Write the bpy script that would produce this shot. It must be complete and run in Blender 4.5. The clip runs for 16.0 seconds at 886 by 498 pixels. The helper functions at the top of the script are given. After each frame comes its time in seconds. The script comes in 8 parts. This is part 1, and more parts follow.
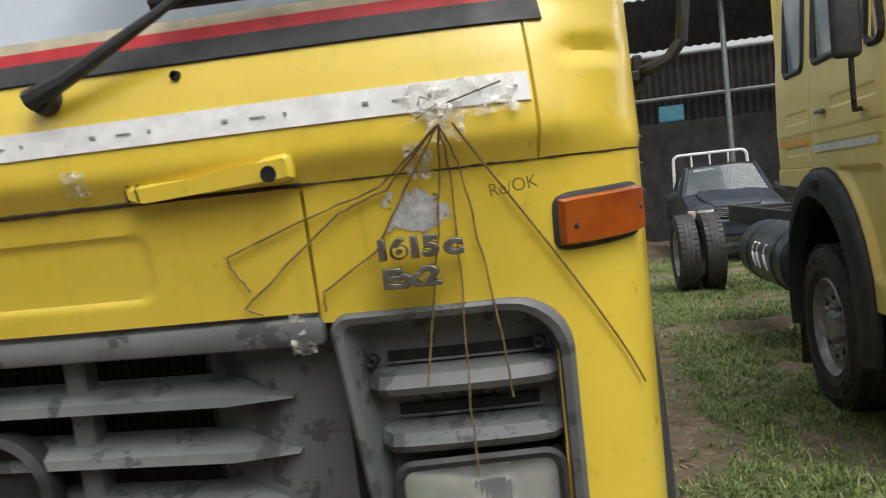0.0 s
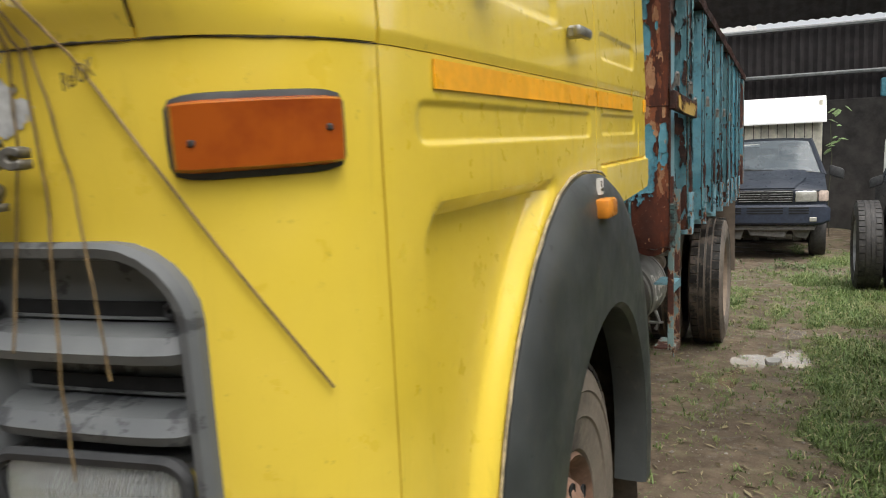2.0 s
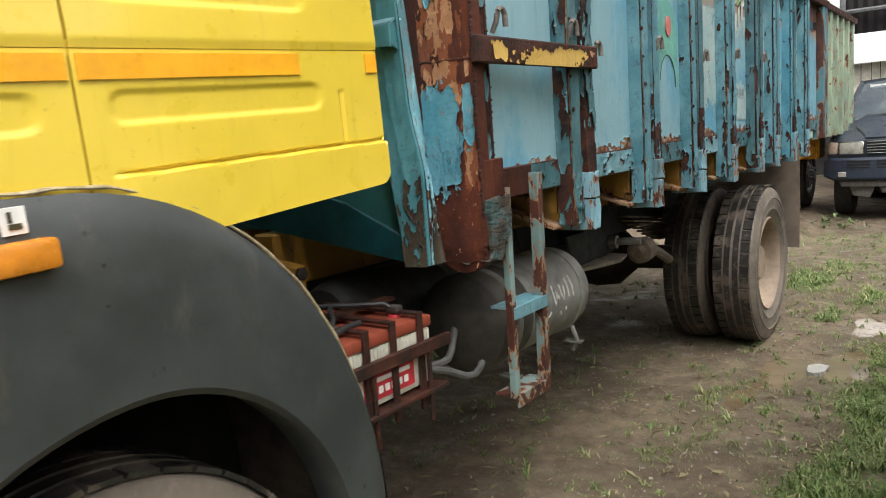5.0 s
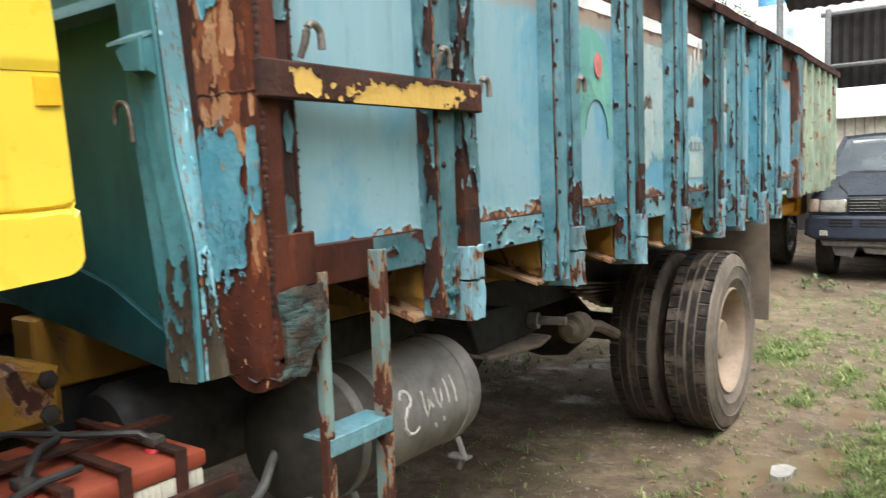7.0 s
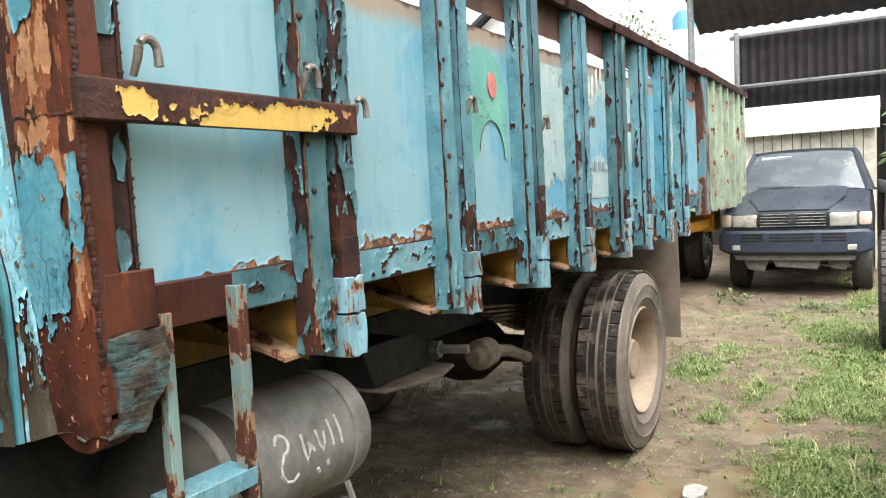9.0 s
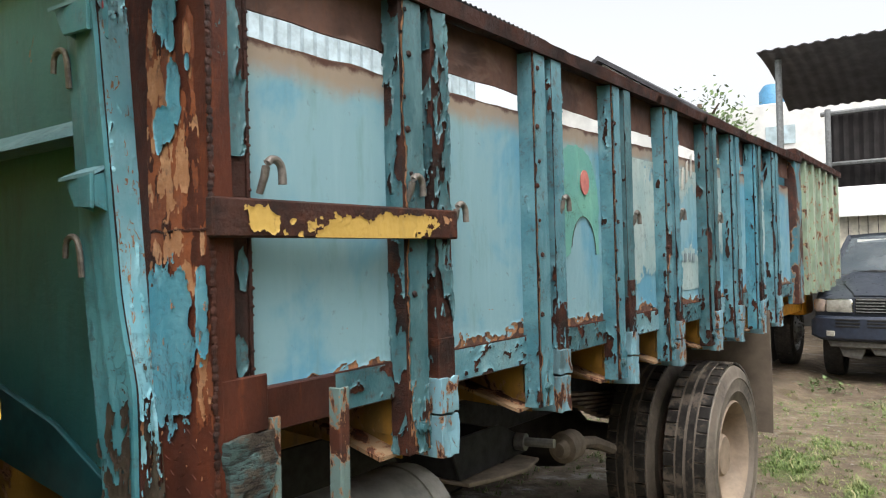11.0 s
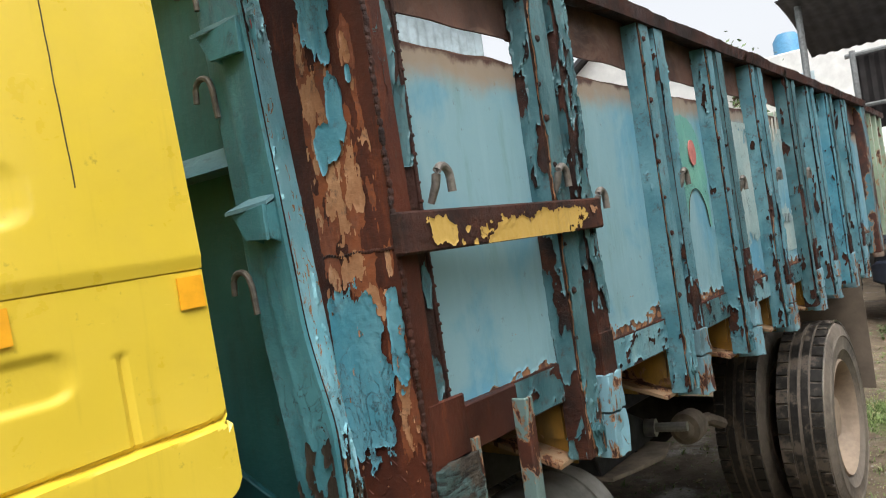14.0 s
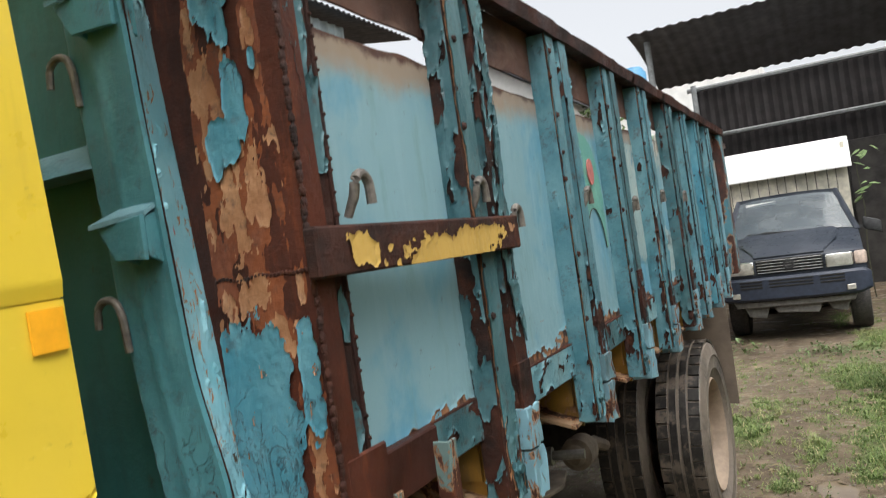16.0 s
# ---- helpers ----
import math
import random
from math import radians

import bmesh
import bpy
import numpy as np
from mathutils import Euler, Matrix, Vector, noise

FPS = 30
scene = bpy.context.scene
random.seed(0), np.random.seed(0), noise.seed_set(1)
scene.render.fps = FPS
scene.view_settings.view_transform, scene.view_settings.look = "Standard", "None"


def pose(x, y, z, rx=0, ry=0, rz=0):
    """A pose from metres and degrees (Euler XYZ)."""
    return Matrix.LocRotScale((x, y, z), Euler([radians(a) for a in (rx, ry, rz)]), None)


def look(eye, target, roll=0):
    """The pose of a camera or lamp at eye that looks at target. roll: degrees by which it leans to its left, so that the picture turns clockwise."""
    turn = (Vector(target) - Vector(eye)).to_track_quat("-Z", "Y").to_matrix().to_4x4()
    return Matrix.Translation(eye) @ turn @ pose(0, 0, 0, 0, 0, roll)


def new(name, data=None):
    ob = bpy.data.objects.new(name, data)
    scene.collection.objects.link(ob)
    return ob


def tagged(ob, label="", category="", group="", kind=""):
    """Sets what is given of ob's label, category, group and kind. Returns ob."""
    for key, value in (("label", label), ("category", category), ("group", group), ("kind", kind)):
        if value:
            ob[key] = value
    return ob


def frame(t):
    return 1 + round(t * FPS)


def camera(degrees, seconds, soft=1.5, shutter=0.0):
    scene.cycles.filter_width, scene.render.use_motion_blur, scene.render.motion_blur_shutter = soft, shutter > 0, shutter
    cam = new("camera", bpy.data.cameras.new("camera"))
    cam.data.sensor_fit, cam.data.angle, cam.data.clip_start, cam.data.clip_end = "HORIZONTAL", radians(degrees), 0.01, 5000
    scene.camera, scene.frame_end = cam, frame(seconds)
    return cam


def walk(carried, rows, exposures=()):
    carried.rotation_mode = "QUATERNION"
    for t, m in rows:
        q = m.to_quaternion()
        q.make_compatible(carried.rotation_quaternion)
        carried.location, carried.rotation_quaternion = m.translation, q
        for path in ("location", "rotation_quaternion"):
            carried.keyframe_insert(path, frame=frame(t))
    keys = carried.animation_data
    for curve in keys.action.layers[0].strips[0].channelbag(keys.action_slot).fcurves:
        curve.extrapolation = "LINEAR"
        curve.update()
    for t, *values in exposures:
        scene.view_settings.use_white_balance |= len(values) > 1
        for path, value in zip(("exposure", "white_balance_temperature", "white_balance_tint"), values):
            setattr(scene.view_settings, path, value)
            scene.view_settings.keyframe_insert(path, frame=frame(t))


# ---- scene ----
cam = camera(61.0, 16.0, soft=1.0, shutter=0.3)
METRES, EYE, TILT, LEAN, TURN = 4.4, 1.526, -3.5, 6.0, 9.7
ROWS = [
    (0.0, 0.0, 0.0, 0.0, 0.0, 0.0, -0.0),
    (0.5, 0.0243, 0.0331, -0.0101, -1.46, 1.19, -2.94),
    (1.0, 0.0544, 0.062, -0.0079, -1.21, 0.11, -1.78),
    (1.5, 0.1159, 0.075, -0.003, 12.13, -2.9, -6.34),
    (2.0, 0.1611, 0.1145, 0.0001, 14.7, -3.59, -5.17),
    (2.5, 0.2018, 0.1618, 0.006, 12.44, -6.57, -4.17),
    (3.0, 0.2584, 0.2018, 0.0127, 18.41, -9.43, -0.24),
    (3.2, 0.2833, 0.2090, 0.0166, 20.06, -9.22, -2.20),
    (5.3, 0.3779, 0.4234, 0.0521, 27.21, -7.43, -3.68),
    (5.5, 0.376, 0.4462, 0.0532, 27.73, -6.95, -4.26),
    (6.0, 0.3754, 0.4932, 0.0667, 24.58, -4.44, -4.73),
    (6.5, 0.3818, 0.5321, 0.0721, 27.69, -4.11, -5.93),
    (7.0, 0.392, 0.5603, 0.0695, 25.67, -4.76, -4.99),
    (7.5, 0.3999, 0.584, 0.0672, 18.97, -6.6, -3.1),
    (8.0, 0.4083, 0.5981, 0.0664, 18.05, -5.16, -2.36),
    (8.5, 0.4095, 0.6011, 0.0694, 19.02, -4.79, -2.87),
    (9.0, 0.409, 0.5987, 0.0755, 20.45, -2.8, -4.08),
    (9.2, 0.4100, 0.5969, 0.0778, 20.66, -2.07, -4.41),
    (11.3, 0.3988, 0.5824, 0.0983, 27.57, 2.30, -6.20),
    (11.5, 0.3989, 0.5803, 0.0997, 28.58, 2.65, -6.42),
    (12.0, 0.3986, 0.5747, 0.1056, 33.09, 1.84, -4.48),
    (12.5, 0.3954, 0.571, 0.1123, 36.75, 0.71, -0.08),
    (13.0, 0.3801, 0.5641, 0.1095, 38.5, 1.37, 1.8),
    (13.5, 0.351, 0.5637, 0.0987, 34.98, 1.36, 0.48),
    (14.0, 0.3284, 0.572, 0.0978, 28.13, 1.0, 0.93),
    (14.5, 0.3015, 0.5989, 0.0961, 28.57, 5.85, -2.42),
    (15.0, 0.2906, 0.6122, 0.1029, 26.32, 1.79, 3.97),
    (15.5, 0.2856, 0.6079, 0.1055, 17.39, 5.65, 4.74),
    (16.0, 0.2886, 0.6034, 0.0994, 17.62, 2.4, 1.07),
]
walk(cam, [(t, pose(0, 0, EYE, TILT, LEAN, TURN) @ pose(METRES * x, METRES * y, METRES * z, 90 + pitch, roll, yaw)) for t, x, y, z, yaw, pitch, roll in ROWS],
     [(0.0, -0.5), (0.5, -0.2), (1.0, -0.25), (1.5, -0.3), (2.5, -0.35), (3.0, -0.15), (3.2, -0.35), (5.3, 0.15), (5.5, 0.2), (6.5, 0.3), (7.0, 0.5), (7.5, 0.8), (8.0, 0.8), (8.5, 0.93), (9.0, 0.8), (11.5, 0.08), (12.5, 0.1), (13.0, 0.1), (13.5, -0.1), (14.0, -0.02), (14.5, 0.05), (15.0, 0.0), (15.5, 0.32), (16.0, -0.1)])
# ---------------------------------------------------------------- light
world = bpy.data.worlds.new("sky")
scene.world = world
world.use_nodes = True
wt = world.node_tree
sky = wt.nodes.new("ShaderNodeTexSky")
sky.sky_type = 'NISHITA'
sky.sun_disc = False
sky.sun_elevation, sky.sun_rotation = radians(58), radians(140)
sky.dust_density, sky.air_density, sky.ozone_density = 6.0, 1.0, 1.0
grey = wt.nodes.new("ShaderNodeHueSaturation")
grey.inputs["Saturation"].default_value = 0.18
wt.links.new(sky.outputs[0], grey.inputs["Color"])
back = wt.nodes["Background"]
back.inputs["Strength"].default_value = 0.31
wt.links.new(grey.outputs[0], back.inputs["Color"])
sun = new("sun", bpy.data.lights.new("sun", 'SUN'))
sun.data.energy, sun.data.angle, sun.data.color = 0.9, radians(30), (1.0, 0.97, 0.92)
sun.matrix_world = look((5, 1.5, 12), (0, 0, 0))

# ---------------------------------------------------------------- helpers


class Mat:
    """A small builder for node materials."""

    def __init__(self, name):
        self.m = bpy.data.materials.new(name)
        self.m.use_nodes = True
        self.t = self.m.node_tree
        self.b = self.t.nodes["Principled BSDF"]
        self.co = self.t.nodes.new("ShaderNodeTexCoord").outputs["Object"]

    def put(self, key, v):
        if isinstance(v, (int, float)):
            self.b.inputs[key].default_value = v
        elif isinstance(v, tuple):
            self.b.inputs[key].default_value = (*v, 1.0) if len(v) == 3 else v
        else:
            self.t.links.new(v, self.b.inputs[key])

    def _in(self, node, i, v):
        if isinstance(v, (int, float)):
            node.inputs[i].default_value = v
        elif isinstance(v, tuple):
            node.inputs[i].default_value = (*v, 1.0) if len(v) == 3 and node.inputs[i].type == 'RGBA' else v
        else:
            self.t.links.new(v, node.inputs[i])

    def scaled(self, s):
        n = self.t.nodes.new("ShaderNodeMapping")
        self.t.links.new(self.co, n.inputs[0])
        n.inputs["Scale"].default_value = s
        return n.outputs[0]

    def noise(self, scale, detail=5.0, rough=0.6, stretch=None, dist=0.0):
        n = self.t.nodes.new("ShaderNodeTexNoise")
        self.t.links.new(self.scaled(stretch) if stretch else self.co, n.inputs["Vector"])
        n.inputs["Scale"].default_value, n.inputs["Detail"].default_value = scale, detail
        n.inputs["Roughness"].default_value, n.inputs["Distortion"].default_value = rough, dist
        return n.outputs["Fac"]

    def voronoi(self, scale, stretch=None, feature='F1'):
        n = self.t.nodes.new("ShaderNodeTexVoronoi")
        n.feature = feature
        self.t.links.new(self.scaled(stretch) if stretch else self.co, n.inputs["Vector"])
        n.inputs["Scale"].default_value = scale
        return n.outputs["Distance"]

    def step(self, v, lo, hi, a=0.0, b=1.0):
        n = self.t.nodes.new("ShaderNodeMapRange")
        n.interpolation_type = 'SMOOTHSTEP'
        self._in(n, 0, v)
        for i, x in ((1, lo), (2, hi), (3, a), (4, b)):
            self._in(n, i, x)
        return n.outputs[0]

    def math(self, op, a, b=0.0):
        n = self.t.nodes.new("ShaderNodeMath")
        n.operation = op
        self._in(n, 0, a)
        self._in(n, 1, b)
        return n.outputs[0]

    def mix(self, f, a, b):
        n = self.t.nodes.new("ShaderNodeMix")
        n.data_type = 'RGBA'
        self._in(n, 0, f)
        for i, v in ((6, a), (7, b)):
            self._in(n, i, v)
        return n.outputs[2]

    def axis(self, k):
        n = self.t.nodes.new("ShaderNodeSeparateXYZ")
        self.t.links.new(self.co, n.inputs[0])
        return n.outputs[k]

    def random(self):
        return self.t.nodes.new("ShaderNodeObjectInfo").outputs["Random"]

    def island(self):
        return self.t.nodes.new("ShaderNodeNewGeometry").outputs["Random Per Island"]

    def bump(self, h, dist=0.002, strength=0.6):
        n = self.t.nodes.new("ShaderNodeBump")
        n.inputs["Distance"].default_value, n.inputs["Strength"].default_value = dist, strength
        self.t.links.new(h, n.inputs["Height"])
        self.t.links.new(n.outputs[0], self.b.inputs["Normal"])


def paint(name, col, dirt=(0.12, 0.09, 0.05), amount=0.35, rough=0.38, metal=0.0, bump=0.0006, coat=0.0):
    """Old vehicle paint: large fading, fine grime, runs."""
    m = Mat(name)
    fade = m.step(m.noise(1.7, 3), 0.35, 0.7)
    pale = tuple(min(1, c * 1.08 + 0.02) for c in col)
    c = m.mix(fade, col, pale)
    runs = m.step(m.noise(9, 6, 0.65, (3.0, 3.0, 0.25)), 0.54, 0.8)
    c = m.mix(m.math('MULTIPLY', runs, amount * 0.5), c, dirt)
    scratch = m.step(m.noise(30, 3, 0.5, (1.0, 1.0, 6.0), 0.5), 0.70, 0.76)
    c = m.mix(m.math('MULTIPLY', scratch, amount * 0.5), c, tuple(min(1, v * 1.15 + 0.12) for v in col))
    smudge = m.step(m.noise(3.1, 7, 0.62, None, 0.4), 0.5, 0.78)
    c = m.mix(m.math('MULTIPLY', smudge, amount * 0.55), c, tuple(v * 0.55 for v in col))
    spots = m.step(m.noise(38, 6, 0.7), 0.62, 0.74)
    c = m.mix(m.math('MULTIPLY', spots, amount), c, dirt)
    m.put("Base Color", c)
    m.put("Roughness", m.step(m.noise(14, 5), 0.3, 0.75, rough, rough + 0.22))
    m.put("Metallic", metal)
    m.put("Coat Weight", coat)
    m.put("Coat Roughness", 0.1)
    m.bump(m.noise(60, 4), bump, 0.5)
    return m.m


def plain(name, col, rough=0.6, metal=0.0, var=0.25, scale=18.0, bump=0.001):
    m = Mat(name)
    a = tuple(c * (1 - var) for c in col)
    b = tuple(min(1, c * (1 + var)) for c in col)
    c = m.mix(m.step(m.noise(scale, 6, 0.65), 0.3, 0.7), a, b)
    c = m.mix(m.math('MULTIPLY', m.step(m.noise(scale * 0.13, 3), 0.45, 0.75), 0.4), c, a)
    m.put("Base Color", c)
    m.put("Roughness", m.step(m.noise(scale * 0.7, 4), 0.3, 0.7, max(0.05, rough - 0.1), min(1, rough + 0.1)))
    m.put("Metallic", metal)
    m.bump(m.noise(scale * 3, 5), bump, 0.5)
    return m.m


RUST_A, RUST_B, RUST_C = (0.026, 0.010, 0.007), (0.080, 0.023, 0.012), (0.22, 0.060, 0.016)


def peel(name, col, bare, primer=0.3, top=None, base=None, fine=7.0, grime=0.0):
    """Paint that flakes off rusty steel. bare: share of bare rust; base, top: heights (z) near which it flakes most."""
    m = Mat(name)
    n1 = m.noise(fine, 12, 0.68, (1.0, 1.0, 0.5), 0.5)
    thr = 0.5 - 0.24 * (0.5 - bare) * 2
    lev = m.math('ADD', n1, 0.0)
    z = m.axis(2)
    if base is not None:
        lev = m.math('SUBTRACT', lev, m.step(z, base + 0.13, base - 0.03, 0.0, 0.3))
    if top is not None:
        lev = m.math('SUBTRACT', lev, m.step(z, top - 0.14, top + 0.03, 0.0, 0.3))
    on = m.step(lev, thr - 0.012, thr + 0.012)
    ring = m.step(lev, thr - 0.05 * primer * 3, thr - 0.03 * primer * 3)
    rust = m.mix(m.step(m.noise(11, 8, 0.7), 0.35, 0.68), RUST_A, RUST_B)
    rust = m.mix(m.step(m.noise(23, 8, 0.7), 0.56, 0.75), rust, RUST_C)
    under = m.mix(m.math('MULTIPLY', ring, 0.75), rust, (0.42, 0.23, 0.12))
    blue = m.mix(m.step(m.noise(2.3, 4), 0.35, 0.7), col, tuple(min(1, c * 1.22 + 0.015) for c in col))
    runs = m.step(m.noise(12, 5, 0.6, (2.5, 2.5, 0.22)), 0.5, 0.8)
    blue = m.mix(m.math('MULTIPLY', runs, 0.35), blue, tuple(c * 0.6 for c in col))
    stain = m.step(m.noise(30, 7, 0.75), 0.6, 0.72)
    blue = m.mix(m.math('MULTIPLY', stain, 0.45), blue, RUST_B)
    if grime:
        blue = m.mix(m.math('MULTIPLY', m.step(m.noise(5, 7, 0.7, (1.0, 1.0, 0.3)), 0.42, 0.66), grime), blue, (0.05, 0.062, 0.058))
    m.put("Base Color", m.mix(on, under, blue))
    m.put("Roughness", m.mix(on, (0.62, 0.62, 0.62), (0.42, 0.42, 0.42)))
    h = m.math('ADD', m.math('MULTIPLY', on, 0.7), m.math('MULTIPLY', m.noise(48, 7, 0.7), 0.5))
    m.bump(h, 0.004, 0.9)
    return m.m


def rusty(name, share=0.5, wet=0.0, tone=1.0):
    m = Mat(name)
    c = m.mix(m.step(m.noise(8, 8, 0.7), 0.38, 0.60), tuple(v * tone * 0.8 for v in RUST_A), tuple(v * tone for v in RUST_B))
    c = m.mix(m.math('MULTIPLY', m.step(m.noise(17, 8, 0.72), 0.5, 0.68), share), c, tuple(v * tone for v in RUST_C))
    c = m.mix(m.math('MULTIPLY', m.step(m.noise(70, 4), 0.55, 0.7), 0.4), c, (0.03, 0.016, 0.014))
    m.put("Base Color", c)
    m.put("Roughness", m.step(m.noise(6, 4), 0.3, 0.7, 0.5 - wet, 0.85 - wet))
    m.put("Specular IOR Level", 0.35)
    m.bump(m.math('ADD', m.noise(42, 9, 0.75), m.noise(15, 7, 0.7)), 0.008, 1.0)
    return m.m


def flake_paint(name, col, deep, dirt=0.5, rough=0.42):
    """A loose skin of old paint: mottled, streaked, with hair cracks and grime."""
    m = Mat(name)
    c = m.mix(m.step(m.noise(6, 6, 0.65), 0.35, 0.68), deep, col)
    c = m.mix(m.math('MULTIPLY', m.step(m.noise(17, 6, 0.7, (1.0, 1.0, 0.3)), 0.5, 0.75), 0.6), c, tuple(min(1, v * 1.25 + 0.05) for v in col))
    c = m.mix(m.math('MULTIPLY', m.step(m.noise(26, 9, 0.8), 0.52, 0.66), dirt), c, (0.07, 0.042, 0.032))
    hair = m.step(m.math('ABSOLUTE', m.math('SUBTRACT', m.noise(24, 7, 0.65, (1.0, 1.0, 0.55), 0.8), 0.5)), 0.0, 0.016, 1.0, 0.0)
    hair = m.math('MULTIPLY', hair, m.step(m.noise(5, 4), 0.50, 0.60))
    c = m.mix(m.math('MULTIPLY', hair, 0.6), c, (0.035, 0.02, 0.016))
    m.put("Base Color", c)
    m.put("Roughness", m.step(m.noise(12, 5), 0.3, 0.7, rough - 0.08, rough + 0.2))
    m.bump(m.math('SUBTRACT', m.math('ADD', m.noise(60, 8, 0.75), m.math('MULTIPLY', m.noise(13, 6, 0.7, (1.0, 1.0, 0.5)), 1.6)), m.math('MULTIPLY', hair, 0.7)), 0.0026, 0.85)
    return m.m


def panel_paint():
    """Pale blue side sheets: bluer patches, milky runs, peach fading to rust along the upper edge."""
    m = Mat("pale_blue_panel")
    c = m.mix(m.step(m.noise(3.2, 7, 0.62, (1.0, 1.0, 0.8), 0.3), 0.42, 0.60), (0.225, 0.385, 0.435), (0.12, 0.315, 0.43))
    c = m.mix(m.math('MULTIPLY', m.step(m.noise(14, 5, 0.6, (2.2, 2.2, 0.2)), 0.5, 0.75), 0.4), c, (0.29, 0.45, 0.50))
    c = m.mix(m.math('MULTIPLY', m.step(m.noise(9, 6, 0.65, (1.5, 1.5, 0.35)), 0.52, 0.70), 0.5), c, (0.15, 0.27, 0.26))
    c = m.mix(m.math('MULTIPLY', m.step(m.noise(30, 8, 0.78), 0.6, 0.7), 0.55), c, (0.09, 0.05, 0.035))
    z = m.math('SUBTRACT', m.axis(2), m.math('MULTIPLY', m.math('SUBTRACT', m.axis(1), 4.4), 0.0122))
    z = m.math('ADD', z, m.math('MULTIPLY', m.math('SUBTRACT', m.noise(7, 8, 0.65), 0.5), 0.11))
    c = m.mix(m.step(z, 1.985, 2.045, 0.0, 0.8), c, (0.34, 0.22, 0.13))
    c = m.mix(m.step(z, 2.055, 2.075), c, (0.075, 0.028, 0.018))
    m.put("Base Color", c)
    m.put("Roughness", m.step(m.noise(12, 5), 0.3, 0.7, 0.36, 0.55))
    m.bump(m.noise(30, 8, 0.7), 0.0016, 0.5)
    return m.m


def glassy(name, col=(0.9, 0.95, 0.95), rough=0.03, alpha=1.0):
    m = Mat(name)
    m.put("Base Color", col)
    m.put("Transmission Weight", 1.0)
    m.put("Roughness", m.step(m.noise(8, 5), 0.3, 0.8, rough, rough + 0.03))
    m.put("IOR", 1.45)
    return m.m


def smooth(ob, angle=35):
    ob.data.shade_smooth()
    ob.data.set_sharp_from_angle(angle=radians(angle))


def mesh_of(name, bm, mat, M=None, angle=35):
    if M is not None:
        bm.transform(M)
        if M.determinant() < 0:
            bmesh.ops.reverse_faces(bm, faces=bm.faces)
    me = bpy.data.meshes.new(name)
    bm.to_mesh(me)
    bm.free()
    for mm in (mat if isinstance(mat, (list, tuple)) else (mat,)):
        me.materials.append(mm)
    me.shade_smooth()
    me.set_sharp_from_angle(angle=radians(angle))
    return me


def part(name, bm, mat, parent, label="", M=None, angle=35):
    """One mesh object under a thing or under a part; the mesh is in world places."""
    ob = new(name, mesh_of(name, bm, mat, M, angle))
    ob.parent = parent
    if parent is not None:
        ob.matrix_parent_inverse = BASE.get(parent.name, Matrix())
    if label:
        tagged(ob, label)
    return ob


BASE = {}


def thing(name, at, label, category, group="", kind=""):
    ob = new(name)
    ob.empty_display_size = 0.2
    ob.location = at
    BASE[ob.name] = Matrix.Translation(at).inverted()
    return tagged(ob, label, category, group, kind)


def lone(name, bm, mat, label="", category="", group="", kind="", M=None, angle=35):
    ob = new(name, mesh_of(name, bm, mat, M, angle))
    return tagged(ob, label, category, group, kind)


def B():
    return bmesh.new()


def box(bm, x0, x1, y0, y1, z0, z1, r=0.0, seg=1, M=None):
    vs = [bm.verts.new((x, y, z)) for x in (x0, x1) for y in (y0, y1) for z in (z0, z1)]
    fs = [bm.faces.new([vs[i] for i in q]) for q in ((0, 1, 3, 2), (4, 6, 7, 5), (0, 4, 5, 1), (2, 3, 7, 6), (0, 2, 6, 4), (1, 5, 7, 3))]
    out = list(vs)
    if r:
        es = list({e for f in fs for e in f.edges})
        res = bmesh.ops.bevel(bm, geom=es, offset=r, segments=seg, affect='EDGES', profile=0.5)
        out = list({v for f in res["faces"] for v in f.verts} | {v for v in vs if v.is_valid})
    if M is not None:
        bmesh.ops.transform(bm, matrix=M, verts=out)
    return out


def prism(bm, poly, lo, hi, axis='x', r=0.0):
    """A plate: a polygon in the two other axes (in order), from lo to hi on the axis."""
    def at(p, d):
        return {'x': (d, p[0], p[1]), 'y': (p[0], d, p[1]), 'z': (p[0], p[1], d)}[axis]
    a = [bm.verts.new(at(p, lo)) for p in poly]
    b = [bm.verts.new(at(p, hi)) for p in poly]
    n = len(poly)
    fs = [bm.faces.new(a), bm.faces.new(list(reversed(b)))]
    for i in range(n):
        fs.append(bm.faces.new((a[i], b[i], b[(i + 1) % n], a[(i + 1) % n])))
    if r:
        es = list({e for f in fs[:2] for e in f.edges})
        bmesh.ops.bevel(bm, geom=es, offset=r, segments=1, affect='EDGES')
    bmesh.ops.recalc_face_normals(bm, faces=[f for f in fs if f.is_valid])
    return a + b


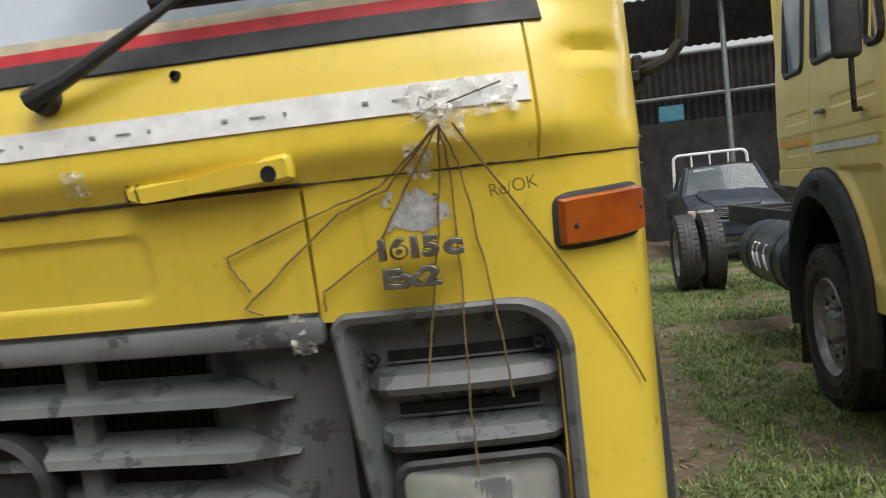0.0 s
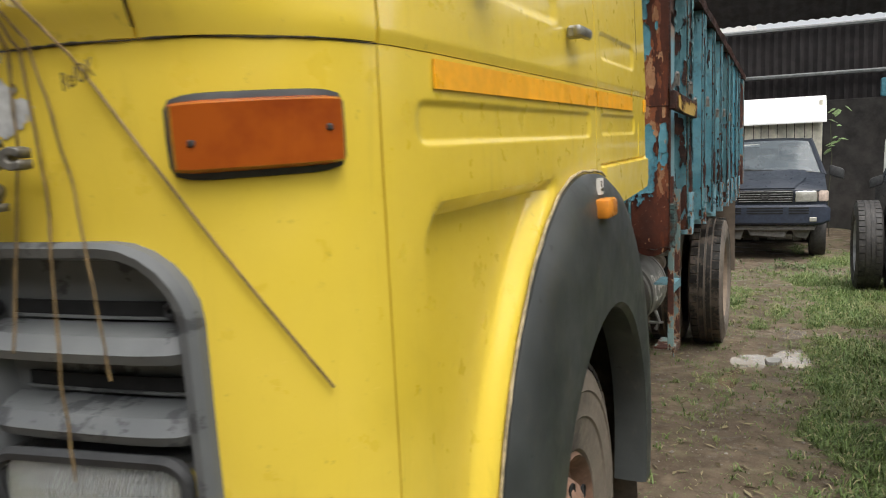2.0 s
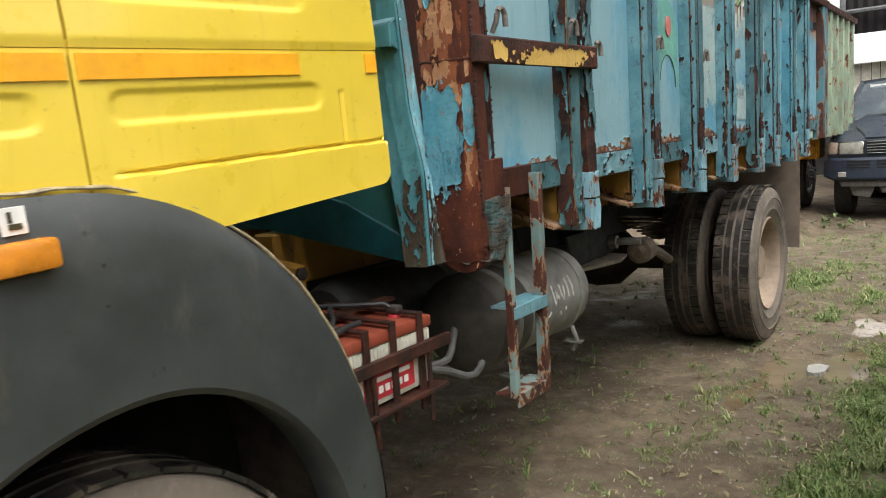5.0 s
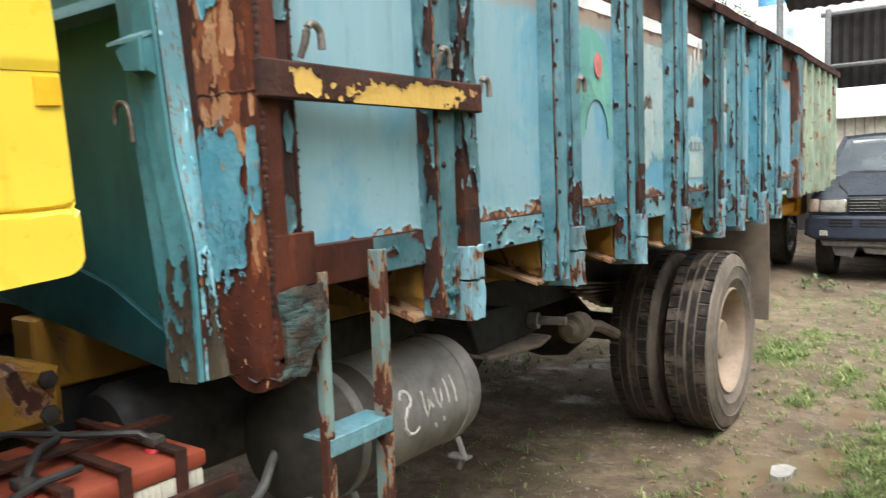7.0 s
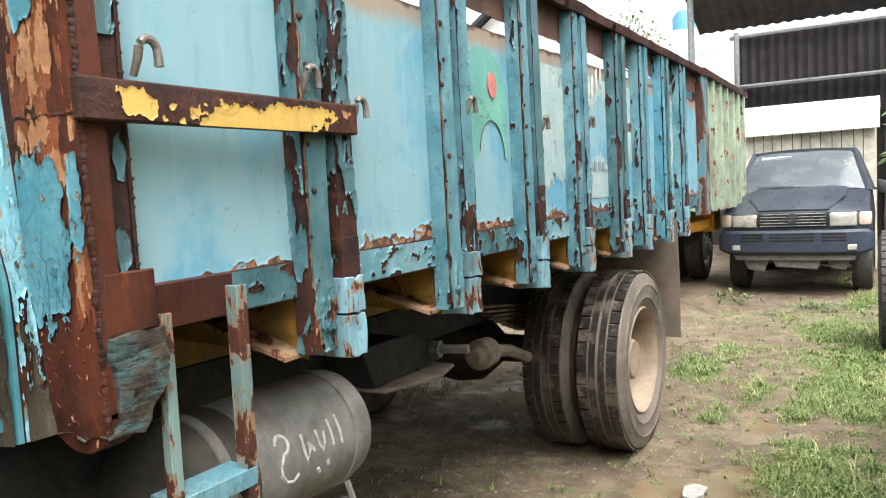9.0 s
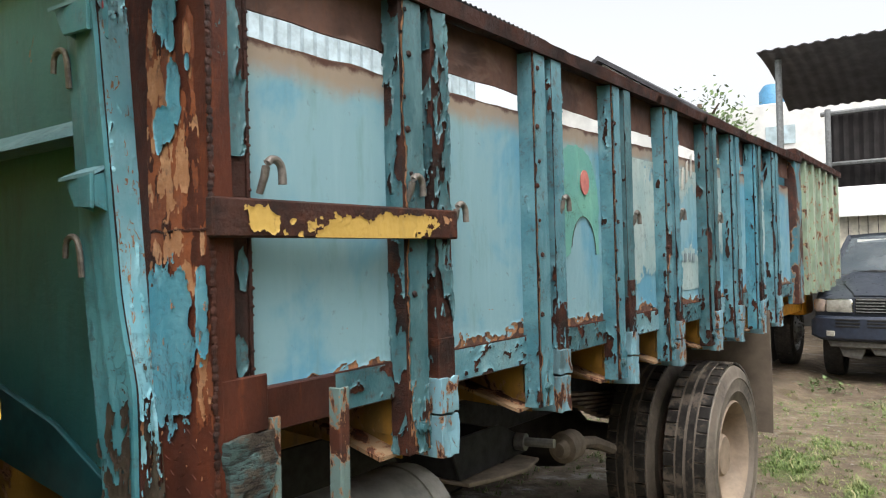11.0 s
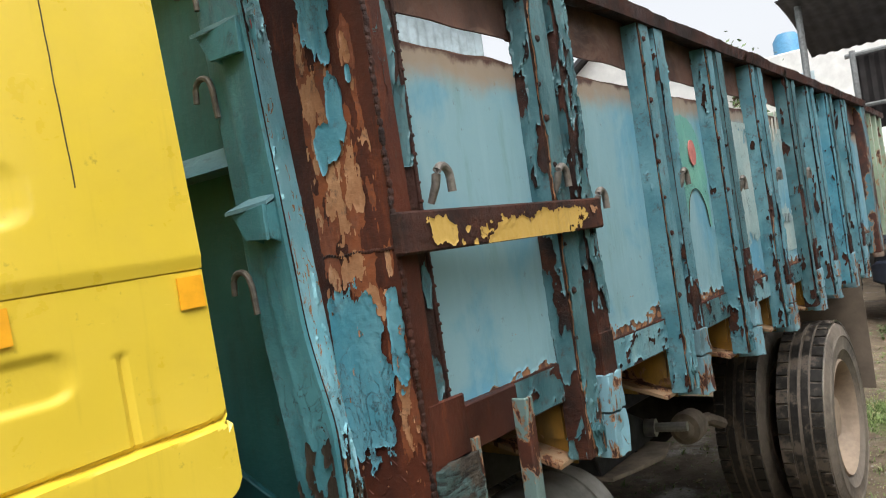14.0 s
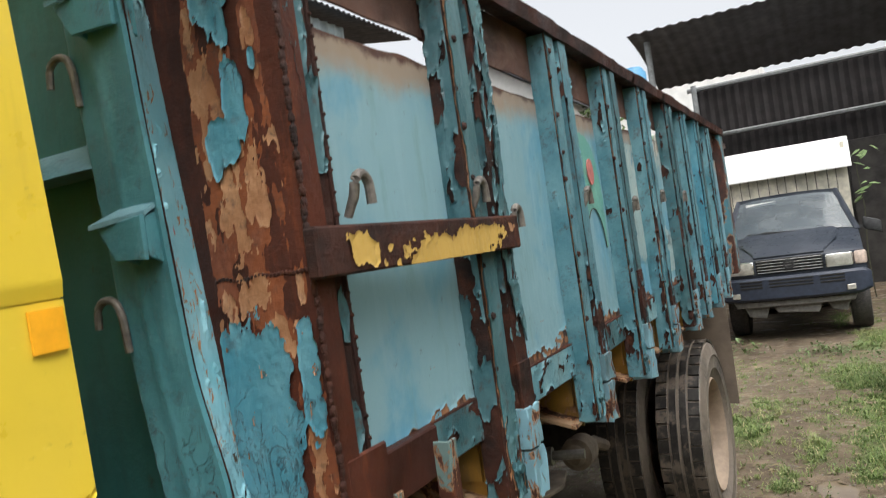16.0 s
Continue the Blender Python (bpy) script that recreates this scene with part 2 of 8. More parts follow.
def tube(bm, pts, r, n=8, closed=False):
    """A round bar along points."""
    pts = [Vector(p) for p in pts]
    rings = []
    up = Vector((0.13, 0.31, 0.94))
    for i, p in enumerate(pts):
        a = pts[max(0, i - 1)] if not closed else pts[i - 1]
        b = pts[min(len(pts) - 1, i + 1)] if not closed else pts[(i + 1) % len(pts)]
        d = (b - a).normalized()
        u = d.cross(up)
        if u.length < 0.1:
            u = d.cross(Vector((1, 0, 0)))
        u.normalize()
        v = d.cross(u)
        rr = r[i] if isinstance(r, (list, tuple)) else r
        rings.append([bm.verts.new(p + (u * math.cos(k * math.tau / n) + v * math.sin(k * math.tau / n)) * rr) for k in range(n)])
    m = len(rings)
    for i in range(m if closed else m - 1):
        a, b = rings[i], rings[(i + 1) % m]
        for k in range(n):
            bm.faces.new((a[k], a[(k + 1) % n], b[(k + 1) % n], b[k]))
    if not closed:
        bm.faces.new(list(reversed(rings[0])))
        bm.faces.new(rings[-1])


def arc_pts(c, r, a0, a1, n, plane):
    out = []
    for i in range(n + 1):
        a = radians(a0 + (a1 - a0) * i / n)
        u, v = r * math.cos(a), r * math.sin(a)
        out.append({'yz': (c[0], c[1] + u, c[2] + v), 'xz': (c[0] + u, c[1], c[2] + v), 'xy': (c[0] + u, c[1] + v, c[2])}[plane])
    return out


def lathe(bm, c, prof, n=32, axis='x', closed=False, open_start=False):
    """Turn a profile (radius, along) round an axis through c."""
    rings = []
    for r, d in prof:
        ring = []
        for k in range(n):
            a = k * math.tau / n
            u, v = r * math.cos(a), r * math.sin(a)
            ring.append(bm.verts.new({'x': (c[0] + d, c[1] + u, c[2] + v), 'y': (c[0] + u, c[1] + d, c[2] + v), 'z': (c[0] + u, c[1] + v, c[2] + d)}[axis]))
        rings.append(ring)
    fs = []
    m = len(rings)
    for i in range(m if closed else m - 1):
        a, b = rings[i], rings[(i + 1) % m]
        for k in range(n):
            fs.append(bm.faces.new((a[k], a[(k + 1) % n], b[(k + 1) % n], b[k])))
    if not closed:
        for ring in (rings[-1:] if open_start else (rings[0], rings[-1])):
            fs.append(bm.faces.new(ring))
    bmesh.ops.recalc_face_normals(bm, faces=fs)


def sheet(bm, fn, us, vs, skip=None, thick=0.0, inward=(0, 0, 0)):
    """A surface fn(u, v) over two lists; skip(u, v) leaves cells out; thick gives it a back along inward."""
    g = [[bm.verts.new(fn(u, v)) for v in vs] for u in us]
    fs = []
    for i in range(len(us) - 1):
        for j in range(len(vs) - 1):
            if skip and skip((us[i] + us[i + 1]) / 2, (vs[j] + vs[j + 1]) / 2):
                continue
            fs.append(bm.faces.new((g[i][j], g[i + 1][j], g[i + 1][j + 1], g[i][j + 1])))
    loose = [v for v in bm.verts if not v.link_faces]
    bmesh.ops.delete(bm, geom=loose, context='VERTS')
    if thick:
        ret = bmesh.ops.extrude_face_region(bm, geom=fs)
        vs2 = [e for e in ret["geom"] if isinstance(e, bmesh.types.BMVert)]
        bmesh.ops.translate(bm, vec=Vector(inward) * thick, verts=vs2)
    bmesh.ops.recalc_face_normals(bm, faces=bm.faces)


def lin(a, b, n):
    return [a + (b - a) * i / n for i in range(n + 1)]


def sm(x, a, b):
    t = min(1.0, max(0.0, (x - a) / (b - a))) if a != b else float(x > a)
    return t * t * (3 - 2 * t)


def blob(cx, cy, rx, ry, seed, rough=0.35, n=34, drips=0.0):
    """A ragged outline round a centre, for flakes of paint."""
    out = []
    for k in range(n):
        a = k * math.tau / n
        f = 1 + rough * (noise.noise((math.cos(a) * 2.1 + seed * 7.3, math.sin(a) * 2.1, seed)) + 0.6 * noise.noise((math.cos(a) * 6.0 + seed, math.sin(a) * 6.0, seed * 3.1)))
        q = abs(math.cos(a)) ** 0.6 * math.copysign(1, math.cos(a)), abs(math.sin(a)) ** 0.6 * math.copysign(1, math.sin(a))
        y = cy + ry * q[1] * f
        if drips and q[1] < 0:
            y -= drips * abs(noise.noise((k * 0.9, seed, 2.0)))
        out.append((cx + rx * q[0] * f, y))
    return out


def skin_of(bm, at, out, us, vs, value, lift=0.006, base=0.0015):
    """A ragged skin of paint: at(u, v) is its ground, kept where value(u, v) > 0, curling off near its edge."""
    val = [[value(u, v) for v in vs] for u in us]
    made = {}
    o = Vector(out)

    def corner(i, j):
        k = (i, j)
        if k not in made:
            q = val[i][j]
            c = base + lift * math.exp(-max(0.0, q) / 0.10) * (0.35 + 0.65 * abs(noise.noise((us[i] * 13, vs[j] * 13, 3.3)))) + 0.0008 * noise.noise((us[i] * 90, vs[j] * 90, 1))
            made[k] = bm.verts.new(at(us[i], vs[j]) + o * c)
        return made[k]

    def cut(a, b):
        k = (a, b) if a < b else (b, a)
        if k not in made:
            (i, j), (p, q) = k
            f = val[i][j] / (val[i][j] - val[p][q])
            u, v = us[i] + (us[p] - us[i]) * f, vs[j] + (vs[q] - vs[j]) * f
            c = base + lift * (0.35 + 0.65 * abs(noise.noise((u * 13, v * 13, 3.3))))
            made[k] = bm.verts.new(at(u, v) + o * c)
        return made[k]

    for i in range(len(us) - 1):
        for j in range(len(vs) - 1):
            for tri in (((i, j), (i + 1, j), (i + 1, j + 1)), ((i, j), (i + 1, j + 1), (i, j + 1))):
                inside = [val[a][b] > 0 for a, b in tri]
                if not any(inside):
                    continue
                poly = []
                for n in range(3):
                    a, b = tri[n], tri[(n + 1) % 3]
                    if inside[n]:
                        poly.append(corner(*a))
                    if inside[n] != inside[(n + 1) % 3]:
                        poly.append(cut(a, b))
                if len(set(poly)) > 2:
                    bm.faces.new(poly)
    return bm


def rag(u, v, seed, fu=20.0, fv=9.0, octaves=5):
    return noise.fractal((u * fu + seed * 3.7, v * fv, seed), 0.62, 2.1, octaves)


def writing(text, size, depth, M, name, mat, parent, label="", bold=0.0):
    cu = bpy.data.curves.new("letters", 'FONT')
    cu.body, cu.size, cu.extrude, cu.bevel_depth, cu.bevel_resolution = text, size, depth, depth * 0.25, 1
    cu.offset = size * bold
    tmp = bpy.data.objects.new("letters", cu)
    scene.collection.objects.link(tmp)
    bpy.context.view_layer.update()
    me = bpy.data.meshes.new_from_object(tmp.evaluated_get(bpy.context.evaluated_depsgraph_get()))
    bpy.data.objects.remove(tmp)
    bpy.data.curves.remove(cu)
    me.transform(M)
    me.materials.clear()
    me.materials.append(mat)
    ob = new(name, me)
    ob.parent = parent
    ob.matrix_parent_inverse = BASE.get(parent.name, Matrix())
    if label:
        tagged(ob, label)
    return ob


# ---------------------------------------------------------------- materials
YELLOW = paint("yellow_paint", (0.73, 0.535, 0.045), (0.13, 0.085, 0.012), amount=0.38, rough=0.26, coat=0.6)
YELLOW_OLD = paint("old_yellow_paint", (0.80, 0.64, 0.20), amount=0.3, rough=0.36, coat=0.3)
YELLOW_FRAME = peel("yellow_frame_paint", (0.32, 0.165, 0.022), 0.32, grime=0.55)
DUSTY_STEEL = plain("dusty_brown_steel", (0.19, 0.155, 0.12), 0.8, var=0.35, scale=12, bump=0.003)


def silver_paint():
    m = Mat("grey_worn_plastic")
    worn = m.step(m.noise(11, 8, 0.7), 0.54, 0.58)
    c = m.mix(m.step(m.noise(3, 4), 0.35, 0.7), (0.115, 0.122, 0.124), (0.20, 0.207, 0.205))
    m.put("Base Color", m.mix(m.math('MULTIPLY', worn, 0.8), c, (0.045, 0.047, 0.05)))
    m.put("Roughness", 0.5)
    m.bump(m.noise(50, 6), 0.0012, 0.5)
    return m.m


GREY = silver_paint()
BLACK = plain("black_rubber", (0.028, 0.029, 0.03), 0.6, var=0.35)


def flare_plastic():
    m = Mat("dark_grey_plastic")
    c = m.mix(m.step(m.noise(4, 5), 0.35, 0.7), (0.029, 0.033, 0.032), (0.050, 0.055, 0.054))
    c = m.mix(m.step(m.noise(24, 3, 0.5), 0.70, 0.73), c, (0.012, 0.012, 0.012))
    c = m.mix(m.math('MULTIPLY', m.step(m.noise(11, 7, 0.7, (1.0, 1.0, 0.4)), 0.55, 0.75), 0.35), c, (0.15, 0.13, 0.10))
    m.put("Base Color", c)
    m.put("Roughness", m.step(m.noise(9, 5), 0.3, 0.7, 0.34, 0.55))
    m.bump(m.noise(90, 4), 0.0008, 0.5)
    return m.m


FLARE = flare_plastic()
DARK = plain("dark_metal", (0.03, 0.03, 0.032), 0.6, 0.2, var=0.4)
GRIME = plain("greasy_metal", (0.035, 0.03, 0.026), 0.7, 0.1, var=0.5, scale=11, bump=0.003)
STEEL = plain("dull_steel", (0.3, 0.3, 0.29), 0.45, 0.85, var=0.3)
CHROME = plain("chrome", (0.75, 0.75, 0.74), 0.16, 1.0, var=0.1)
WHITE = plain("white_paint", (0.74, 0.74, 0.71), 0.5, var=0.1)
SILVERTAPE = plain("silver_tape", (0.72, 0.72, 0.70), 0.4, 0.1, var=0.12, scale=25)
ORANGE = plain("orange_reflector", (0.88, 0.41, 0.018), 0.35, var=0.12)
REDBAND = plain("red_band", (0.5, 0.03, 0.035), 0.45, var=0.2)
CREAM = plain("cream_band", (0.5, 0.45, 0.32), 0.6, var=0.2)
BLUE = peel("blue_paint", (0.065, 0.20, 0.25), 0.3, grime=0.6)
BLUE_HALF = peel("flaking_blue_paint", (0.075, 0.205, 0.25), 0.52, 0.2, grime=0.5)
BLUE_PANEL = panel_paint()
FL_TEAL = flake_paint("teal_flakes", (0.085, 0.185, 0.205), (0.036, 0.11, 0.13), 0.65)
FL_POST = flake_paint("blue_teal_flakes", (0.135, 0.29, 0.335), (0.058, 0.18, 0.225), 0.75)
FL_BLUE = flake_paint("blue_flakes", (0.125, 0.32, 0.39), (0.058, 0.23, 0.305), 0.45)
FL_PALE = flake_paint("pale_blue_flakes", (0.19, 0.33, 0.36), (0.10, 0.25, 0.30), 0.5)
FL_CREAM = flake_paint("faded_cream_paint", (0.40, 0.48, 0.46), (0.29, 0.41, 0.41), 0.4)
FL_STRIP = flake_paint("chalky_blue_paint", (0.30, 0.56, 0.64), (0.17, 0.43, 0.51), 0.3)
FL_WHITE = flake_paint("faded_white_lettering", (0.58, 0.56, 0.50), (0.44, 0.44, 0.40), 0.4)
FL_INK = flake_paint("faded_grey_lettering", (0.24, 0.29, 0.30), (0.18, 0.23, 0.25), 0.4)
FL_ORANGE = flake_paint("orange_rust_bloom", (0.27, 0.078, 0.022), (0.13, 0.034, 0.013), 0.6, 0.7)
FL_PEACH = flake_paint("peach_primer_skin", (0.46, 0.245, 0.125), (0.27, 0.115, 0.048), 0.75, 0.6)
TEAL = peel("teal_paint", (0.045, 0.185, 0.190), 0.10, grime=0.45)
# the headboard's teal darkened, shade under the cab put into the colour
TEAL_SHADED = plain("shaded_teal_paint", (0.006, 0.060, 0.070), 0.5, var=0.4, scale=7)
YFLAKE = peel("yellow_flake", (0.50, 0.325, 0.08), 0.22, 0.5, fine=16)
RUST = rusty("rust", 0.5)


def scuffed_rust():
    m = Mat("scuffed_rusty_sheet")
    c = m.mix(m.step(m.noise(5, 8, 0.7), 0.35, 0.65), (0.060, 0.028, 0.020), (0.15, 0.072, 0.050))
    c = m.mix(m.math('MULTIPLY', m.step(m.noise(7, 6, 0.65, (1.0, 0.6, 1.6), 1.2), 0.52, 0.7), 0.5), c, (0.24, 0.155, 0.12))
    c = m.mix(m.math('MULTIPLY', m.step(m.noise(12, 6, 0.7, (1.4, 1.4, 0.25)), 0.55, 0.75), 0.6), c, (0.20, 0.070, 0.030))
    m.put("Base Color", c)
    m.put("Roughness", m.step(m.noise(6, 4), 0.3, 0.7, 0.45, 0.75))
    m.bump(m.noise(30, 8, 0.72), 0.004, 0.8)
    return m.m


RUST_SHEET = scuffed_rust()
RUST_DARK = rusty("dark_rust", 0.4, 0.1, 0.72)


def red_rust():
    m = Mat("red_brown_rust")
    c = m.mix(m.step(m.noise(5, 8, 0.7, (1.0, 1.0, 0.5)), 0.35, 0.65), (0.038, 0.012, 0.008), (0.098, 0.027, 0.014))
    c = m.mix(m.math('MULTIPLY', m.step(m.noise(13, 8, 0.72, (1.4, 1.4, 0.3)), 0.54, 0.74), 0.6), c, (0.24, 0.062, 0.018))
    c = m.mix(m.math('MULTIPLY', m.step(m.noise(60, 5, 0.7), 0.56, 0.7), 0.5), c, (0.03, 0.014, 0.012))
    c = m.mix(m.math('MULTIPLY', m.step(m.noise(3.3, 8, 0.7, (1.6, 1.6, 0.6), 0.4), 0.50, 0.66), 0.75), c, (0.022, 0.009, 0.007))
    m.put("Base Color", c)
    m.put("Specular IOR Level", 0.28)
    m.put("Roughness", m.step(m.noise(6, 4), 0.3, 0.7, 0.38, 0.7))
    m.bump(m.noise(48, 9, 0.75), 0.004, 0.8)
    return m.m


RUST_RED = red_rust()
TEAL_GREY = flake_paint("grey_teal_paint", (0.095, 0.295, 0.335), (0.055, 0.20, 0.235), 0.35)
HOOK = plain("grey_worn_hook", (0.20, 0.18, 0.16), 0.5, 0.4, var=0.4, scale=40)
WOOD_BLUE = peel("blue_wood", (0.19, 0.36, 0.43), 0.40, 0.3, fine=20, grime=0.7)


def rotten_wood():
    m = Mat("rotten_wood")
    grain = m.noise(16, 9, 0.75, (1.0, 1.0, 7.0), 0.6)
    c = m.mix(m.step(m.noise(22, 8, 0.7), 0.4, 0.65), (0.040, 0.027, 0.017), (0.10, 0.082, 0.06))
    teal = m.step(m.noise(9, 7, 0.7, (1.0, 1.0, 1.6)), 0.44, 0.54)
    c = m.mix(m.math('MULTIPLY', teal, 0.85), c, m.mix(m.noise(30, 5), (0.03, 0.085, 0.082), (0.095, 0.175, 0.175)))
    c = m.mix(m.math('MULTIPLY', m.step(grain, 0.49, 0.40), 0.9), c, (0.012, 0.010, 0.008))
    m.put("Base Color", c)
    m.put("Roughness", 0.85)
    m.bump(m.math('ADD', grain, m.math('MULTIPLY', m.noise(60, 7, 0.7), 0.6)), 0.014, 1.0)
    return m.m


ROTTEN = rotten_wood()
LADDER = peel("worn_ladder_paint", (0.14, 0.21, 0.20), 0.55, 0.2, fine=12, grime=0.3)
CHALK = plain("rubbed_chalk", (0.46, 0.45, 0.42), 0.8, var=0.3, scale=60)


def tyre_mat(name, mud):
    m = Mat(name)
    c = m.mix(m.step(m.noise(26, 7, 0.7), 0.35, 0.7), (0.020, 0.019, 0.018), (0.048, 0.044, 0.040))
    c = m.mix(m.math('MULTIPLY', m.step(m.noise(3.2, 8, 0.7), 0.58 - mud, 0.98 - mud), 0.85), c, (0.205, 0.17, 0.135))
    c = m.mix(m.math('MULTIPLY', m.step(m.noise(48, 6, 0.75), 0.5, 0.68), 0.5 if mud else 0.2), c, (0.25, 0.20, 0.155))
    m.put("Base Color", c)
    m.put("Roughness", m.step(m.noise(7, 4), 0.3, 0.7, 0.5, 0.85))
    m.bump(m.noise(40, 6), 0.003, 0.6)
    return m.m


TYRE = tyre_mat("muddy_tyre", 0.36)
TYRE_DARK = tyre_mat("dark_tyre", 0.0)


def worn_tread():
    m = Mat("worn_wet_tread")
    c = m.mix(m.step(m.noise(24, 6, 0.7), 0.35, 0.7), (0.018, 0.017, 0.016), (0.042, 0.038, 0.034))
    c = m.mix(m.math('MULTIPLY', m.step(m.noise(6.5, 9, 0.72), 0.50, 0.58), 0.8), c, (0.145, 0.115, 0.088))
    m.put("Base Color", c)
    m.put("Roughness", m.step(m.noise(6.5, 9, 0.72), 0.48, 0.6, 0.28, 0.85))
    m.bump(m.noise(40, 6), 0.003, 0.6)
    return m.m


TREAD = worn_tread()
RIM_MUD = plain("muddy_rim", (0.29, 0.22, 0.16), 0.75, var=0.25, scale=8)
RIM_RUST = plain("rusty_brown_rim", (0.21, 0.125, 0.085), 0.75, var=0.45, scale=9)
RIM_GREY = plain("grey_rim", (0.33, 0.33, 0.33), 0.5, 0.4, var=0.35, scale=9)
MUDFLAP = plain("muddy_rubber_flap", (0.16, 0.125, 0.095), 0.8, var=0.3, scale=5)
TANK = plain("grey_tank_paint", (0.20, 0.195, 0.18), 0.5, 0.1, var=0.35, scale=9)
# tank grey darkened to hold the shade on the tank's front end
TANK_SHADED = plain("shaded_tank_paint", (0.060, 0.054, 0.044), 0.7, 0.1, var=0.5, scale=7)
MUD_DARK = plain("mud_caked_sheet", (0.075, 0.058, 0.042), 0.9, var=0.5, scale=9, bump=0.004)
FADED_INK = plain("faded_ink", (0.20, 0.14, 0.02), 0.6)


def dusty(name, clear, dust, through_it):
    m = Mat(name)
    m.put("Base Color", m.mix(m.step(m.noise(2.2, 5), 0.35, 0.7), clear, dust))
    m.put("Transmission Weight", through_it)
    m.put("Roughness", 0.12)
    return m.m


# pale blue body colour stands for dust and for reflected sky
GLASS_DUSTY_SKY = dusty("dusty_sky_glass", (0.30, 0.38, 0.46), (0.52, 0.58, 0.62), 0.45)
GLASS_TINTED = dusty("tinted_glass", (0.10, 0.13, 0.15), (0.19, 0.22, 0.235), 0.5)
LENS = glassy("headlight_glass", (0.90, 0.93, 0.92), 0.03)
LENS.node_tree.nodes["Principled BSDF"].inputs["Transmission Weight"].default_value = 0.96


def amber():
    m = Mat("amber_plastic")
    c = m.mix(m.step(m.noise(9, 4), 0.35, 0.7), (0.37, 0.080, 0.008), (0.22, 0.036, 0.005))
    rib = m.step(m.noise(3, 2, 0.5, (0.2, 60.0, 0.2)), 0.3, 0.7)
    m.put("Base Color", c)
    m.put("Roughness", 0.22)
    m.put("Coat Weight", 0.3)
    m.bump(rib, 0.001, 0.3)
    return m.m


AMBER = amber()
TAPE_INK = plain("grey_ink", (0.38, 0.38, 0.38), 0.6)
BARE_WHITE = plain("bare_whitish_metal", (0.50, 0.50, 0.48), 0.5, var=0.25, scale=30)
GLUE = plain("brown_glue_rest", (0.30, 0.20, 0.04), 0.6, var=0.4, scale=60)
CORD = plain("brown_cord", (0.20, 0.135, 0.06), 0.5, var=0.4, scale=60)
fo = Mat("crumpled_clear_tape")
fo.put("Base Color", (0.8, 0.78, 0.7))
fo.put("Roughness", 0.15)
fo.put("Alpha", fo.step(fo.noise(45, 5, 0.6), 0.42, 0.72, 0.04, 0.55))
FOIL = fo.m
LETTER = plain("dull_letter_metal", (0.17, 0.16, 0.135), 0.4, 0.5, var=0.3, scale=50)
LAMP_ORANGE = plain("orange_lamp_plastic", (0.62, 0.22, 0.02), 0.3)
INK = plain("black_ink", (0.05, 0.045, 0.02), 0.6)
SEAM = plain("dark_seam", (0.035, 0.028, 0.014), 0.8)
BATT = plain("cream_battery_plastic", (0.52, 0.50, 0.42), 0.45, var=0.18)
BATT_TOP = paint("orange_red_plastic", (0.25, 0.048, 0.022), (0.035, 0.022, 0.016), 1.5, 0.5)
RED = plain("red_label", (0.45, 0.03, 0.04), 0.5)
HOSE = plain("grey_hose", (0.15, 0.15, 0.145), 0.55)
NAVY = paint("navy_car_paint", (0.022, 0.029, 0.042), (0.16, 0.15, 0.13), 0.35, 0.26)
NAVY_PL = plain("navy_bumper", (0.022, 0.03, 0.05), 0.5)
# near-black: the darkness inside hollows and openings is put into the colour
HOLLOW_BLACK = plain("hollow_black", (0.011, 0.011, 0.011), 0.85)
LAMP = plain("clear_lamp", (0.46, 0.45, 0.40), 0.12, 0.2, var=0.35, scale=9)

# ---------------------------------------------------------------- the cab, shared by both lorries
XC = -1.10
HALF = [(0, 1.195), (0.3, 1.198), (0.66, 1.212), (0.9, 1.232), (1.05, 1.262), (1.14, 1.312), (1.2, 1.385), (1.228, 1.47), (1.237, 1.57), (1.24, 1.75), (1.24, 2.4), (1.24, 3.37)]


def _dense():
    out = []
    P = [Vector((-HALF[1][0], HALF[1][1]))] + [Vector(p) for p in HALF] + [Vector((1.24, 4.2))]
    for i in range(1, len(P) - 2):
        for k in range(24):
            t = k / 24
            a, b, c, d = P[i - 1:i + 3]
            out.append(0.5 * ((2 * b) + (c - a) * t + (2 * a - 5 * b + 4 * c - d) * t * t + (3 * b - a - 3 * c + d) * t ** 3))
    out.append(P[-2])
    s, acc = [0.0], 0.0
    for i in range(1, len(out)):
        acc += (out[i] - out[i - 1]).length
        s.append(acc)
    return out, np.array(s)


PLAN, ARC = _dense()
PLX, PLY = np.array([p.x for p in PLAN]), np.array([p.y for p in PLAN])


def s_at_x(x):
    """Arc length on the front where the distance from the middle is x."""
    k = int(np.argmax(PLX >= x - 1e-6))
    return float(ARC[k])


def s_fine(x):
    return float(np.interp(x, PLX, ARC))


def s_at_y(y):
    return float(np.interp(y, PLY[len(PLY) // 2:], ARC[len(PLY) // 2:]))


FRONT_Z = ([0.5, 1.15, 1.46, 1.66, 1.685, 1.73, 1.775, 1.86, 1.91, 1.935, 2.72, 2.85],
           [-0.03, -0.02, -0.012, 0.002, 0.008, 0.032, 0.026, 0.004, -0.014, -0.03, -0.22, -0.45])
ZS = np.linspace(0.5, 2.85, 471)
SOFT = np.exp(-0.5 * (np.arange(-8, 9) * 0.005 / 0.008) ** 2)
FRONT_Z = (ZS, np.convolve(np.pad(np.interp(ZS, *FRONT_Z), 8, mode="edge"), SOFT / SOFT.sum(), mode="valid"))
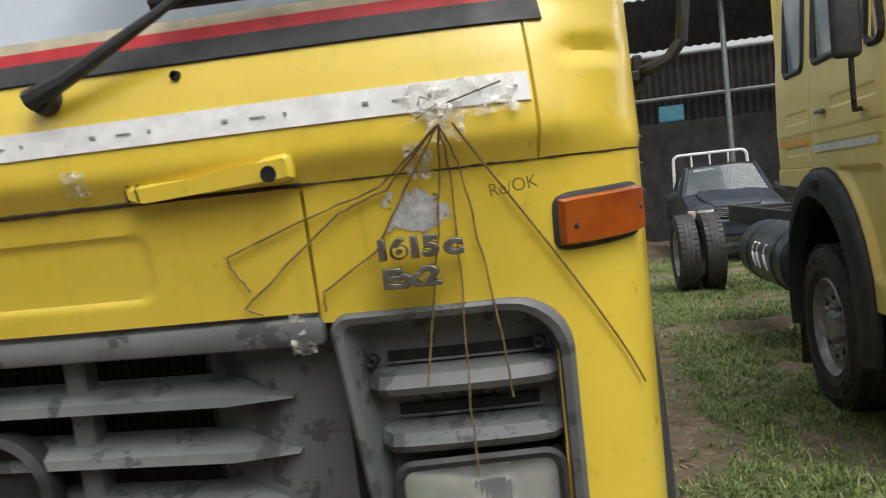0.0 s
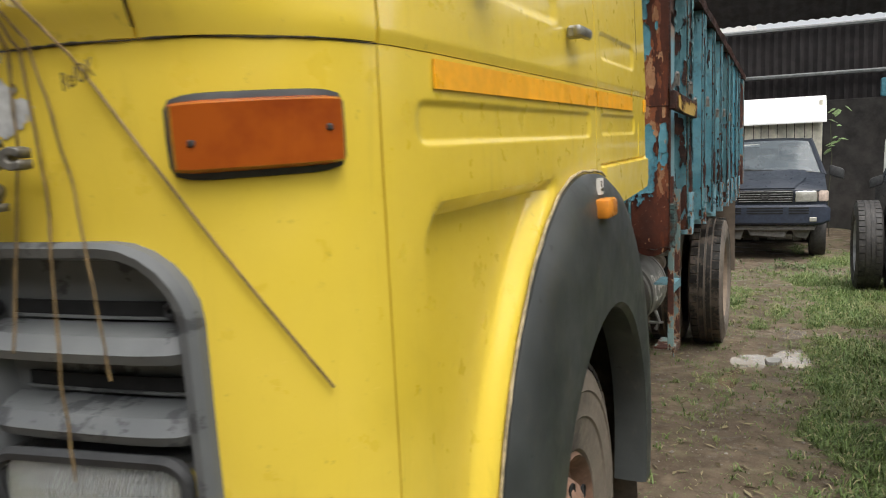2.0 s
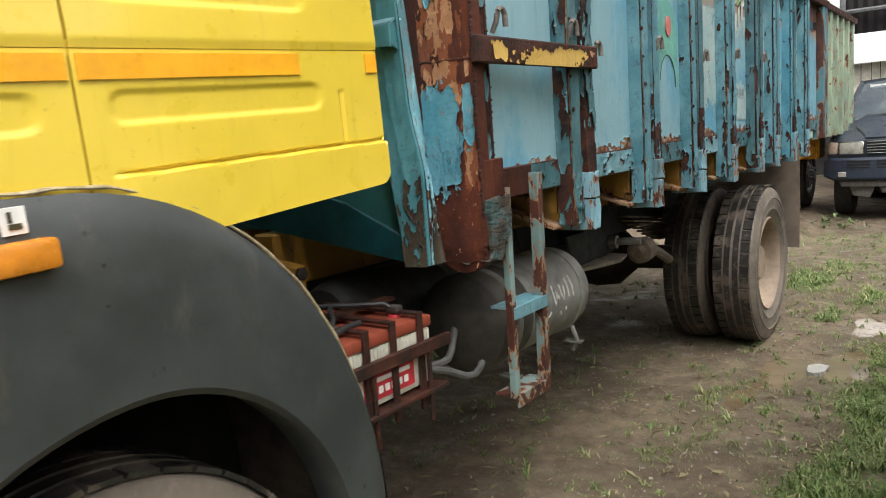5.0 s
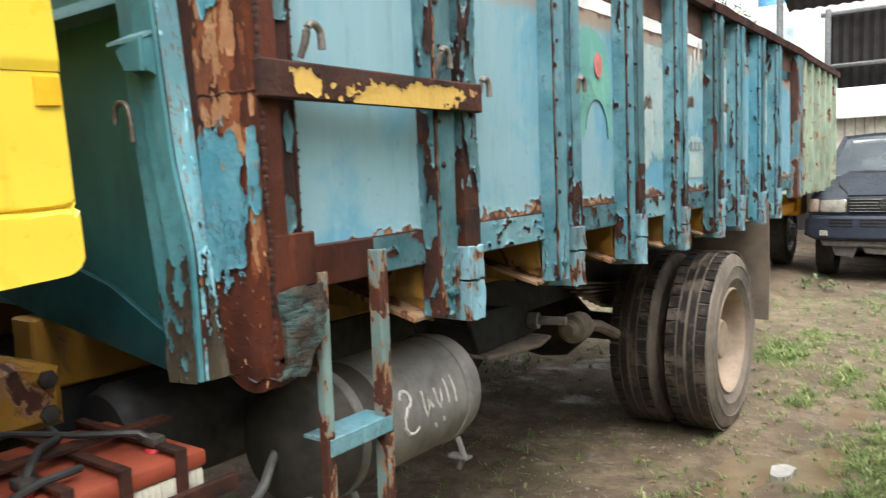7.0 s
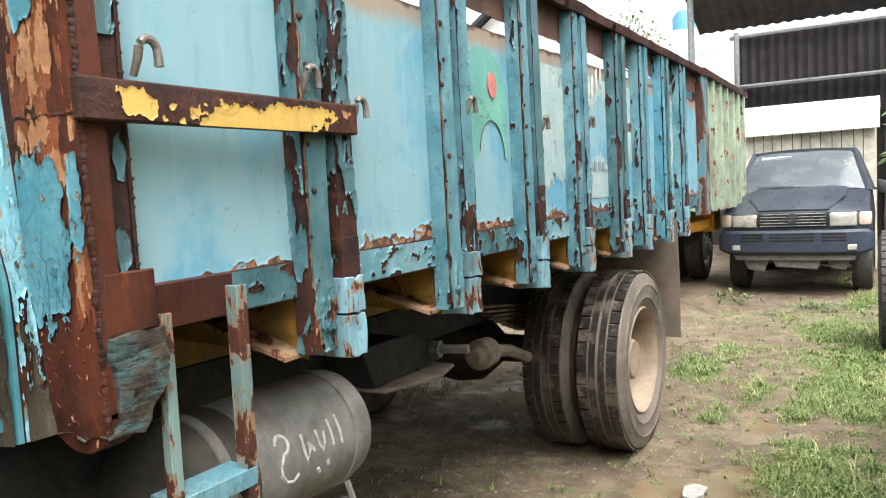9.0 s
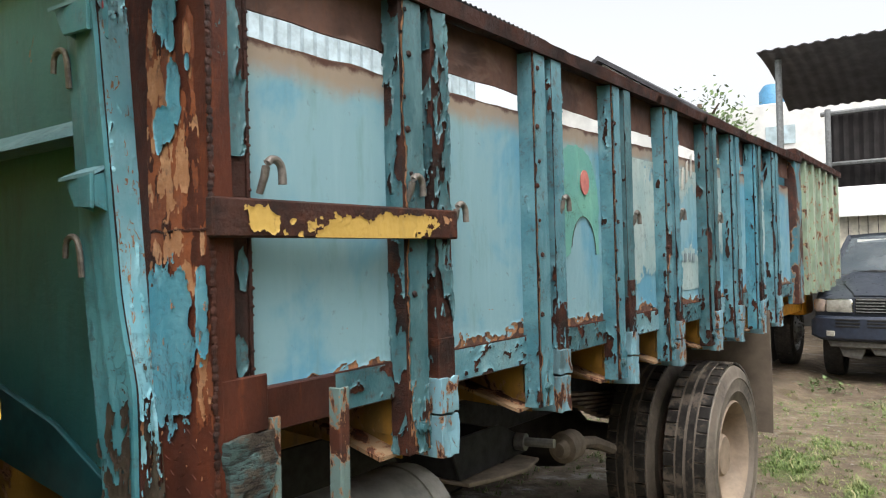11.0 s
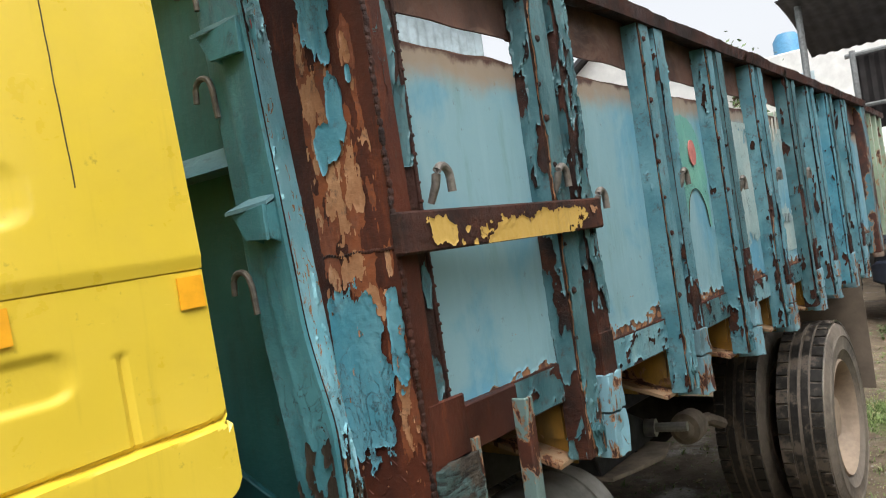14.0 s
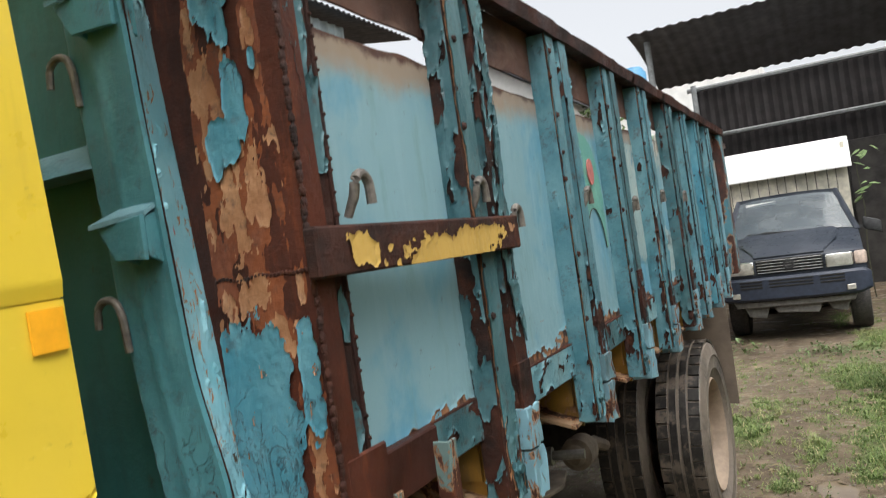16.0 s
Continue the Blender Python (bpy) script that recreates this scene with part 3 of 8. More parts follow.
SIDE_Z = ([0.5, 1.68, 1.70, 2.1, 2.72, 2.85], [0.0, 0.0, 0.004, -0.01, -0.06, -0.2])


def skin(s, z, d=0.0):
    x, y = float(np.interp(s, ARC, PLX)), float(np.interp(s, ARC, PLY))
    e = 0.004
    tx, ty = float(np.interp(s + e, ARC, PLX) - np.interp(s - e, ARC, PLX)), float(np.interp(s + e, ARC, PLY) - np.interp(s - e, ARC, PLY))
    ln = math.hypot(tx, ty) or 1
    nx, ny = ty / ln, -tx / ln
    w = sm(nx, 0.25, 0.97)
    o = d + (1 - w) * float(np.interp(z, *FRONT_Z)) + w * float(np.interp(z, *SIDE_Z))
    return Vector((XC + x + nx * o, y + ny * o, z))


S_SEAM = s_at_x(1.045)
S_FLAP = s_at_x(0.655)
S_DOOR = s_at_y(1.475)
S_BACK = s_at_y(2.62)
S_END = s_at_y(3.36)
ARCH_C, ARCH_A, ARCH_B = (2.53, 0.66), 0.74, 0.83


def arch_b(c):
    """The arch's height: lower behind its middle."""
    return 0.80 + 0.03 * min(1.0, max(0.0, -c * 2.5))


def arch_in(y, z, k=1.0):
    """Below 1 inside the wheel arch's outline (cab's own places)."""
    dy, dz = (y - ARCH_C[0]) / ((0.755 if y < ARCH_C[0] else 0.665) * k), (z - ARCH_C[1]) / (arch_b((y - ARCH_C[0]) / 0.755) * k)
    if dz < 0:
        dz *= 0.25
    return math.hypot(dy, dz)


def rect_in(y, z, y0, y1, z0, z1, w):
    return sm(y, y0 - w, y0 + w) * sm(-y, -y1 - w, -y1 + w) * sm(z, z0 - w, z0 + w) * sm(-z, -z1 - w, -z1 + w)


def rounded_in(y, z, y0, y1, z0, z1, r, w):
    """1 inside a rectangle with round corners, falling off over w at its edge."""
    qy = abs(y - (y0 + y1) / 2) - (y1 - y0) / 2 + r
    qz = abs(z - (z0 + z1) / 2) - (z1 - z0) / 2 + r
    d = math.hypot(max(qy, 0.0), max(qz, 0.0)) + min(max(qy, qz), 0.0) - r
    return 1 - sm(d, -w, w)


def side_relief(y, z):
    """The pressings of door and rear quarter."""
    d = 0.0
    for y0, y1, z0, z1 in ((1.57, 2.555, 1.555, 1.612), (2.68, 3.165, 1.56, 1.612), (1.62, 2.25, 1.80, 1.86), (2.68, 3.14, 1.762, 1.83)):
        d -= 0.0055 * rounded_in(y, z, y0, y1, z0, z1, 0.022, 0.006)
    a = arch_in(y, z)
    rec = rounded_in(y, z, 1.587, 3.2, 0.4, 1.455, 0.07, 0.018) * sm(a, 1.012, 1.08) * sm(z, 0.86, 0.92) * sm(-y, -2.26, -2.2)
    d -= 0.035 * rec
    d += 0.010 * sm(y, 2.66, 2.70) * sm(-z, -1.4745, -1.4725)
    d -= 0.008 * sm(y, 2.66, 2.70) * sm(-abs(z - 1.4755), -0.006, -0.002)
    d -= 0.006 * sm(-abs(y - 3.228), -0.006, -0.002) * sm(z, 1.475, 1.48) * sm(-z, -1.6, -1.59)
    return d


def cab(truck, M, zlow, body=YELLOW, worn=False):
    """Cab panels, windows, grille, lamps and wheel flares; M takes the cab's own places into the world."""
    def P(name, bm, mat, label="", parent=None, angle=35):
        return part(name, bm, mat, parent or truck, label, M, angle)


    def panel(name, s0, s1, zs, n, fn=None, skip=None, label="", mat=None, both=False, warp=None):
        bm = B()
        f = fn or (lambda s, z: 0.0)
        g = warp or (lambda s, z: z)
        us = lin(s0, s1, n)
        sheet(bm, lambda s, z: skin(s, g(s, z), f(s, g(s, z))), us, zs, skip)
        ret = bmesh.ops.extrude_face_region(bm, geom=list(bm.faces))
        for v in ret["geom"]:
            if isinstance(v, bmesh.types.BMVert):
                c = Vector((XC, max(1.9, min(v.co.y, 3.0)), v.co.z))
                v.co += (c - v.co).normalized() * 0.012
        bmesh.ops.recalc_face_normals(bm, faces=bm.faces)
        ob = P(name, bm, mat or body, label, angle=28)
        if both:
            bm = B()
            bm.from_mesh(ob.data)
            W = M @ Matrix(((-1, 0, 0, 2 * XC), (0, 1, 0, 0), (0, 0, 1, 0), (0, 0, 0, 1))) @ M.inverted()
            part(name, bm, mat or body, truck, label, W, 28)
        return ob

    zu = lin(1.6838, 1.905, 22)
    # upper front, both halves, then the corner pieces

    def dent(s, z):
        return 0.006 * noise.noise((s * 6, z * 9, 1.7)) * sm(s, S_SEAM, S_SEAM + 0.05) - 0.012 * sm(-abs(z - 1.855), -0.03, 0.0) * sm(s, S_SEAM + 0.02, S_SEAM + 0.1) * sm(-s, -S_SEAM - 0.26, -S_SEAM - 0.14)
    panel("front_upper_panel", -0.0, S_SEAM - 0.003, zu, 40, both=True)
    panel("corner_upper_panel", S_SEAM + 0.003, S_DOOR - 0.003, lin(1.6838, 2.0, 28), 30, dent, both=True)

    def flap(s, z):
        return -0.006 * rounded_in(s, z, -1.0, 0.37, 1.51, 1.625, 0.03, 0.006)
    panel("bonnet_flap", 0.0, S_FLAP - 0.004, lin(1.464, 1.6805, 30), 80, flap, both=True)
    def in_lamp(x, z):
        if x > 1.07 or z > 1.447:
            return False
        return not (x > 0.985 and z > 1.362 and math.hypot(x - 0.985, z - 1.362) > 0.085)
    panel("front_lower_panel", S_FLAP + 0.002, S_DOOR - 0.002, lin(zlow, 1.6805, 130), 100, lambda s, z: 0.0015 * noise.noise((s * 5, z * 5, 0.3)),
          skip=lambda s, z: in_lamp(float(np.interp(s, ARC, PLX)), z), both=True)
    # doors and rear quarters

    def yz(s):
        return float(np.interp(s, ARC, PLY))

    def rel(s, z):
        return side_relief(yz(s), z)

    def cut(s, z):
        y = yz(s)
        return arch_in(y, z, 0.93) < 1.0

    def hem(s, z):
        """The rear quarter's lower edge rises to the back, with a round corner."""
        y = yz(s)
        low = 1.374 - 0.04 * (3.37 - y) + 0.03 * (1 - math.sqrt(max(0.0, 1 - max(0.0, (y - 3.325) / 0.036) ** 2)))
        return low + (z - 1.335) * (1.681 - low) / (1.681 - 1.335)
    panel("door", S_DOOR + 0.002, S_BACK - 0.002, lin(0.72, 1.53, 66) + lin(1.536, 1.681, 44), 110, rel, cut, both=True)
    panel("rear_quarter", S_BACK + 0.003, S_END, lin(1.335, 1.681, 90), 90, rel, cut, both=True, warp=hem)

    def win(y0, y1, z0, z1, lean=0.0):
        def hole(s, z):
            y = yz(s)
            return y0 + lean * (z - z0) < y < y1 and z0 < z < z1
        return hole
    wd = win(1.72, 2.52, 2.09, 2.62, 0.25)
    wq = win(2.72, 3.12, 2.09, 2.60)
    wv = win(1.52, 1.68, 2.05, 2.62, 0.25)
    panel("door_upper", S_DOOR + 0.003, S_BACK - 0.003, lin(1.6828, 1.90, 54) + lin(1.915, 2.72, 46), 58, rel, lambda s, z: wd(s, z) or wv(s, z), both=True)
    panel("rear_quarter_upper", S_BACK + 0.003, S_END, lin(1.6828, 1.90, 54) + lin(1.915, 2.72, 46), 60, rel, wq, both=True)
    # the lap behind the waist seam
    for sx in (1, -1):
        bm = B()
        sheet(bm, lambda s, z: skin(s, z, -0.0045), lin(0.0, S_END, 90), [1.670, 1.682, 1.695])
        if sx < 0:
            bm.transform(Matrix(((-1, 0, 0, 2 * XC), (0, 1, 0, 0), (0, 0, 1, 0), (0, 0, 0, 1))))
            bmesh.ops.recalc_face_normals(bm, faces=bm.faces)
        P("seam_lap", bm, body)
        bm = B()
        line = [skin(s, 1.6822 + 0.0012 * noise.noise((s * 14, 2, sx)), 0.0006 + 0.0012 * noise.noise((s * 23, 5, sx))) for s in lin(0.0, S_DOOR, 260)]
        tube(bm, [(p.x if sx > 0 else 2 * XC - p.x, p.y, p.z) for p in line], [0.0008 + 0.0024 * abs(noise.noise((k * 0.21, 7, sx))) + 0.0026 * sm(-k / 260 * S_DOOR, -s_at_x(0.68), -s_at_x(0.64)) for k in range(261)], 6)
        P("seam_dirt", bm, SEAM, "dirty waist seam")
    # roof, back wall and a near-black block for the cabin's darkness
    bm = B()
    sheet(bm, lambda s, z: skin(s, z), lin(0, S_END, 60), [2.722, 2.78, 2.83, 2.85])
    sheet(bm, lambda u, y: Vector((XC + u * 0.98, y, 2.85)), lin(0, 1.0, 4), lin(1.75, 3.3, 6))
    bm2 = bm.copy()
    bm2.transform(Matrix(((-1, 0, 0, 2 * XC), (0, 1, 0, 0), (0, 0, 1, 0), (0, 0, 0, 1))))
    me = bpy.data.meshes.new("tmp")
    bm2.to_mesh(me)
    bm2.free()
    bm.from_mesh(me)
    bpy.data.meshes.remove(me)
    bmesh.ops.recalc_face_normals(bm, faces=bm.faces)
    P("roof", bm, body)
    bm = B()
    box(bm, XC - 1.22, XC + 1.22, 3.34, 3.365, 1.42, 2.84, 0.01)
    P("cab_back_wall", bm, body)
    bm = B()
    prism(bm, [(XC - 1.19, 1.72), (XC - 0.85, 1.37), (XC + 0.85, 1.37), (XC + 1.19, 1.72), (XC + 1.19, 3.33), (XC - 1.19, 3.33)], 1.46, 1.98, 'z')
    box(bm, XC - 1.1, XC + 1.1, 1.45, 1.70, 1.1, 1.5, 0.02)
    P("cab_interior", bm, HOLLOW_BLACK)
    # window panes, rubbers
    for nm, (y0, y1, z0, z1) in (("quarter_window", (2.73, 3.12, 2.09, 2.60)), ("door_window", (1.82, 2.52, 2.09, 2.62)), ("vent_window", (1.52, 1.70, 2.05, 2.62))):
        bm = B()
        lean = 0.13 if nm != "quarter_window" else 0.0
        pts = []
        for (yy, zz, a0) in ((y1 - 0.05, z0 + 0.05, 270), (y1 - 0.05, z1 - 0.05, 0), (y0 + 0.05 + lean, z1 - 0.05, 90), (y0 + 0.05, z0 + 0.05, 180)):
            for k in range(5):
                a = radians(a0 + 22.5 * k)
                pts.append((yy + 0.055 * math.cos(a), zz + 0.055 * math.sin(a)))
        xs = XC + 1.235
        tube(bm, [(xs + float(np.interp(z, *SIDE_Z)) + 0.004, y, z) for y, z in pts], 0.022, 6, True)
        w = P(nm, bm, BLACK, "black rubber window seal")
        bm = B()
        prism(bm, pts, xs - 0.03, xs - 0.026, 'x')
        pane = P("pane", bm, GLASS_DUSTY_SKY, parent=w)
        pane.visible_shadow = False
    # windscreen: black rubber, red and cream bands, glass
    for nm, z0, z1, d, mt in (("windscreen_rubber", 1.908, 1.945, 0.006, BLACK), ("red_sunstrip", 1.945, 1.967, 0.002, REDBAND), ("cream_strip", 1.967, 1.985, 0.001, CREAM)):
        bm = B()
        us = lin(0, s_at_x(1.08), 24)
        sheet(bm, lambda s, z: skin(s, z, d), us, [z0, z1])
        bm2 = bm.copy()
        bm2.transform(Matrix(((-1, 0, 0, 2 * XC), (0, 1, 0, 0), (0, 0, 1, 0), (0, 0, 0, 1))))
        me = bpy.data.meshes.new("tmp")
        bm2.to_mesh(me)
        bm2.free()
        bm.from_mesh(me)
        bpy.data.meshes.remove(me)
        ret = bmesh.ops.extrude_face_region(bm, geom=list(bm.faces))
        bmesh.ops.translate(bm, vec=(0, 0.012, 0), verts=[v for v in ret["geom"] if isinstance(v, bmesh.types.BMVert)])
        bmesh.ops.recalc_face_normals(bm, faces=bm.faces)
        P(nm, bm, mt)
    bm = B()
    sheet(bm, lambda s, z: skin(s, z, -0.004), lin(0, s_at_x(1.08), 24), lin(1.985, 2.68, 6))
    bm2 = bm.copy()
    bm2.transform(Matrix(((-1, 0, 0, 2 * XC), (0, 1, 0, 0), (0, 0, 1, 0), (0, 0, 0, 1))))
    me = bpy.data.meshes.new("tmp")
    bm2.to_mesh(me)
    bm2.free()
    bm.from_mesh(me)
    bpy.data.meshes.remove(me)
    bmesh.ops.recalc_face_normals(bm, faces=bm.faces)
    ws = P("windscreen", bm, GLASS_DUSTY_SKY)
    ws.visible_shadow = False
    for sx in (1, -1):
        bm = B()
        sheet(bm, lambda s, z: skin(s, z), lin(s_at_x(1.08), S_DOOR - 0.003, 14), lin(2.002, 2.72, 12))
        if sx < 0:
            bm.transform(Matrix(((-1, 0, 0, 2 * XC), (0, 1, 0, 0), (0, 0, 1, 0), (0, 0, 0, 1))))
            bmesh.ops.recalc_face_normals(bm, faces=bm.faces)
        P("windscreen_pillar", bm, body)
    # wheel flares
    for sx in (1, -1):
        X = XC + sx * 1.24
        bm = B()
        n = 46
        rows = []
        prof = [(1.0, -0.02), (1.0, 0.012), (0.975, 0.034), (0.93, 0.045), (0.8, 0.05), (0.66, 0.046), (0.645, 0.03), (0.65, -0.06)]
        for i in range(n + 1):
            a = radians(-17 + 214 * i / n)
            ring = []
            for k, dx in prof:
                kk = (1 - k) / 0.35
                ca, sa = math.cos(a), math.sin(a)
                oy = ARCH_C[0] + (0.755 if ca < 0 else 0.665) * ca
                oz = ARCH_C[1] + arch_b(ca) * sa
                iy = 2.60 + ((0.47 if ca > 0 else 0.56) if not worn else (0.57 if ca > 0 else 0.64)) * ca
                iz = (0.57 + 0.525 * sa * (1.0 if sa > 0 else 1.1)) if not worn else 0.62 + 0.68 * sa
                y, z = oy + (iy - oy) * kk, oz + (iz - oz) * kk
                ring.append(bm.verts.new((X + sx * dx, y, z)))
            rows.append(ring)
        for i in range(n):
            for k in range(len(prof) - 1):
                bm.faces.new((rows[i][k], rows[i][k + 1], rows[i + 1][k + 1], rows[i + 1][k]))
        for e in (rows[0], rows[-1]):
            bm.faces.new(e)
        bmesh.ops.recalc_face_normals(bm, faces=bm.faces)
        fl = P("wheel_flare", bm, FLARE if not worn else BLACK, "dark grey plastic wheel flare")
        bm = B()
        box(bm, X + sx * 0.03, X + sx * 0.075, 2.42, 2.52, 1.355, 1.402, 0.008, 2)
        P("marker_lamp", bm, LAMP_ORANGE if not worn else GRIME, "small side marker lamp", fl)
        if not worn:
            bm = B()
            prism(bm, [(2.455, 1.412), (2.49, 1.412), (2.49, 1.452), (2.455, 1.452)], X + sx * 0.036, X + sx * 0.046, 'x')
            st = P("sticker", bm, WHITE, "small white sticker", fl)
            bm = B()
            box(bm, X + sx * 0.0455, X + sx * 0.048, 2.463, 2.482, 1.42, 1.428)
            box(bm, X + sx * 0.0455, X + sx * 0.048, 2.463, 2.469, 1.43, 1.446)
            P("letter_bar", bm, INK, "", st)
        bm = B()
        tube(bm, [(X + sx * 0.006, ARCH_C[0] + (0.762 if math.cos(a) < 0 else 0.672) * math.cos(a), ARCH_C[1] + (arch_b(math.cos(a)) + 0.008 + 0.006 * noise.noise((a * 9, 1, 2))) * math.sin(a)) for a in [radians(8 + 2 * k) for k in range(98)]], [0.0036 + 0.0022 * noise.noise((k * 0.5, 3, 1)) for k in range(98)], 6)
        P("arch_lip", bm, plain("worn_beige_edge", (0.36, 0.29, 0.17), 0.7, var=0.5, scale=40) if not worn else BLACK, "bare pale edge of the wheel arch", fl)
        # inner wheel well and the splash sheet behind the wheel
        # the well's shade is put into its near-black colour
        bm = B()
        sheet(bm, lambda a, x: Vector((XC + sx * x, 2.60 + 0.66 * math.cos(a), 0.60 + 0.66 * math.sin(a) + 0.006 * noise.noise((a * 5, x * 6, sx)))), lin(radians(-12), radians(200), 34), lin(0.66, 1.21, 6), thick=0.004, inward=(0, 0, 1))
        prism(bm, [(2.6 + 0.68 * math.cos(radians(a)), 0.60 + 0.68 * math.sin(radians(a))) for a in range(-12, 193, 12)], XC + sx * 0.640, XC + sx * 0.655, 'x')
        well = P("wheel_well", bm, HOLLOW_BLACK, "dark wheel well")
        bm = B()
        sheet(bm, lambda z, x: Vector((XC + sx * x, 3.19 + 0.05 * (0.9 - z) + 0.01 * noise.noise((z * 5, x * 6, sx)), z)), lin(0.12, 0.90, 12), lin(0.70, 1.225, 6), thick=0.006, inward=(0, 1, 0))
        P("splash_sheet", bm, MUD_DARK, "mud-caked splash sheet behind the wheel", well)
    # grille
    gx0, gx1 = XC - 0.665, XC + 0.665
    bm = B()
    box(bm, gx0 - 0.0, gx1 + 0.0, 1.21, 1.30, 1.405, 1.455, 0.014, 2)
    for e0, e1 in ((gx0, gx0 + 0.11), (gx1, gx1 - 0.11)):
        e2 = e1 + (e1 - e0) * 1.55
        prism(bm, [(e2, 1.318), (e2 + (e1 - e2) * 0.4, 1.296), (e1, 1.272), (e0, 1.288), (e0, 1.34), (e2, 1.34)], 0.86, 1.42, 'z', 0.004)
    box(bm, gx0, gx1, 1.232, 1.31, 0.82, 0.88, 0.012)
    gr = P("grille", bm, GREY, "grey worn plastic radiator grille")
    for z in (1.318, 1.214, 1.11, 1.01, 0.93):
        bm = B()
        yb = 1.275
        prism(bm, [(yb - 0.052, z - 0.012), (yb - 0.048, z + 0.006), (yb + 0.03, z + 0.03), (yb + 0.03, z - 0.016)], gx0 + 0.09, gx1 - 0.09, 'x', 0.003)
        for e in (-0.46, 0.46):
            bmesh.ops.bisect_plane(bm, geom=bm.verts[:] + bm.edges[:] + bm.faces[:], plane_co=(XC + e, 0, 0), plane_no=(1, 0, 0))
        for v in bm.verts:
            if abs(v.co.x - XC) > 0.55:
                v.co.y += 0.45 * (yb + 0.018 - v.co.y) * (v.co.y < yb)
                v.co.z -= 0.8 * max(0.0, v.co.z - z + 0.012)
        P("slat", bm, GREY, parent=gr)
    for xx in (-0.14, 0.14):
        bm = B()
        box(bm, XC + xx - 0.022, XC + xx + 0.022, 1.262, 1.31, 0.88, 1.41, 0.006)
        P("grille_bar", bm, GREY, parent=gr)
    bm = B()
    for i in range(60):
        x = gx0 + 0.1 + i * (gx1 - gx0 - 0.2) / 59
        box(bm, x - 0.0015, x + 0.0015, 1.313, 1.316, 0.88, 1.41)
    for i in range(28):
        z = 0.88 + i * 0.53 / 27
        box(bm, gx0 + 0.1, gx1 - 0.1, 1.3165, 1.319, z - 0.0015, z + 0.0015)
    tagged(P("grille_mesh", bm, DARK, parent=gr), kind="stuff")
    bm = B()
    lathe(bm, (XC - 0.02, 1.215, 1.165), [(0.105, 0.05), (0.112, 0.0), (0.098, -0.012), (0.09, 0.0), (0.088, 0.02), (0.0005, 0.02)], 40, 'y')
    P("grille_emblem", bm, DARK, "round dark emblem ring", gr)
    # headlamp surrounds
    for sx in (1, -1):
        x0, x1, z0, z1 = 0.672, 1.085, 0.93, 1.460

        def rr(x0, x1, z0, z1, r, ny, big=None):
            pts = []
            for (cx, cz, a0, q) in ((x1, z0, 270, r), (x1, z1, 0, big or r), (x0, z1, 90, r), (x0, z0, 180, r)):
                cx += -q if cx == x1 else q
                cz += -q if cz == z1 else q
                for k in range(7):
                    a = radians(a0 + 15 * k)
                    pts.append((cx + q * math.cos(a), cz + q * math.sin(a)))
            return pts
        loops = [(rr(x0, x1, z0, z1, 0.03, 0, 0.10), 0.03), (rr(x0 + 0.004, x1 - 0.004, z0, z1 - 0.004, 0.03, 0, 0.10), -0.012), (rr(x0 + 0.012, x1 - 0.012, z0, z1 - 0.010, 0.025, 0, 0.10), -0.018),
                 (rr(x0 + 0.024, x1 - 0.026, z0 + 0.01, z1 - 0.022, 0.02, 0, 0.09), -0.012), (rr(x0 + 0.05, x1 - 0.045, z0 + 0.02, z1 - 0.036, 0.02, 0, 0.07), 0.055), ]
        bm = B()
        rings = []
        for pts, dy in loops:
            ring = []
            for x, z in pts:
                x += 0.11 * max(0.0, 1.40 - z) * max(0.0, (0.86 - x) / 0.19)
                s = s_at_x(min(1.1, max(0.02, x)))
                p = skin(s, 1.43)
                ring.append(bm.verts.new((XC + sx * x, p.y + dy + 0.045 * (1.447 - z) * 0.6, z)))
            rings.append(ring)
        for a, b in zip(rings, rings[1:]):
            for k in range(len(a)):
                bm.faces.new((a[k], a[(k + 1) % len(a)], b[(k + 1) % len(a)], b[k]))
        bm.faces.new(rings[-1])
        bmesh.ops.recalc_face_normals(bm, faces=bm.faces)
        gap_pts = [(v.co.x, v.co.y - 0.012, v.co.z) for v in rings[0]]
        bz = P("headlamp_surround", bm, GREY, "grey worn plastic headlamp surround")
        # dark tube draws the shade of the gap round the surround
        bm = B()
        tube(bm, gap_pts, 0.009, 6, True)
        P("surround_gap_line", bm, SEAM, "dark line for the shade in the surround's gap", bz)

        def yb(x):
            return skin(s_at_x(x), 1.43).y
        for z, zt in ((1.318, 0.0), (1.215, 0.0)):
            bm = B()
            us = lin(x0 + 0.035 + 0.13 * (1.40 - z), x1 - 0.028, 14)

            def lou(x, k):
                q = [(0.06, 0.028), (0.0, 0.018), (-0.012, -0.002), (-0.004, -0.016), (0.06, -0.02)][k]
                e = sm(x, us[0], us[0] + 0.03) * sm(-x, -us[-1], -us[-1] + 0.03)
                return Vector((XC + sx * x, yb(x) + 0.012 + q[0] + (1 - e) * 0.03 * (k in (1, 2, 3)), z + q[1]))
            sheet(bm, lou, us, [0, 1, 2, 3, 4])
            P("louvre", bm, GREY, parent=bz)
        for z in (1.362, 1.262):
            # flat near-black plates stand in for the shade inside the slots
            bm = B()
            xl, xr = x0 + 0.075 + 0.2 * (1.40 - z) * 0.5, x1 - 0.075
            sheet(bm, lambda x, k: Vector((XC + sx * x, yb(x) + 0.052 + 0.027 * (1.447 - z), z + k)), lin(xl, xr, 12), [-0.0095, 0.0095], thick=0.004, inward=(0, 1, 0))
            P("air_slot", bm, HOLLOW_BLACK, parent=bz)
            bm = B()
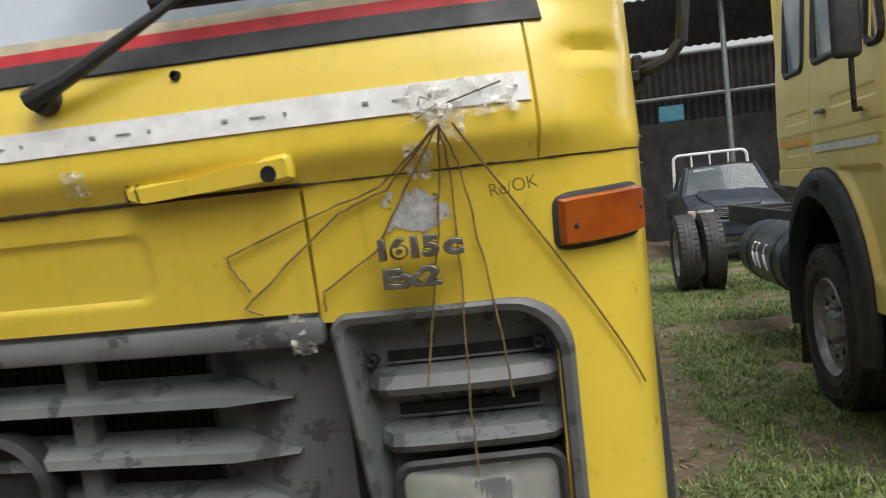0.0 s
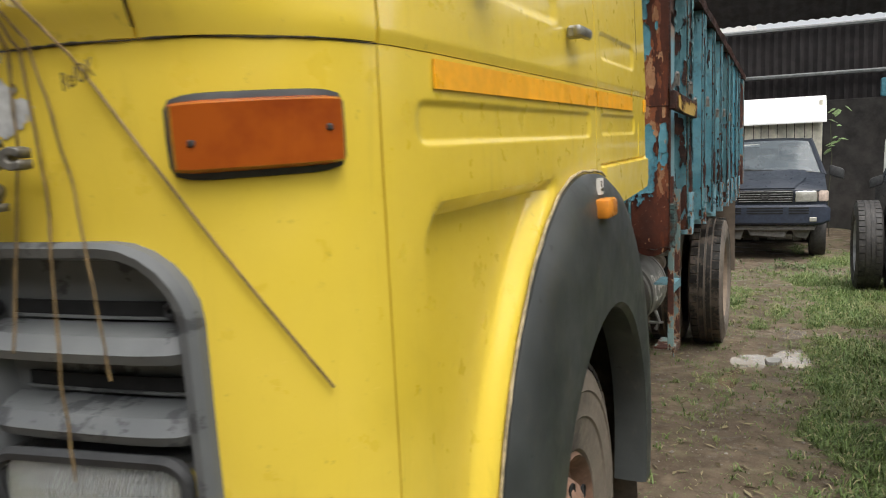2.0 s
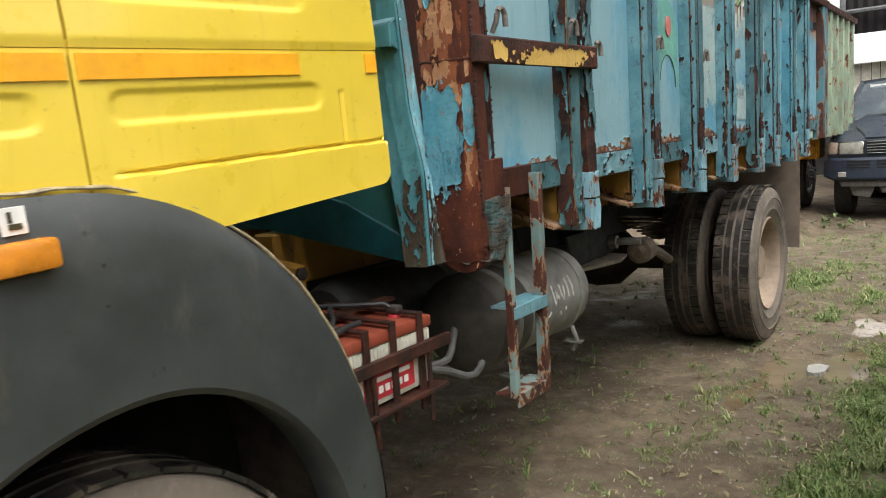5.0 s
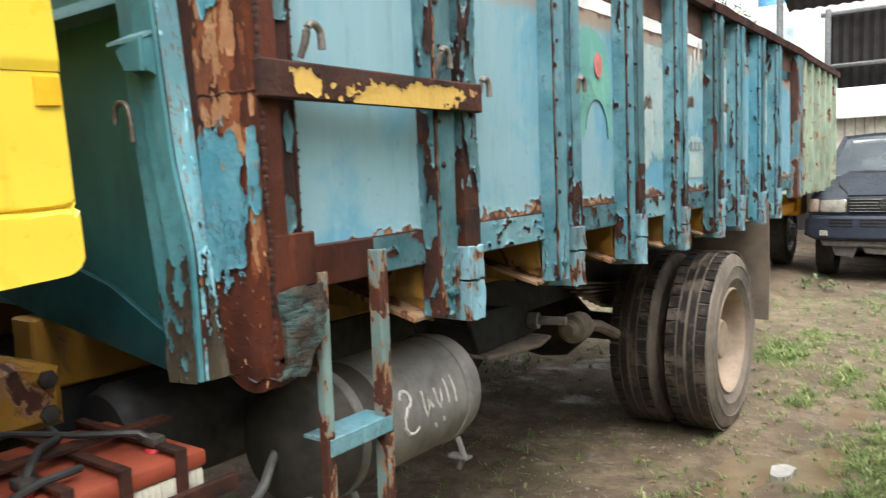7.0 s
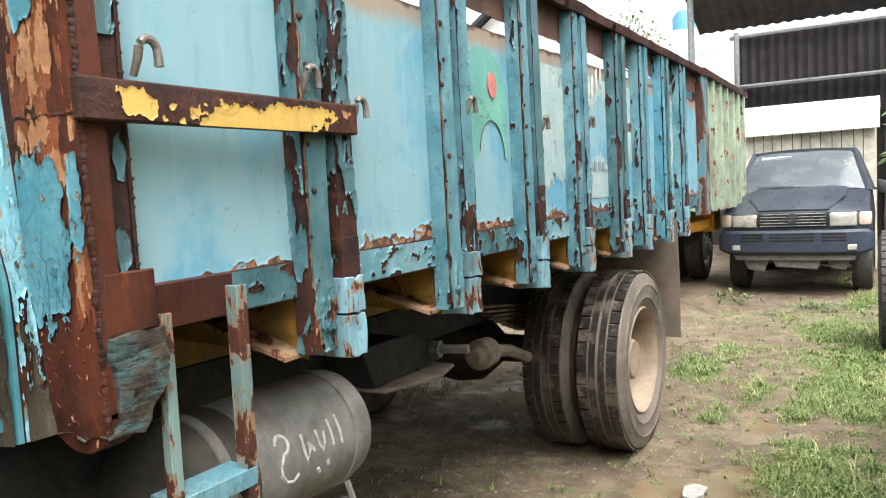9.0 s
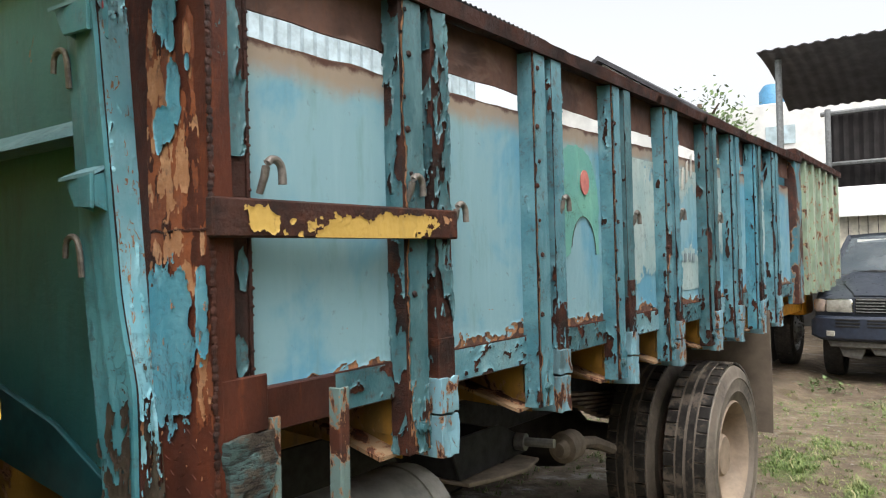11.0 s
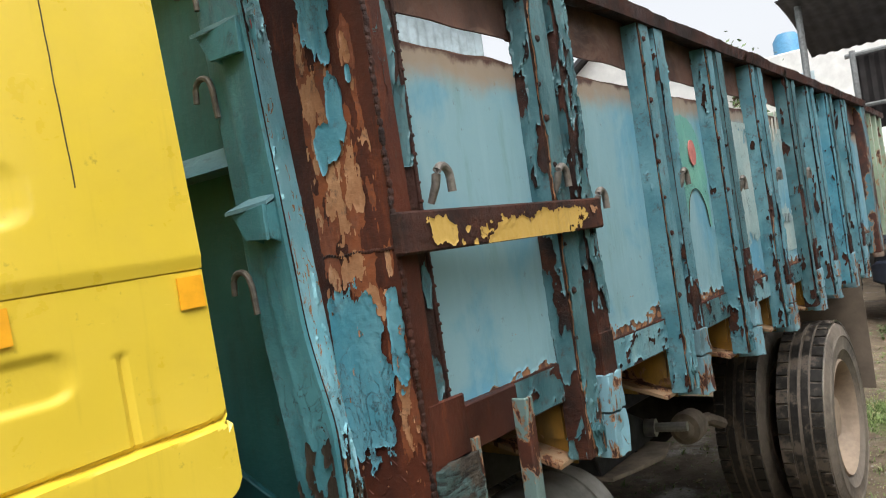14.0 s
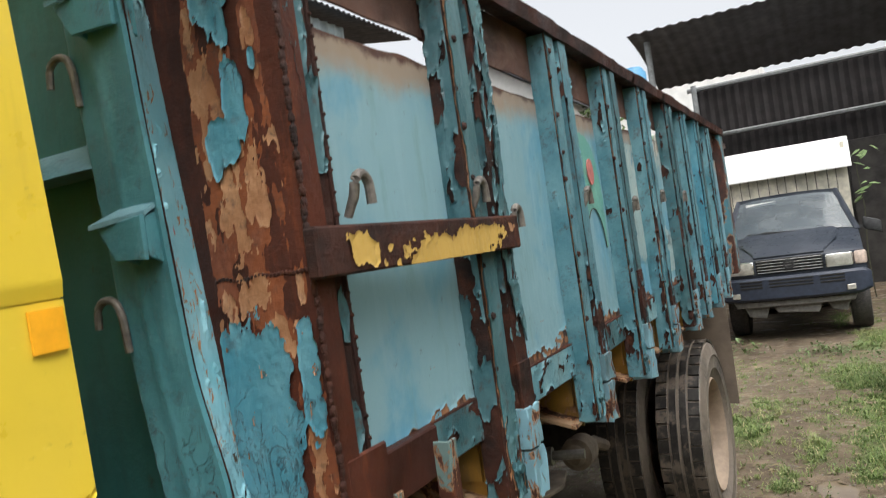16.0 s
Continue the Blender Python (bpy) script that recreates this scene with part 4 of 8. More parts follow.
            sheet(bm, lambda x, k: Vector((XC + sx * x, yb(x) + 0.050 + 0.027 * (1.447 - z), z - 0.0095 + k)), lin(xl - 0.004, xr + 0.004, 12), [-0.004, 0.0], thick=0.006, inward=(0, 1, 0))
            P("slot_lip", bm, GREY, parent=bz)
        for x, z in ((x0 + 0.055, 1.36), (x1 - 0.065, 1.365)):
            bm = B()
            lathe(bm, (XC + sx * x, yb(x) + 0.03, z), [(0.012, 0.02), (0.012, 0.0), (0.008, -0.004), (0.004, -0.002), (0.003, 0.006)], 12, 'y')
            P("screw", bm, DARK, parent=bz)
        # lamp: bowl, lens
        lx0, lx1, lz0, lz1 = 0.765, 1.035, 0.985, 1.172
        bm = B()
        loops = [(rr(lx0 - 0.012, lx1 + 0.012, lz0 - 0.012, lz1 + 0.012, 0.03, 0), 0.03), (rr(lx0 - 0.012, lx1 + 0.012, lz0 - 0.012, lz1 + 0.012, 0.03, 0), 0.0), (rr(lx0, lx1, lz0, lz1, 0.028, 0), 0.0), (rr(lx0 + 0.02, lx1 - 0.02, lz0 + 0.015, lz1 - 0.015, 0.026, 0), 0.022), (rr(lx0 + 0.055, lx1 - 0.055, lz0 + 0.035, lz1 - 0.035, 0.03, 0), 0.045), (rr(lx0 + 0.10, lx1 - 0.10, lz0 + 0.06, lz1 - 0.06, 0.02, 0), 0.058)]
        rings = [[bm.verts.new((XC + sx * x, 1.258 + (x - 0.9) * 0.17 + dy, z)) for x, z in pts] for pts, dy in loops]
        for a, b in zip(rings, rings[1:]):
            for k in range(len(a)):
                bm.faces.new((a[k], a[(k + 1) % len(a)], b[(k + 1) % len(a)], b[k]))
        bm.faces.new(rings[-1])
        bmesh.ops.recalc_face_normals(bm, faces=bm.faces)
        hl = P("headlamp", bm, CHROME, "rectangular headlamp with ribbed glass")
        bm = B()
        tube(bm, [(XC + sx * x, 1.252 + (x - 0.9) * 0.17, z) for x, z in rr(lx0 - 0.006, lx1 + 0.006, lz0 - 0.006, lz1 + 0.006, 0.03, 0)], 0.010, 6, True)
        P("lamp_rim", bm, BLACK, "black rubber rim", hl)
        bm = B()
        nx, nz = 42, 6

        def lens(u, v):
            x, z = lx0 + 0.004 + u * (lx1 - lx0 - 0.008), lz0 + 0.004 + v * (lz1 - lz0 - 0.008)
            bulge = 0.02 * (1 - (2 * u - 1) ** 4) * (1 - (2 * v - 1) ** 4)
            rib = 0.0026 * abs(math.sin(u * 30 * math.pi))
            return Vector((XC + sx * x, 1.254 + (x - 0.9) * 0.17 - bulge - rib, z))
        sheet(bm, lens, lin(0, 1, 180), lin(0, 1, nz))
        ret = bmesh.ops.extrude_face_region(bm, geom=list(bm.faces))
        bmesh.ops.translate(bm, vec=(0, 0.005, 0), verts=[v for v in ret["geom"] if isinstance(v, bmesh.types.BMVert)])
        bmesh.ops.recalc_face_normals(bm, faces=bm.faces)
        lo = P("lens", bm, LENS, parent=hl, angle=60)
        lo.visible_shadow = False
        # amber turn lamp, bent round the corner
        bm = B()
        s0, s1 = s_at_x(1.066), s_at_x(1.066) + 0.206
        zz0, zz1 = 1.526, 1.618

        def body_lamp(d0, d1, m0):
            us = [s0 + m0, s0 + m0 + 0.004] + lin(s0 + 0.012, s1 - 0.012, 14) + [s1 - m0 - 0.004, s1 - m0]
            vs = [zz0 + m0, zz0 + m0 + 0.004, zz0 + 0.01, (zz0 + zz1) / 2, zz1 - 0.01, zz1 - m0 - 0.004, zz1 - m0]

            def f(s, z):
                e = min(s - us[0], us[-1] - s, z - vs[0], vs[-1] - z)
                p, q = (s - (s0 + s1) / 2) / ((s1 - s0) / 2), (z - (zz0 + zz1) / 2) / ((zz1 - zz0) / 2)
                s, z = (s0 + s1) / 2 + (s1 - s0) / 2 * p * (1 - 0.05 * q ** 8), (zz0 + zz1) / 2 + (zz1 - zz0) / 2 * q * (1 - 0.09 * p ** 8)
                return skin(s, z + 0.02 * (s - s0), d0 if e < 0.001 else (d1 * 0.7 + d0 * 0.3 if e < 0.005 else d1))
            sheet(bm, f, us, vs)
        body_lamp(-0.01, 0.010, -0.006)
        if sx < 0:
            bm.transform(Matrix(((-1, 0, 0, 2 * XC), (0, 1, 0, 0), (0, 0, 1, 0), (0, 0, 0, 1))))
            bmesh.ops.recalc_face_normals(bm, faces=bm.faces)
        tl = P("turn_lamp", bm, BLACK, "black rubber seal of the turn lamp")
        bm = B()
        body_lamp(0.0, 0.02, 0.003)
        if sx < 0:
            bm.transform(Matrix(((-1, 0, 0, 2 * XC), (0, 1, 0, 0), (0, 0, 1, 0), (0, 0, 0, 1))))
            bmesh.ops.recalc_face_normals(bm, faces=bm.faces)
        P("lamp_glass", bm, AMBER, "amber ribbed plastic lens", tl)
        for ss, zz in ((s0 + 0.03, 1.565), (s1 - 0.028, 1.575)):
            bm = B()
            p = skin(ss, zz + 0.02 * (ss - s0), 0.018)
            if sx < 0:
                p.x = 2 * XC - p.x
            bmesh.ops.create_icosphere(bm, subdivisions=1, radius=0.006, matrix=Matrix.Translation(p))
            P("screw", bm, GRIME, parent=tl)
    # door handle
    for sx in (1,):
        X = XC + sx * 1.243
        bm = B()
        lathe(bm, (X - 0.004, 2.375, 1.79), [(0.045, 0), (0.04, -0.012), (0.02, -0.016)], 20, 'x')
        box(bm, X, X + 0.035, 2.33, 2.352, 1.775, 1.805, 0.006)
        box(bm, X + 0.02, X + 0.04, 2.31, 2.42, 1.778, 1.803, 0.008, 2)
        P("door_handle", bm, STEEL, "worn steel door handle")


def wheel(parent, c, r, w, sx, tyre, rim, sink=0.0, twin=False, n=44, dish=0.05, steer=0.0, rk=1.0):
    """A lorry wheel at c (middle of the tyre); sx: the side that it shows."""
    TURN_W = Matrix.Translation(c) @ Matrix.Rotation(radians(steer), 4, 'Z') @ Matrix.Translation(c).inverted()
    bm = B()
    h = w / 2
    prof = [(0.56 * r * rk, -h * 0.62), (0.62 * r * rk, -h * 0.86), (0.69 * r, -h * 0.94), (0.70 * r, -h * 0.985), (0.715 * r, -h * 0.965), (0.78 * r, -h), (0.83 * r, -h * 0.995), (0.84 * r, -h * 1.03), (0.855 * r, -h * 0.985), (0.9 * r, -h * 0.97), (0.965 * r, -h * 0.86), (r * 0.99, -h * 0.62), (r, -h * 0.3), (r, h * 0.3), (r * 0.99, h * 0.62), (0.965 * r, h * 0.86), (0.9 * r, h * 0.97), (0.855 * r, h * 0.985), (0.84 * r, h * 1.03), (0.83 * r, h * 0.995), (0.78 * r, h), (0.715 * r, h * 0.965), (0.70 * r, h * 0.985), (0.69 * r, h * 0.94), (0.62 * r * rk, h * 0.86), (0.56 * r * rk, h * 0.62)]
    lathe(bm, c, prof, 64, 'x', True)
    ty = part("tyre", bm, tyre, parent, "worn muddy lorry tyre", TURN_W)
    # tread blocks: shoulder lugs and ribs
    bm = B()
    for k in range(n):
        a = k * math.tau / n
        R = Matrix.Translation(c) @ Matrix.Rotation(a, 4, 'X')
        for side in (-1, 1):
            j = 0.5 * (side > 0)
            Rk = Matrix.Translation(c) @ Matrix.Rotation(a + j * math.tau / n, 4, 'X')
            prism_pts = [(-r * math.pi / n * 0.90, r * 0.985), (r * math.pi / n * 0.90, r * 0.985), (r * math.pi / n * 0.84, r * 1.007), (-r * math.pi / n * 0.84, r * 1.007)]
            v = prism(bm, prism_pts, side * h * 0.42, side * h * 0.84, 'x')
            bmesh.ops.transform(bm, matrix=Rk, verts=v)
    for d in (-0.2, 0.2):
        lathe(bm, c, [(r * 0.99, h * (d - 0.15)), (r * 1.010, h * (d - 0.13)), (r * 1.010, h * (d + 0.13)), (r * 0.99, h * (d + 0.15))], 64, 'x', True)
    part("tread", bm, TREAD if tyre is TYRE else tyre, ty, "", TURN_W)
    # rim
    bm = B()
    s = sx
    o = h * 0.7
    if twin:
        prof = [(0.6 * r, s * (o + 0.01)), (0.58 * r, s * (o + 0.022)), (0.545 * r, s * o), (0.52 * r, s * (o - 0.05)), (0.5 * r, s * (o - 0.12)), (0.46 * r, s * (o - 0.16)), (0.3 * r, s * (o - 0.165)), (0.26 * r, s * (o - 0.10)), (0.22 * r, s * (o - 0.04)), (0.2 * r, s * (o - 0.03)), (0.001, s * (o - 0.03))]
    else:
        prof = [(0.6 * r, s * (o + 0.01)), (0.58 * r, s * (o + 0.022)), (0.54 * r, s * o), (0.52 * r, s * (o - 0.03)), (0.46 * r, s * (o - 0.035)), (0.4 * r, s * (o + dish * 0.4)), (0.3 * r, s * (o + dish)), (0.22 * r, s * (o + dish)), (0.2 * r, s * (o + dish + 0.03)), (0.15 * r, s * (o + dish + 0.05)), (0.001, s * (o + dish + 0.05))]
    lathe(bm, c, [(q * rk, d) for q, d in prof], 48, 'x', open_start=True)
    rm = part("rim", bm, rim, parent, "dirt-covered steel rim", TURN_W)
    for k in range(8):
        a = k * math.tau / 8 + 0.2
        bm = B()
        q = (c[0] + s * (o + (dish - 0.004 if not twin else -0.165)), c[1] + 0.25 * r * rk * math.cos(a), c[2] + 0.25 * r * rk * math.sin(a))
        lathe(bm, q, [(0.022, 0.0), (0.022, s * 0.025), (0.013, s * 0.03), (0.013, s * 0.055), (0.0005, s * 0.055)], 6, 'x')
        part("wheel_nut", bm, rim, rm, "", TURN_W)
    for k in range(8):
        a = k * math.tau / 8
        if twin:
            continue
        bm = B()
        q = (c[0] + s * (o + dish * 0.55), c[1] + 0.375 * r * rk * math.cos(a), c[2] + 0.375 * r * rk * math.sin(a))
        lathe(bm, q, [(0.024, 0.0), (0.022, s * 0.006), (0.018, -s * 0.004), (0.0005, -s * 0.006)], 14, 'x')
        part("hand_hole", bm, HOLLOW_BLACK, rm, "", TURN_W)


# ---------------------------------------------------------------- the blue and yellow cargo lorry
TILT_CAB = Matrix.Translation((0, 3.37, 1.40)) @ Matrix.Rotation(radians(2.7), 4, 'X') @ Matrix.Translation((0, -3.37, -1.40))
lorry = thing("cargo_lorry", (XC, 5.0, 0.0), "old lorry, yellow cab, rusty flaking blue cargo bed, standing on mud", "lorry")
cab(lorry, TILT_CAB, 0.62)


def C(name, bm, mat, label="", parent=None, angle=35):
    return part(name, bm, mat, parent or lorry, label, TILT_CAB, angle)


# reflective tapes
def tape(name, s0, s1, z0, z1, mat, label, d=0.0015, n=30, holder=None, M=None):
    bm = B()
    sheet(bm, lambda s, z: skin(s, z, d), lin(s0, s1, n), [z0, z1])
    ret = bmesh.ops.extrude_face_region(bm, geom=list(bm.faces))
    for v in ret["geom"]:
        if isinstance(v, bmesh.types.BMVert):
            v.co += Vector((-0.003 if v.co.y > 1.5 else 0, 0.003 if v.co.y <= 1.5 else 0, 0))
    bmesh.ops.recalc_face_normals(bm, faces=bm.faces)
    return part(name, bm, mat, holder or lorry, label, M or TILT_CAB)


tp = tape("white_reflective_tape", -0.0, S_SEAM - 0.008, 1.777, 1.823, SILVERTAPE, "white reflective tape strip", 0.004)
for i in range(5):
    for w, h, dx in ((0.010, 0.005, 0.0), (0.026, 0.0016, 0.048), (0.005, 0.005, 0.105)):
        s = S_SEAM - 0.036 - 0.235 * i + dx
        if 0.02 < s and s + w < S_SEAM - 0.02:
            bm = B()
            a = skin(s, 1.80, 0.0065)
            box(bm, a.x, a.x + w, a.y - 0.0008, a.y + 0.002, 1.800 - h / 2, 1.800 + h / 2)
            C("tape_mark", bm, TAPE_INK, parent=tp)
tape("orange_reflective_tape", s_at_y(1.617), s_at_y(2.612), 1.632, 1.674, ORANGE, "orange reflective tape strip", 0.0045)
tape("orange_reflective_tape", s_at_y(2.63), s_at_y(3.11), 1.632, 1.674, ORANGE, "orange reflective tape strip", 0.0045)
tape("orange_reflective_tape", s_at_y(3.318), s_at_y(3.355), 1.632, 1.674, ORANGE, "orange reflective tape strip", 0.0045)
# long crack down the rear quarter
bm = B()
tube(bm, [skin(s_at_y(3.209 + 0.002 * noise.noise((z * 20, 1, 0))), z, 0.0003) for z in lin(1.80, 2.66, 60)], 0.0009, 5)
C("panel_crack", bm, SEAM, "thin dark crack in the yellow paint")
# bonnet handle
bm = B()
pts = [(-0.733, 1.683), (-0.737, 1.692), (-0.735, 1.703), (-0.722, 1.711), (-0.60, 1.714), (-0.535, 1.717), (-0.505, 1.724), (-0.48, 1.733), (-0.45, 1.736), (-0.440, 1.731), (-0.437, 1.716), (-0.438, 1.696), (-0.446, 1.691), (-0.6, 1.687), (-0.70, 1.681)]
prism(bm, pts, 1.165, 1.192, 'y', 0.007)
prism(bm, [(-0.50, 1.728), (-0.48, 1.733), (-0.446, 1.734), (-0.441, 1.726), (-0.442, 1.698), (-0.50, 1.694)], 1.19, 1.225, 'y', 0.003)
prism(bm, [(-0.733, 1.690), (-0.728, 1.722), (-0.682, 1.727), (-0.668, 1.714), (-0.672, 1.690)], 1.19, 1.225, 'y', 0.004)
hd = C("bonnet_handle", bm, YELLOW, "yellow moulded bonnet handle")
bm = B()
lathe(bm, (-0.476, 1.163, 1.706), [(0.0135, 0.02), (0.0135, 0.0), (0.011, -0.001), (0.010, 0.0006), (0.0005, 0.0006)], 18, 'y')
C("lock", bm, HOLLOW_BLACK, "dark lock hole", hd)
for x in (-0.712, -0.731):
    bm = B()
    tube(bm, [(x, 1.19, 1.716), (x, 1.168, 1.711), (x, 1.1638, 1.705), (x + 0.003, 1.1638, 1.690), (x + 0.004, 1.168, 1.681)], 0.0016, 6)
    C("wire_tie", bm, SEAM, "dark wire tie", hd)
# wipers
bm = B()
lathe(bm, (-0.865, 1.20, 1.872), [(0.025, 0.03), (0.025, -0.018), (0.020, -0.032), (0.0005, -0.036)], 18, 'y')
wp = C("wiper", bm, BLACK, "black windscreen wiper")
bm = B()
tube(bm, [(-0.88, 1.165, 1.873), (-0.805, 1.165, 1.90), (-0.635, 1.18, 1.985), (-0.545, 1.21, 2.045)], [0.019, 0.014, 0.0085, 0.006], 8)
C("wiper_arm", bm, BLACK, parent=wp)
bm = B()
tube(bm, [(-0.66, 1.212, 2.005), (-0.45, 1.222, 2.005), (-0.1, 1.25, 2.01)], [0.009, 0.012, 0.007], 6)
tube(bm, [(-0.66, 1.205, 2.01), (-0.45, 1.2, 2.02), (-0.25, 1.23, 2.016)], 0.006, 6)
C("wiper_blade", bm, BLACK, parent=wp)
bm = B()
a = skin(s_at_x(0.465), 1.88)
lathe(bm, (a.x, a.y - 0.006, 1.887), [(0.0085, 0.02), (0.0085, 0.0), (0.006, -0.001), (0.005, 0.01), (0.0005, 0.012)], 16, 'y')
C("washer_jet_hole", bm, HOLLOW_BLACK)
# model letters
FM = TILT_CAB @ Matrix.Translation((-0.324, 1.19, 1.548)) @ Matrix.Rotation(radians(90), 4, 'X')
TURNED = Matrix.Rotation(radians(4), 4, 'Y')
writing("1615", 0.062, 0.008, FM @ TURNED.copy() @ Matrix.Diagonal((0.86, 0.72, 1, 1)), "model_letters", LETTER, lorry, "raised dull metal letters", 0.028)
writing("c", 0.062, 0.008, FM @ TURNED @ Matrix.Translation((0.115, 0, 0)) @ Matrix.Diagonal((1.1, 0.75, 1, 1)), "model_letters", LETTER, lorry, "raised dull metal letters", 0.028)
writing("Ex2", 0.058, 0.008, FM @ TURNED @ Matrix.Translation((0.01, -0.047, 0.003)) @ Matrix.Diagonal((1.08, 0.72, 1, 1)), "model_letters", LETTER, lorry, "raised dull metal letters", 0.028)
writing("Re/OK", 0.03, 0.0006, TILT_CAB @ Matrix.Translation((-0.130, 1.2195, 1.629)) @ Matrix.Rotation(radians(90), 4, 'X') @ Matrix.Rotation(radians(-17), 4, 'Y') @ Matrix.Rotation(radians(7), 4, 'Z') @ Matrix.Diagonal((1.0, 1.0, 1, 1)), "chalked_note", FADED_INK, lorry, "handwritten black note on the yellow paint", -0.014)
def on_front(x, z, d=0.006):
    return skin(s_at_x(x - XC), z, d)


# bared white patch with ragged rim
bm = B()
skin_of(bm, lambda x, z: skin(s_fine(x - XC), z), (0, -1, 0), lin(-0.35, -0.17, 90), lin(1.565, 1.665, 60), lambda x, z: 0.75 - math.hypot((x + 0.258) / 0.066, (z - 1.617) / 0.044) + 0.5 * rag(x, z, 4, 30, 22, 8) - 0.5 * max(0.0, noise.noise((x * 60 - z * 40, z * 12, 5))), 0.0, 0.002)
bp = C("bared_patch", bm, BARE_WHITE, "bare whitish patch where a sticker was torn off")
tagged(bp, "bare whitish patch where a sticker was torn off", kind="stuff")
bm = B()
skin_of(bm, lambda x, z: skin(s_fine(x - XC), z), (0, -1, 0), lin(-0.35, -0.16, 110), lin(1.57, 1.68, 70), lambda x, z: 0.45 - math.hypot((x + 0.25) / 0.085, (z - 1.63) / 0.045) + 0.55 * rag(x, z, 9, 90, 90, 5) - 0.2, 0.0, 0.001)
tagged(C("glue_rest", bm, GLUE), "brown specks of old glue", kind="stuff")
# cords and crumpled tape
KN = Vector((-0.192, 1.168, 1.752))


ENDS = [[(-0.31, 1.665), (-0.44, 1.625), (-0.585, 1.575), (-0.592, 1.56), (-0.565, 1.512)],
        [(-0.30, 1.66), (-0.39, 1.63), (-0.455, 1.575), (-0.575, 1.482), (-0.545, 1.468)],
        [(-0.27, 1.655), (-0.335, 1.56), (-0.43, 1.498), (-0.432, 1.465)],
        [(-0.21, 1.68), (-0.225, 1.56), (-0.27, 1.32)],
        [(-0.195, 1.68), (-0.198, 1.52), (-0.2, 1.30), (-0.205, 1.155)],
        [(-0.18, 1.69), (-0.155, 1.54), (-0.135, 1.385), (-0.13, 1.29)],
        ]
for i, e in enumerate(ENDS):
    bm = B()
    pts = [KN]
    for j, (x, z) in enumerate(e):
        pts.append(on_front(x, z, 0.008 if z > 1.4 else 0.02))
    fine = [pts[j].lerp(pts[j + 1], k / 7) for j in range(len(pts) - 1) for k in range(7)] + [pts[-1]]
    fine = [p + Vector((0.003 * noise.noise((j * 0.43, i, 1)), -0.002 * abs(noise.noise((j * 0.6, i, 5))), 0.003 * noise.noise((j * 0.5, i, 3)))) for j, p in enumerate(fine)]
    tube(bm, fine, [0.0018 + 0.0008 * noise.noise((j * 0.7, i, 8)) for j in range(len(fine))], 6)
    C("cord", bm, CORD, "brown cord taped to the front")
bm = B()
sa, sb = s_at_x(-0.13 - XC), s_at_x(0.094 - XC)
tube(bm, [KN + Vector((0.02, 0.01, 0))] + [skin(sa + (sb - sa) * k / 12, 1.67 + (1.262 - 1.67) * k / 12, 0.008) for k in range(13)], 0.002, 6)
C("cord", bm, CORD, "brown cord hanging past the corner")
for pts in ([(-0.235, 1.765), (-0.20, 1.785), (-0.225, 1.80), (-0.23, 1.785)], [(-0.185, 1.785), (-0.15, 1.795), (-0.10, 1.81)]):
    bm = B()
    tube(bm, [skin(s_fine(x - XC), z, 0.012) for x, z in pts], 0.0015, 6)
    C("cord", bm, INK, "dark cord end caught under the tape")
for nm, cx, cz, rx, rz, seed in (("tape_scrap", -0.17, 1.79, 0.085, 0.03, 5), ("tape_scrap", -0.195, 1.755, 0.03, 0.03, 8), ("tape_scrap", -0.245, 1.70, 0.02, 0.03, 9), ("tape_scrap", -0.485, 1.43, 0.02, 0.035, 11), ("tape_scrap", -0.825, 1.725, 0.022, 0.02, 13)):
    bm = B()
    sheet(bm, lambda u, v: on_front(cx + u * rx + 0.3 * rx * noise.noise((u * 2, v * 2, seed)), cz + v * rz + 0.3 * rz * noise.noise((u * 2, v * 3, seed + 4)), 0.012 + 0.012 * noise.noise((u * 4, v * 4, seed))), lin(-1, 1, 9), lin(-1, 1, 7))
    ret = bmesh.ops.extrude_face_region(bm, geom=list(bm.faces))
    bmesh.ops.translate(bm, vec=(0, 0.004, 0), verts=[v for v in ret["geom"] if isinstance(v, bmesh.types.BMVert)])
    C(nm, bm, FOIL, "crumpled clear adhesive tape", angle=5)
# front wheels
for sx in (1, -1):
    wheel(lorry, (XC + sx * 1.06, 2.575, 0.385), 0.52, 0.26, sx, TYRE, RIM_RUST, dish=0.04, rk=0.84)
# mirror bracket and arm
bm = B()
box(bm, 0.135, 0.175, 1.765, 1.83, 1.825, 1.85, 0.004)
box(bm, 0.16, 0.182, 1.78, 1.815, 1.80, 1.885, 0.004)
ma = C("mirror_arm", bm, DARK, "black tubular mirror arm")
bm = B()
tube(bm, [(0.17, 1.795, 1.845), (0.195, 1.76, 1.85), (0.235, 1.755, 1.865), (0.265, 1.755, 1.90), (0.275, 1.76, 1.97), (0.28, 1.78, 2.5)], 0.014, 8)
C("arm_tube", bm, DARK, parent=ma)

# ---------------------------------------------------------------- cargo bed
TILT_BED = Matrix.Translation((0, 4.4, 1.3)) @ Matrix.Rotation(radians(0.7), 4, 'X') @ Matrix.Translation((0, -4.4, -1.3))
BX, PX, BED0, BED1 = 0.17, 0.118, 3.482, 8.99


def D(name, bm, mat, label="", parent=None, angle=35):
    ob = part(name, bm, mat, parent or lorry, label, TILT_BED, angle)
    if name in ("paint_skin", "primer_skin", "weld_seam"):
        tagged(ob, label or "peeling paint", kind="stuff")
    return ob


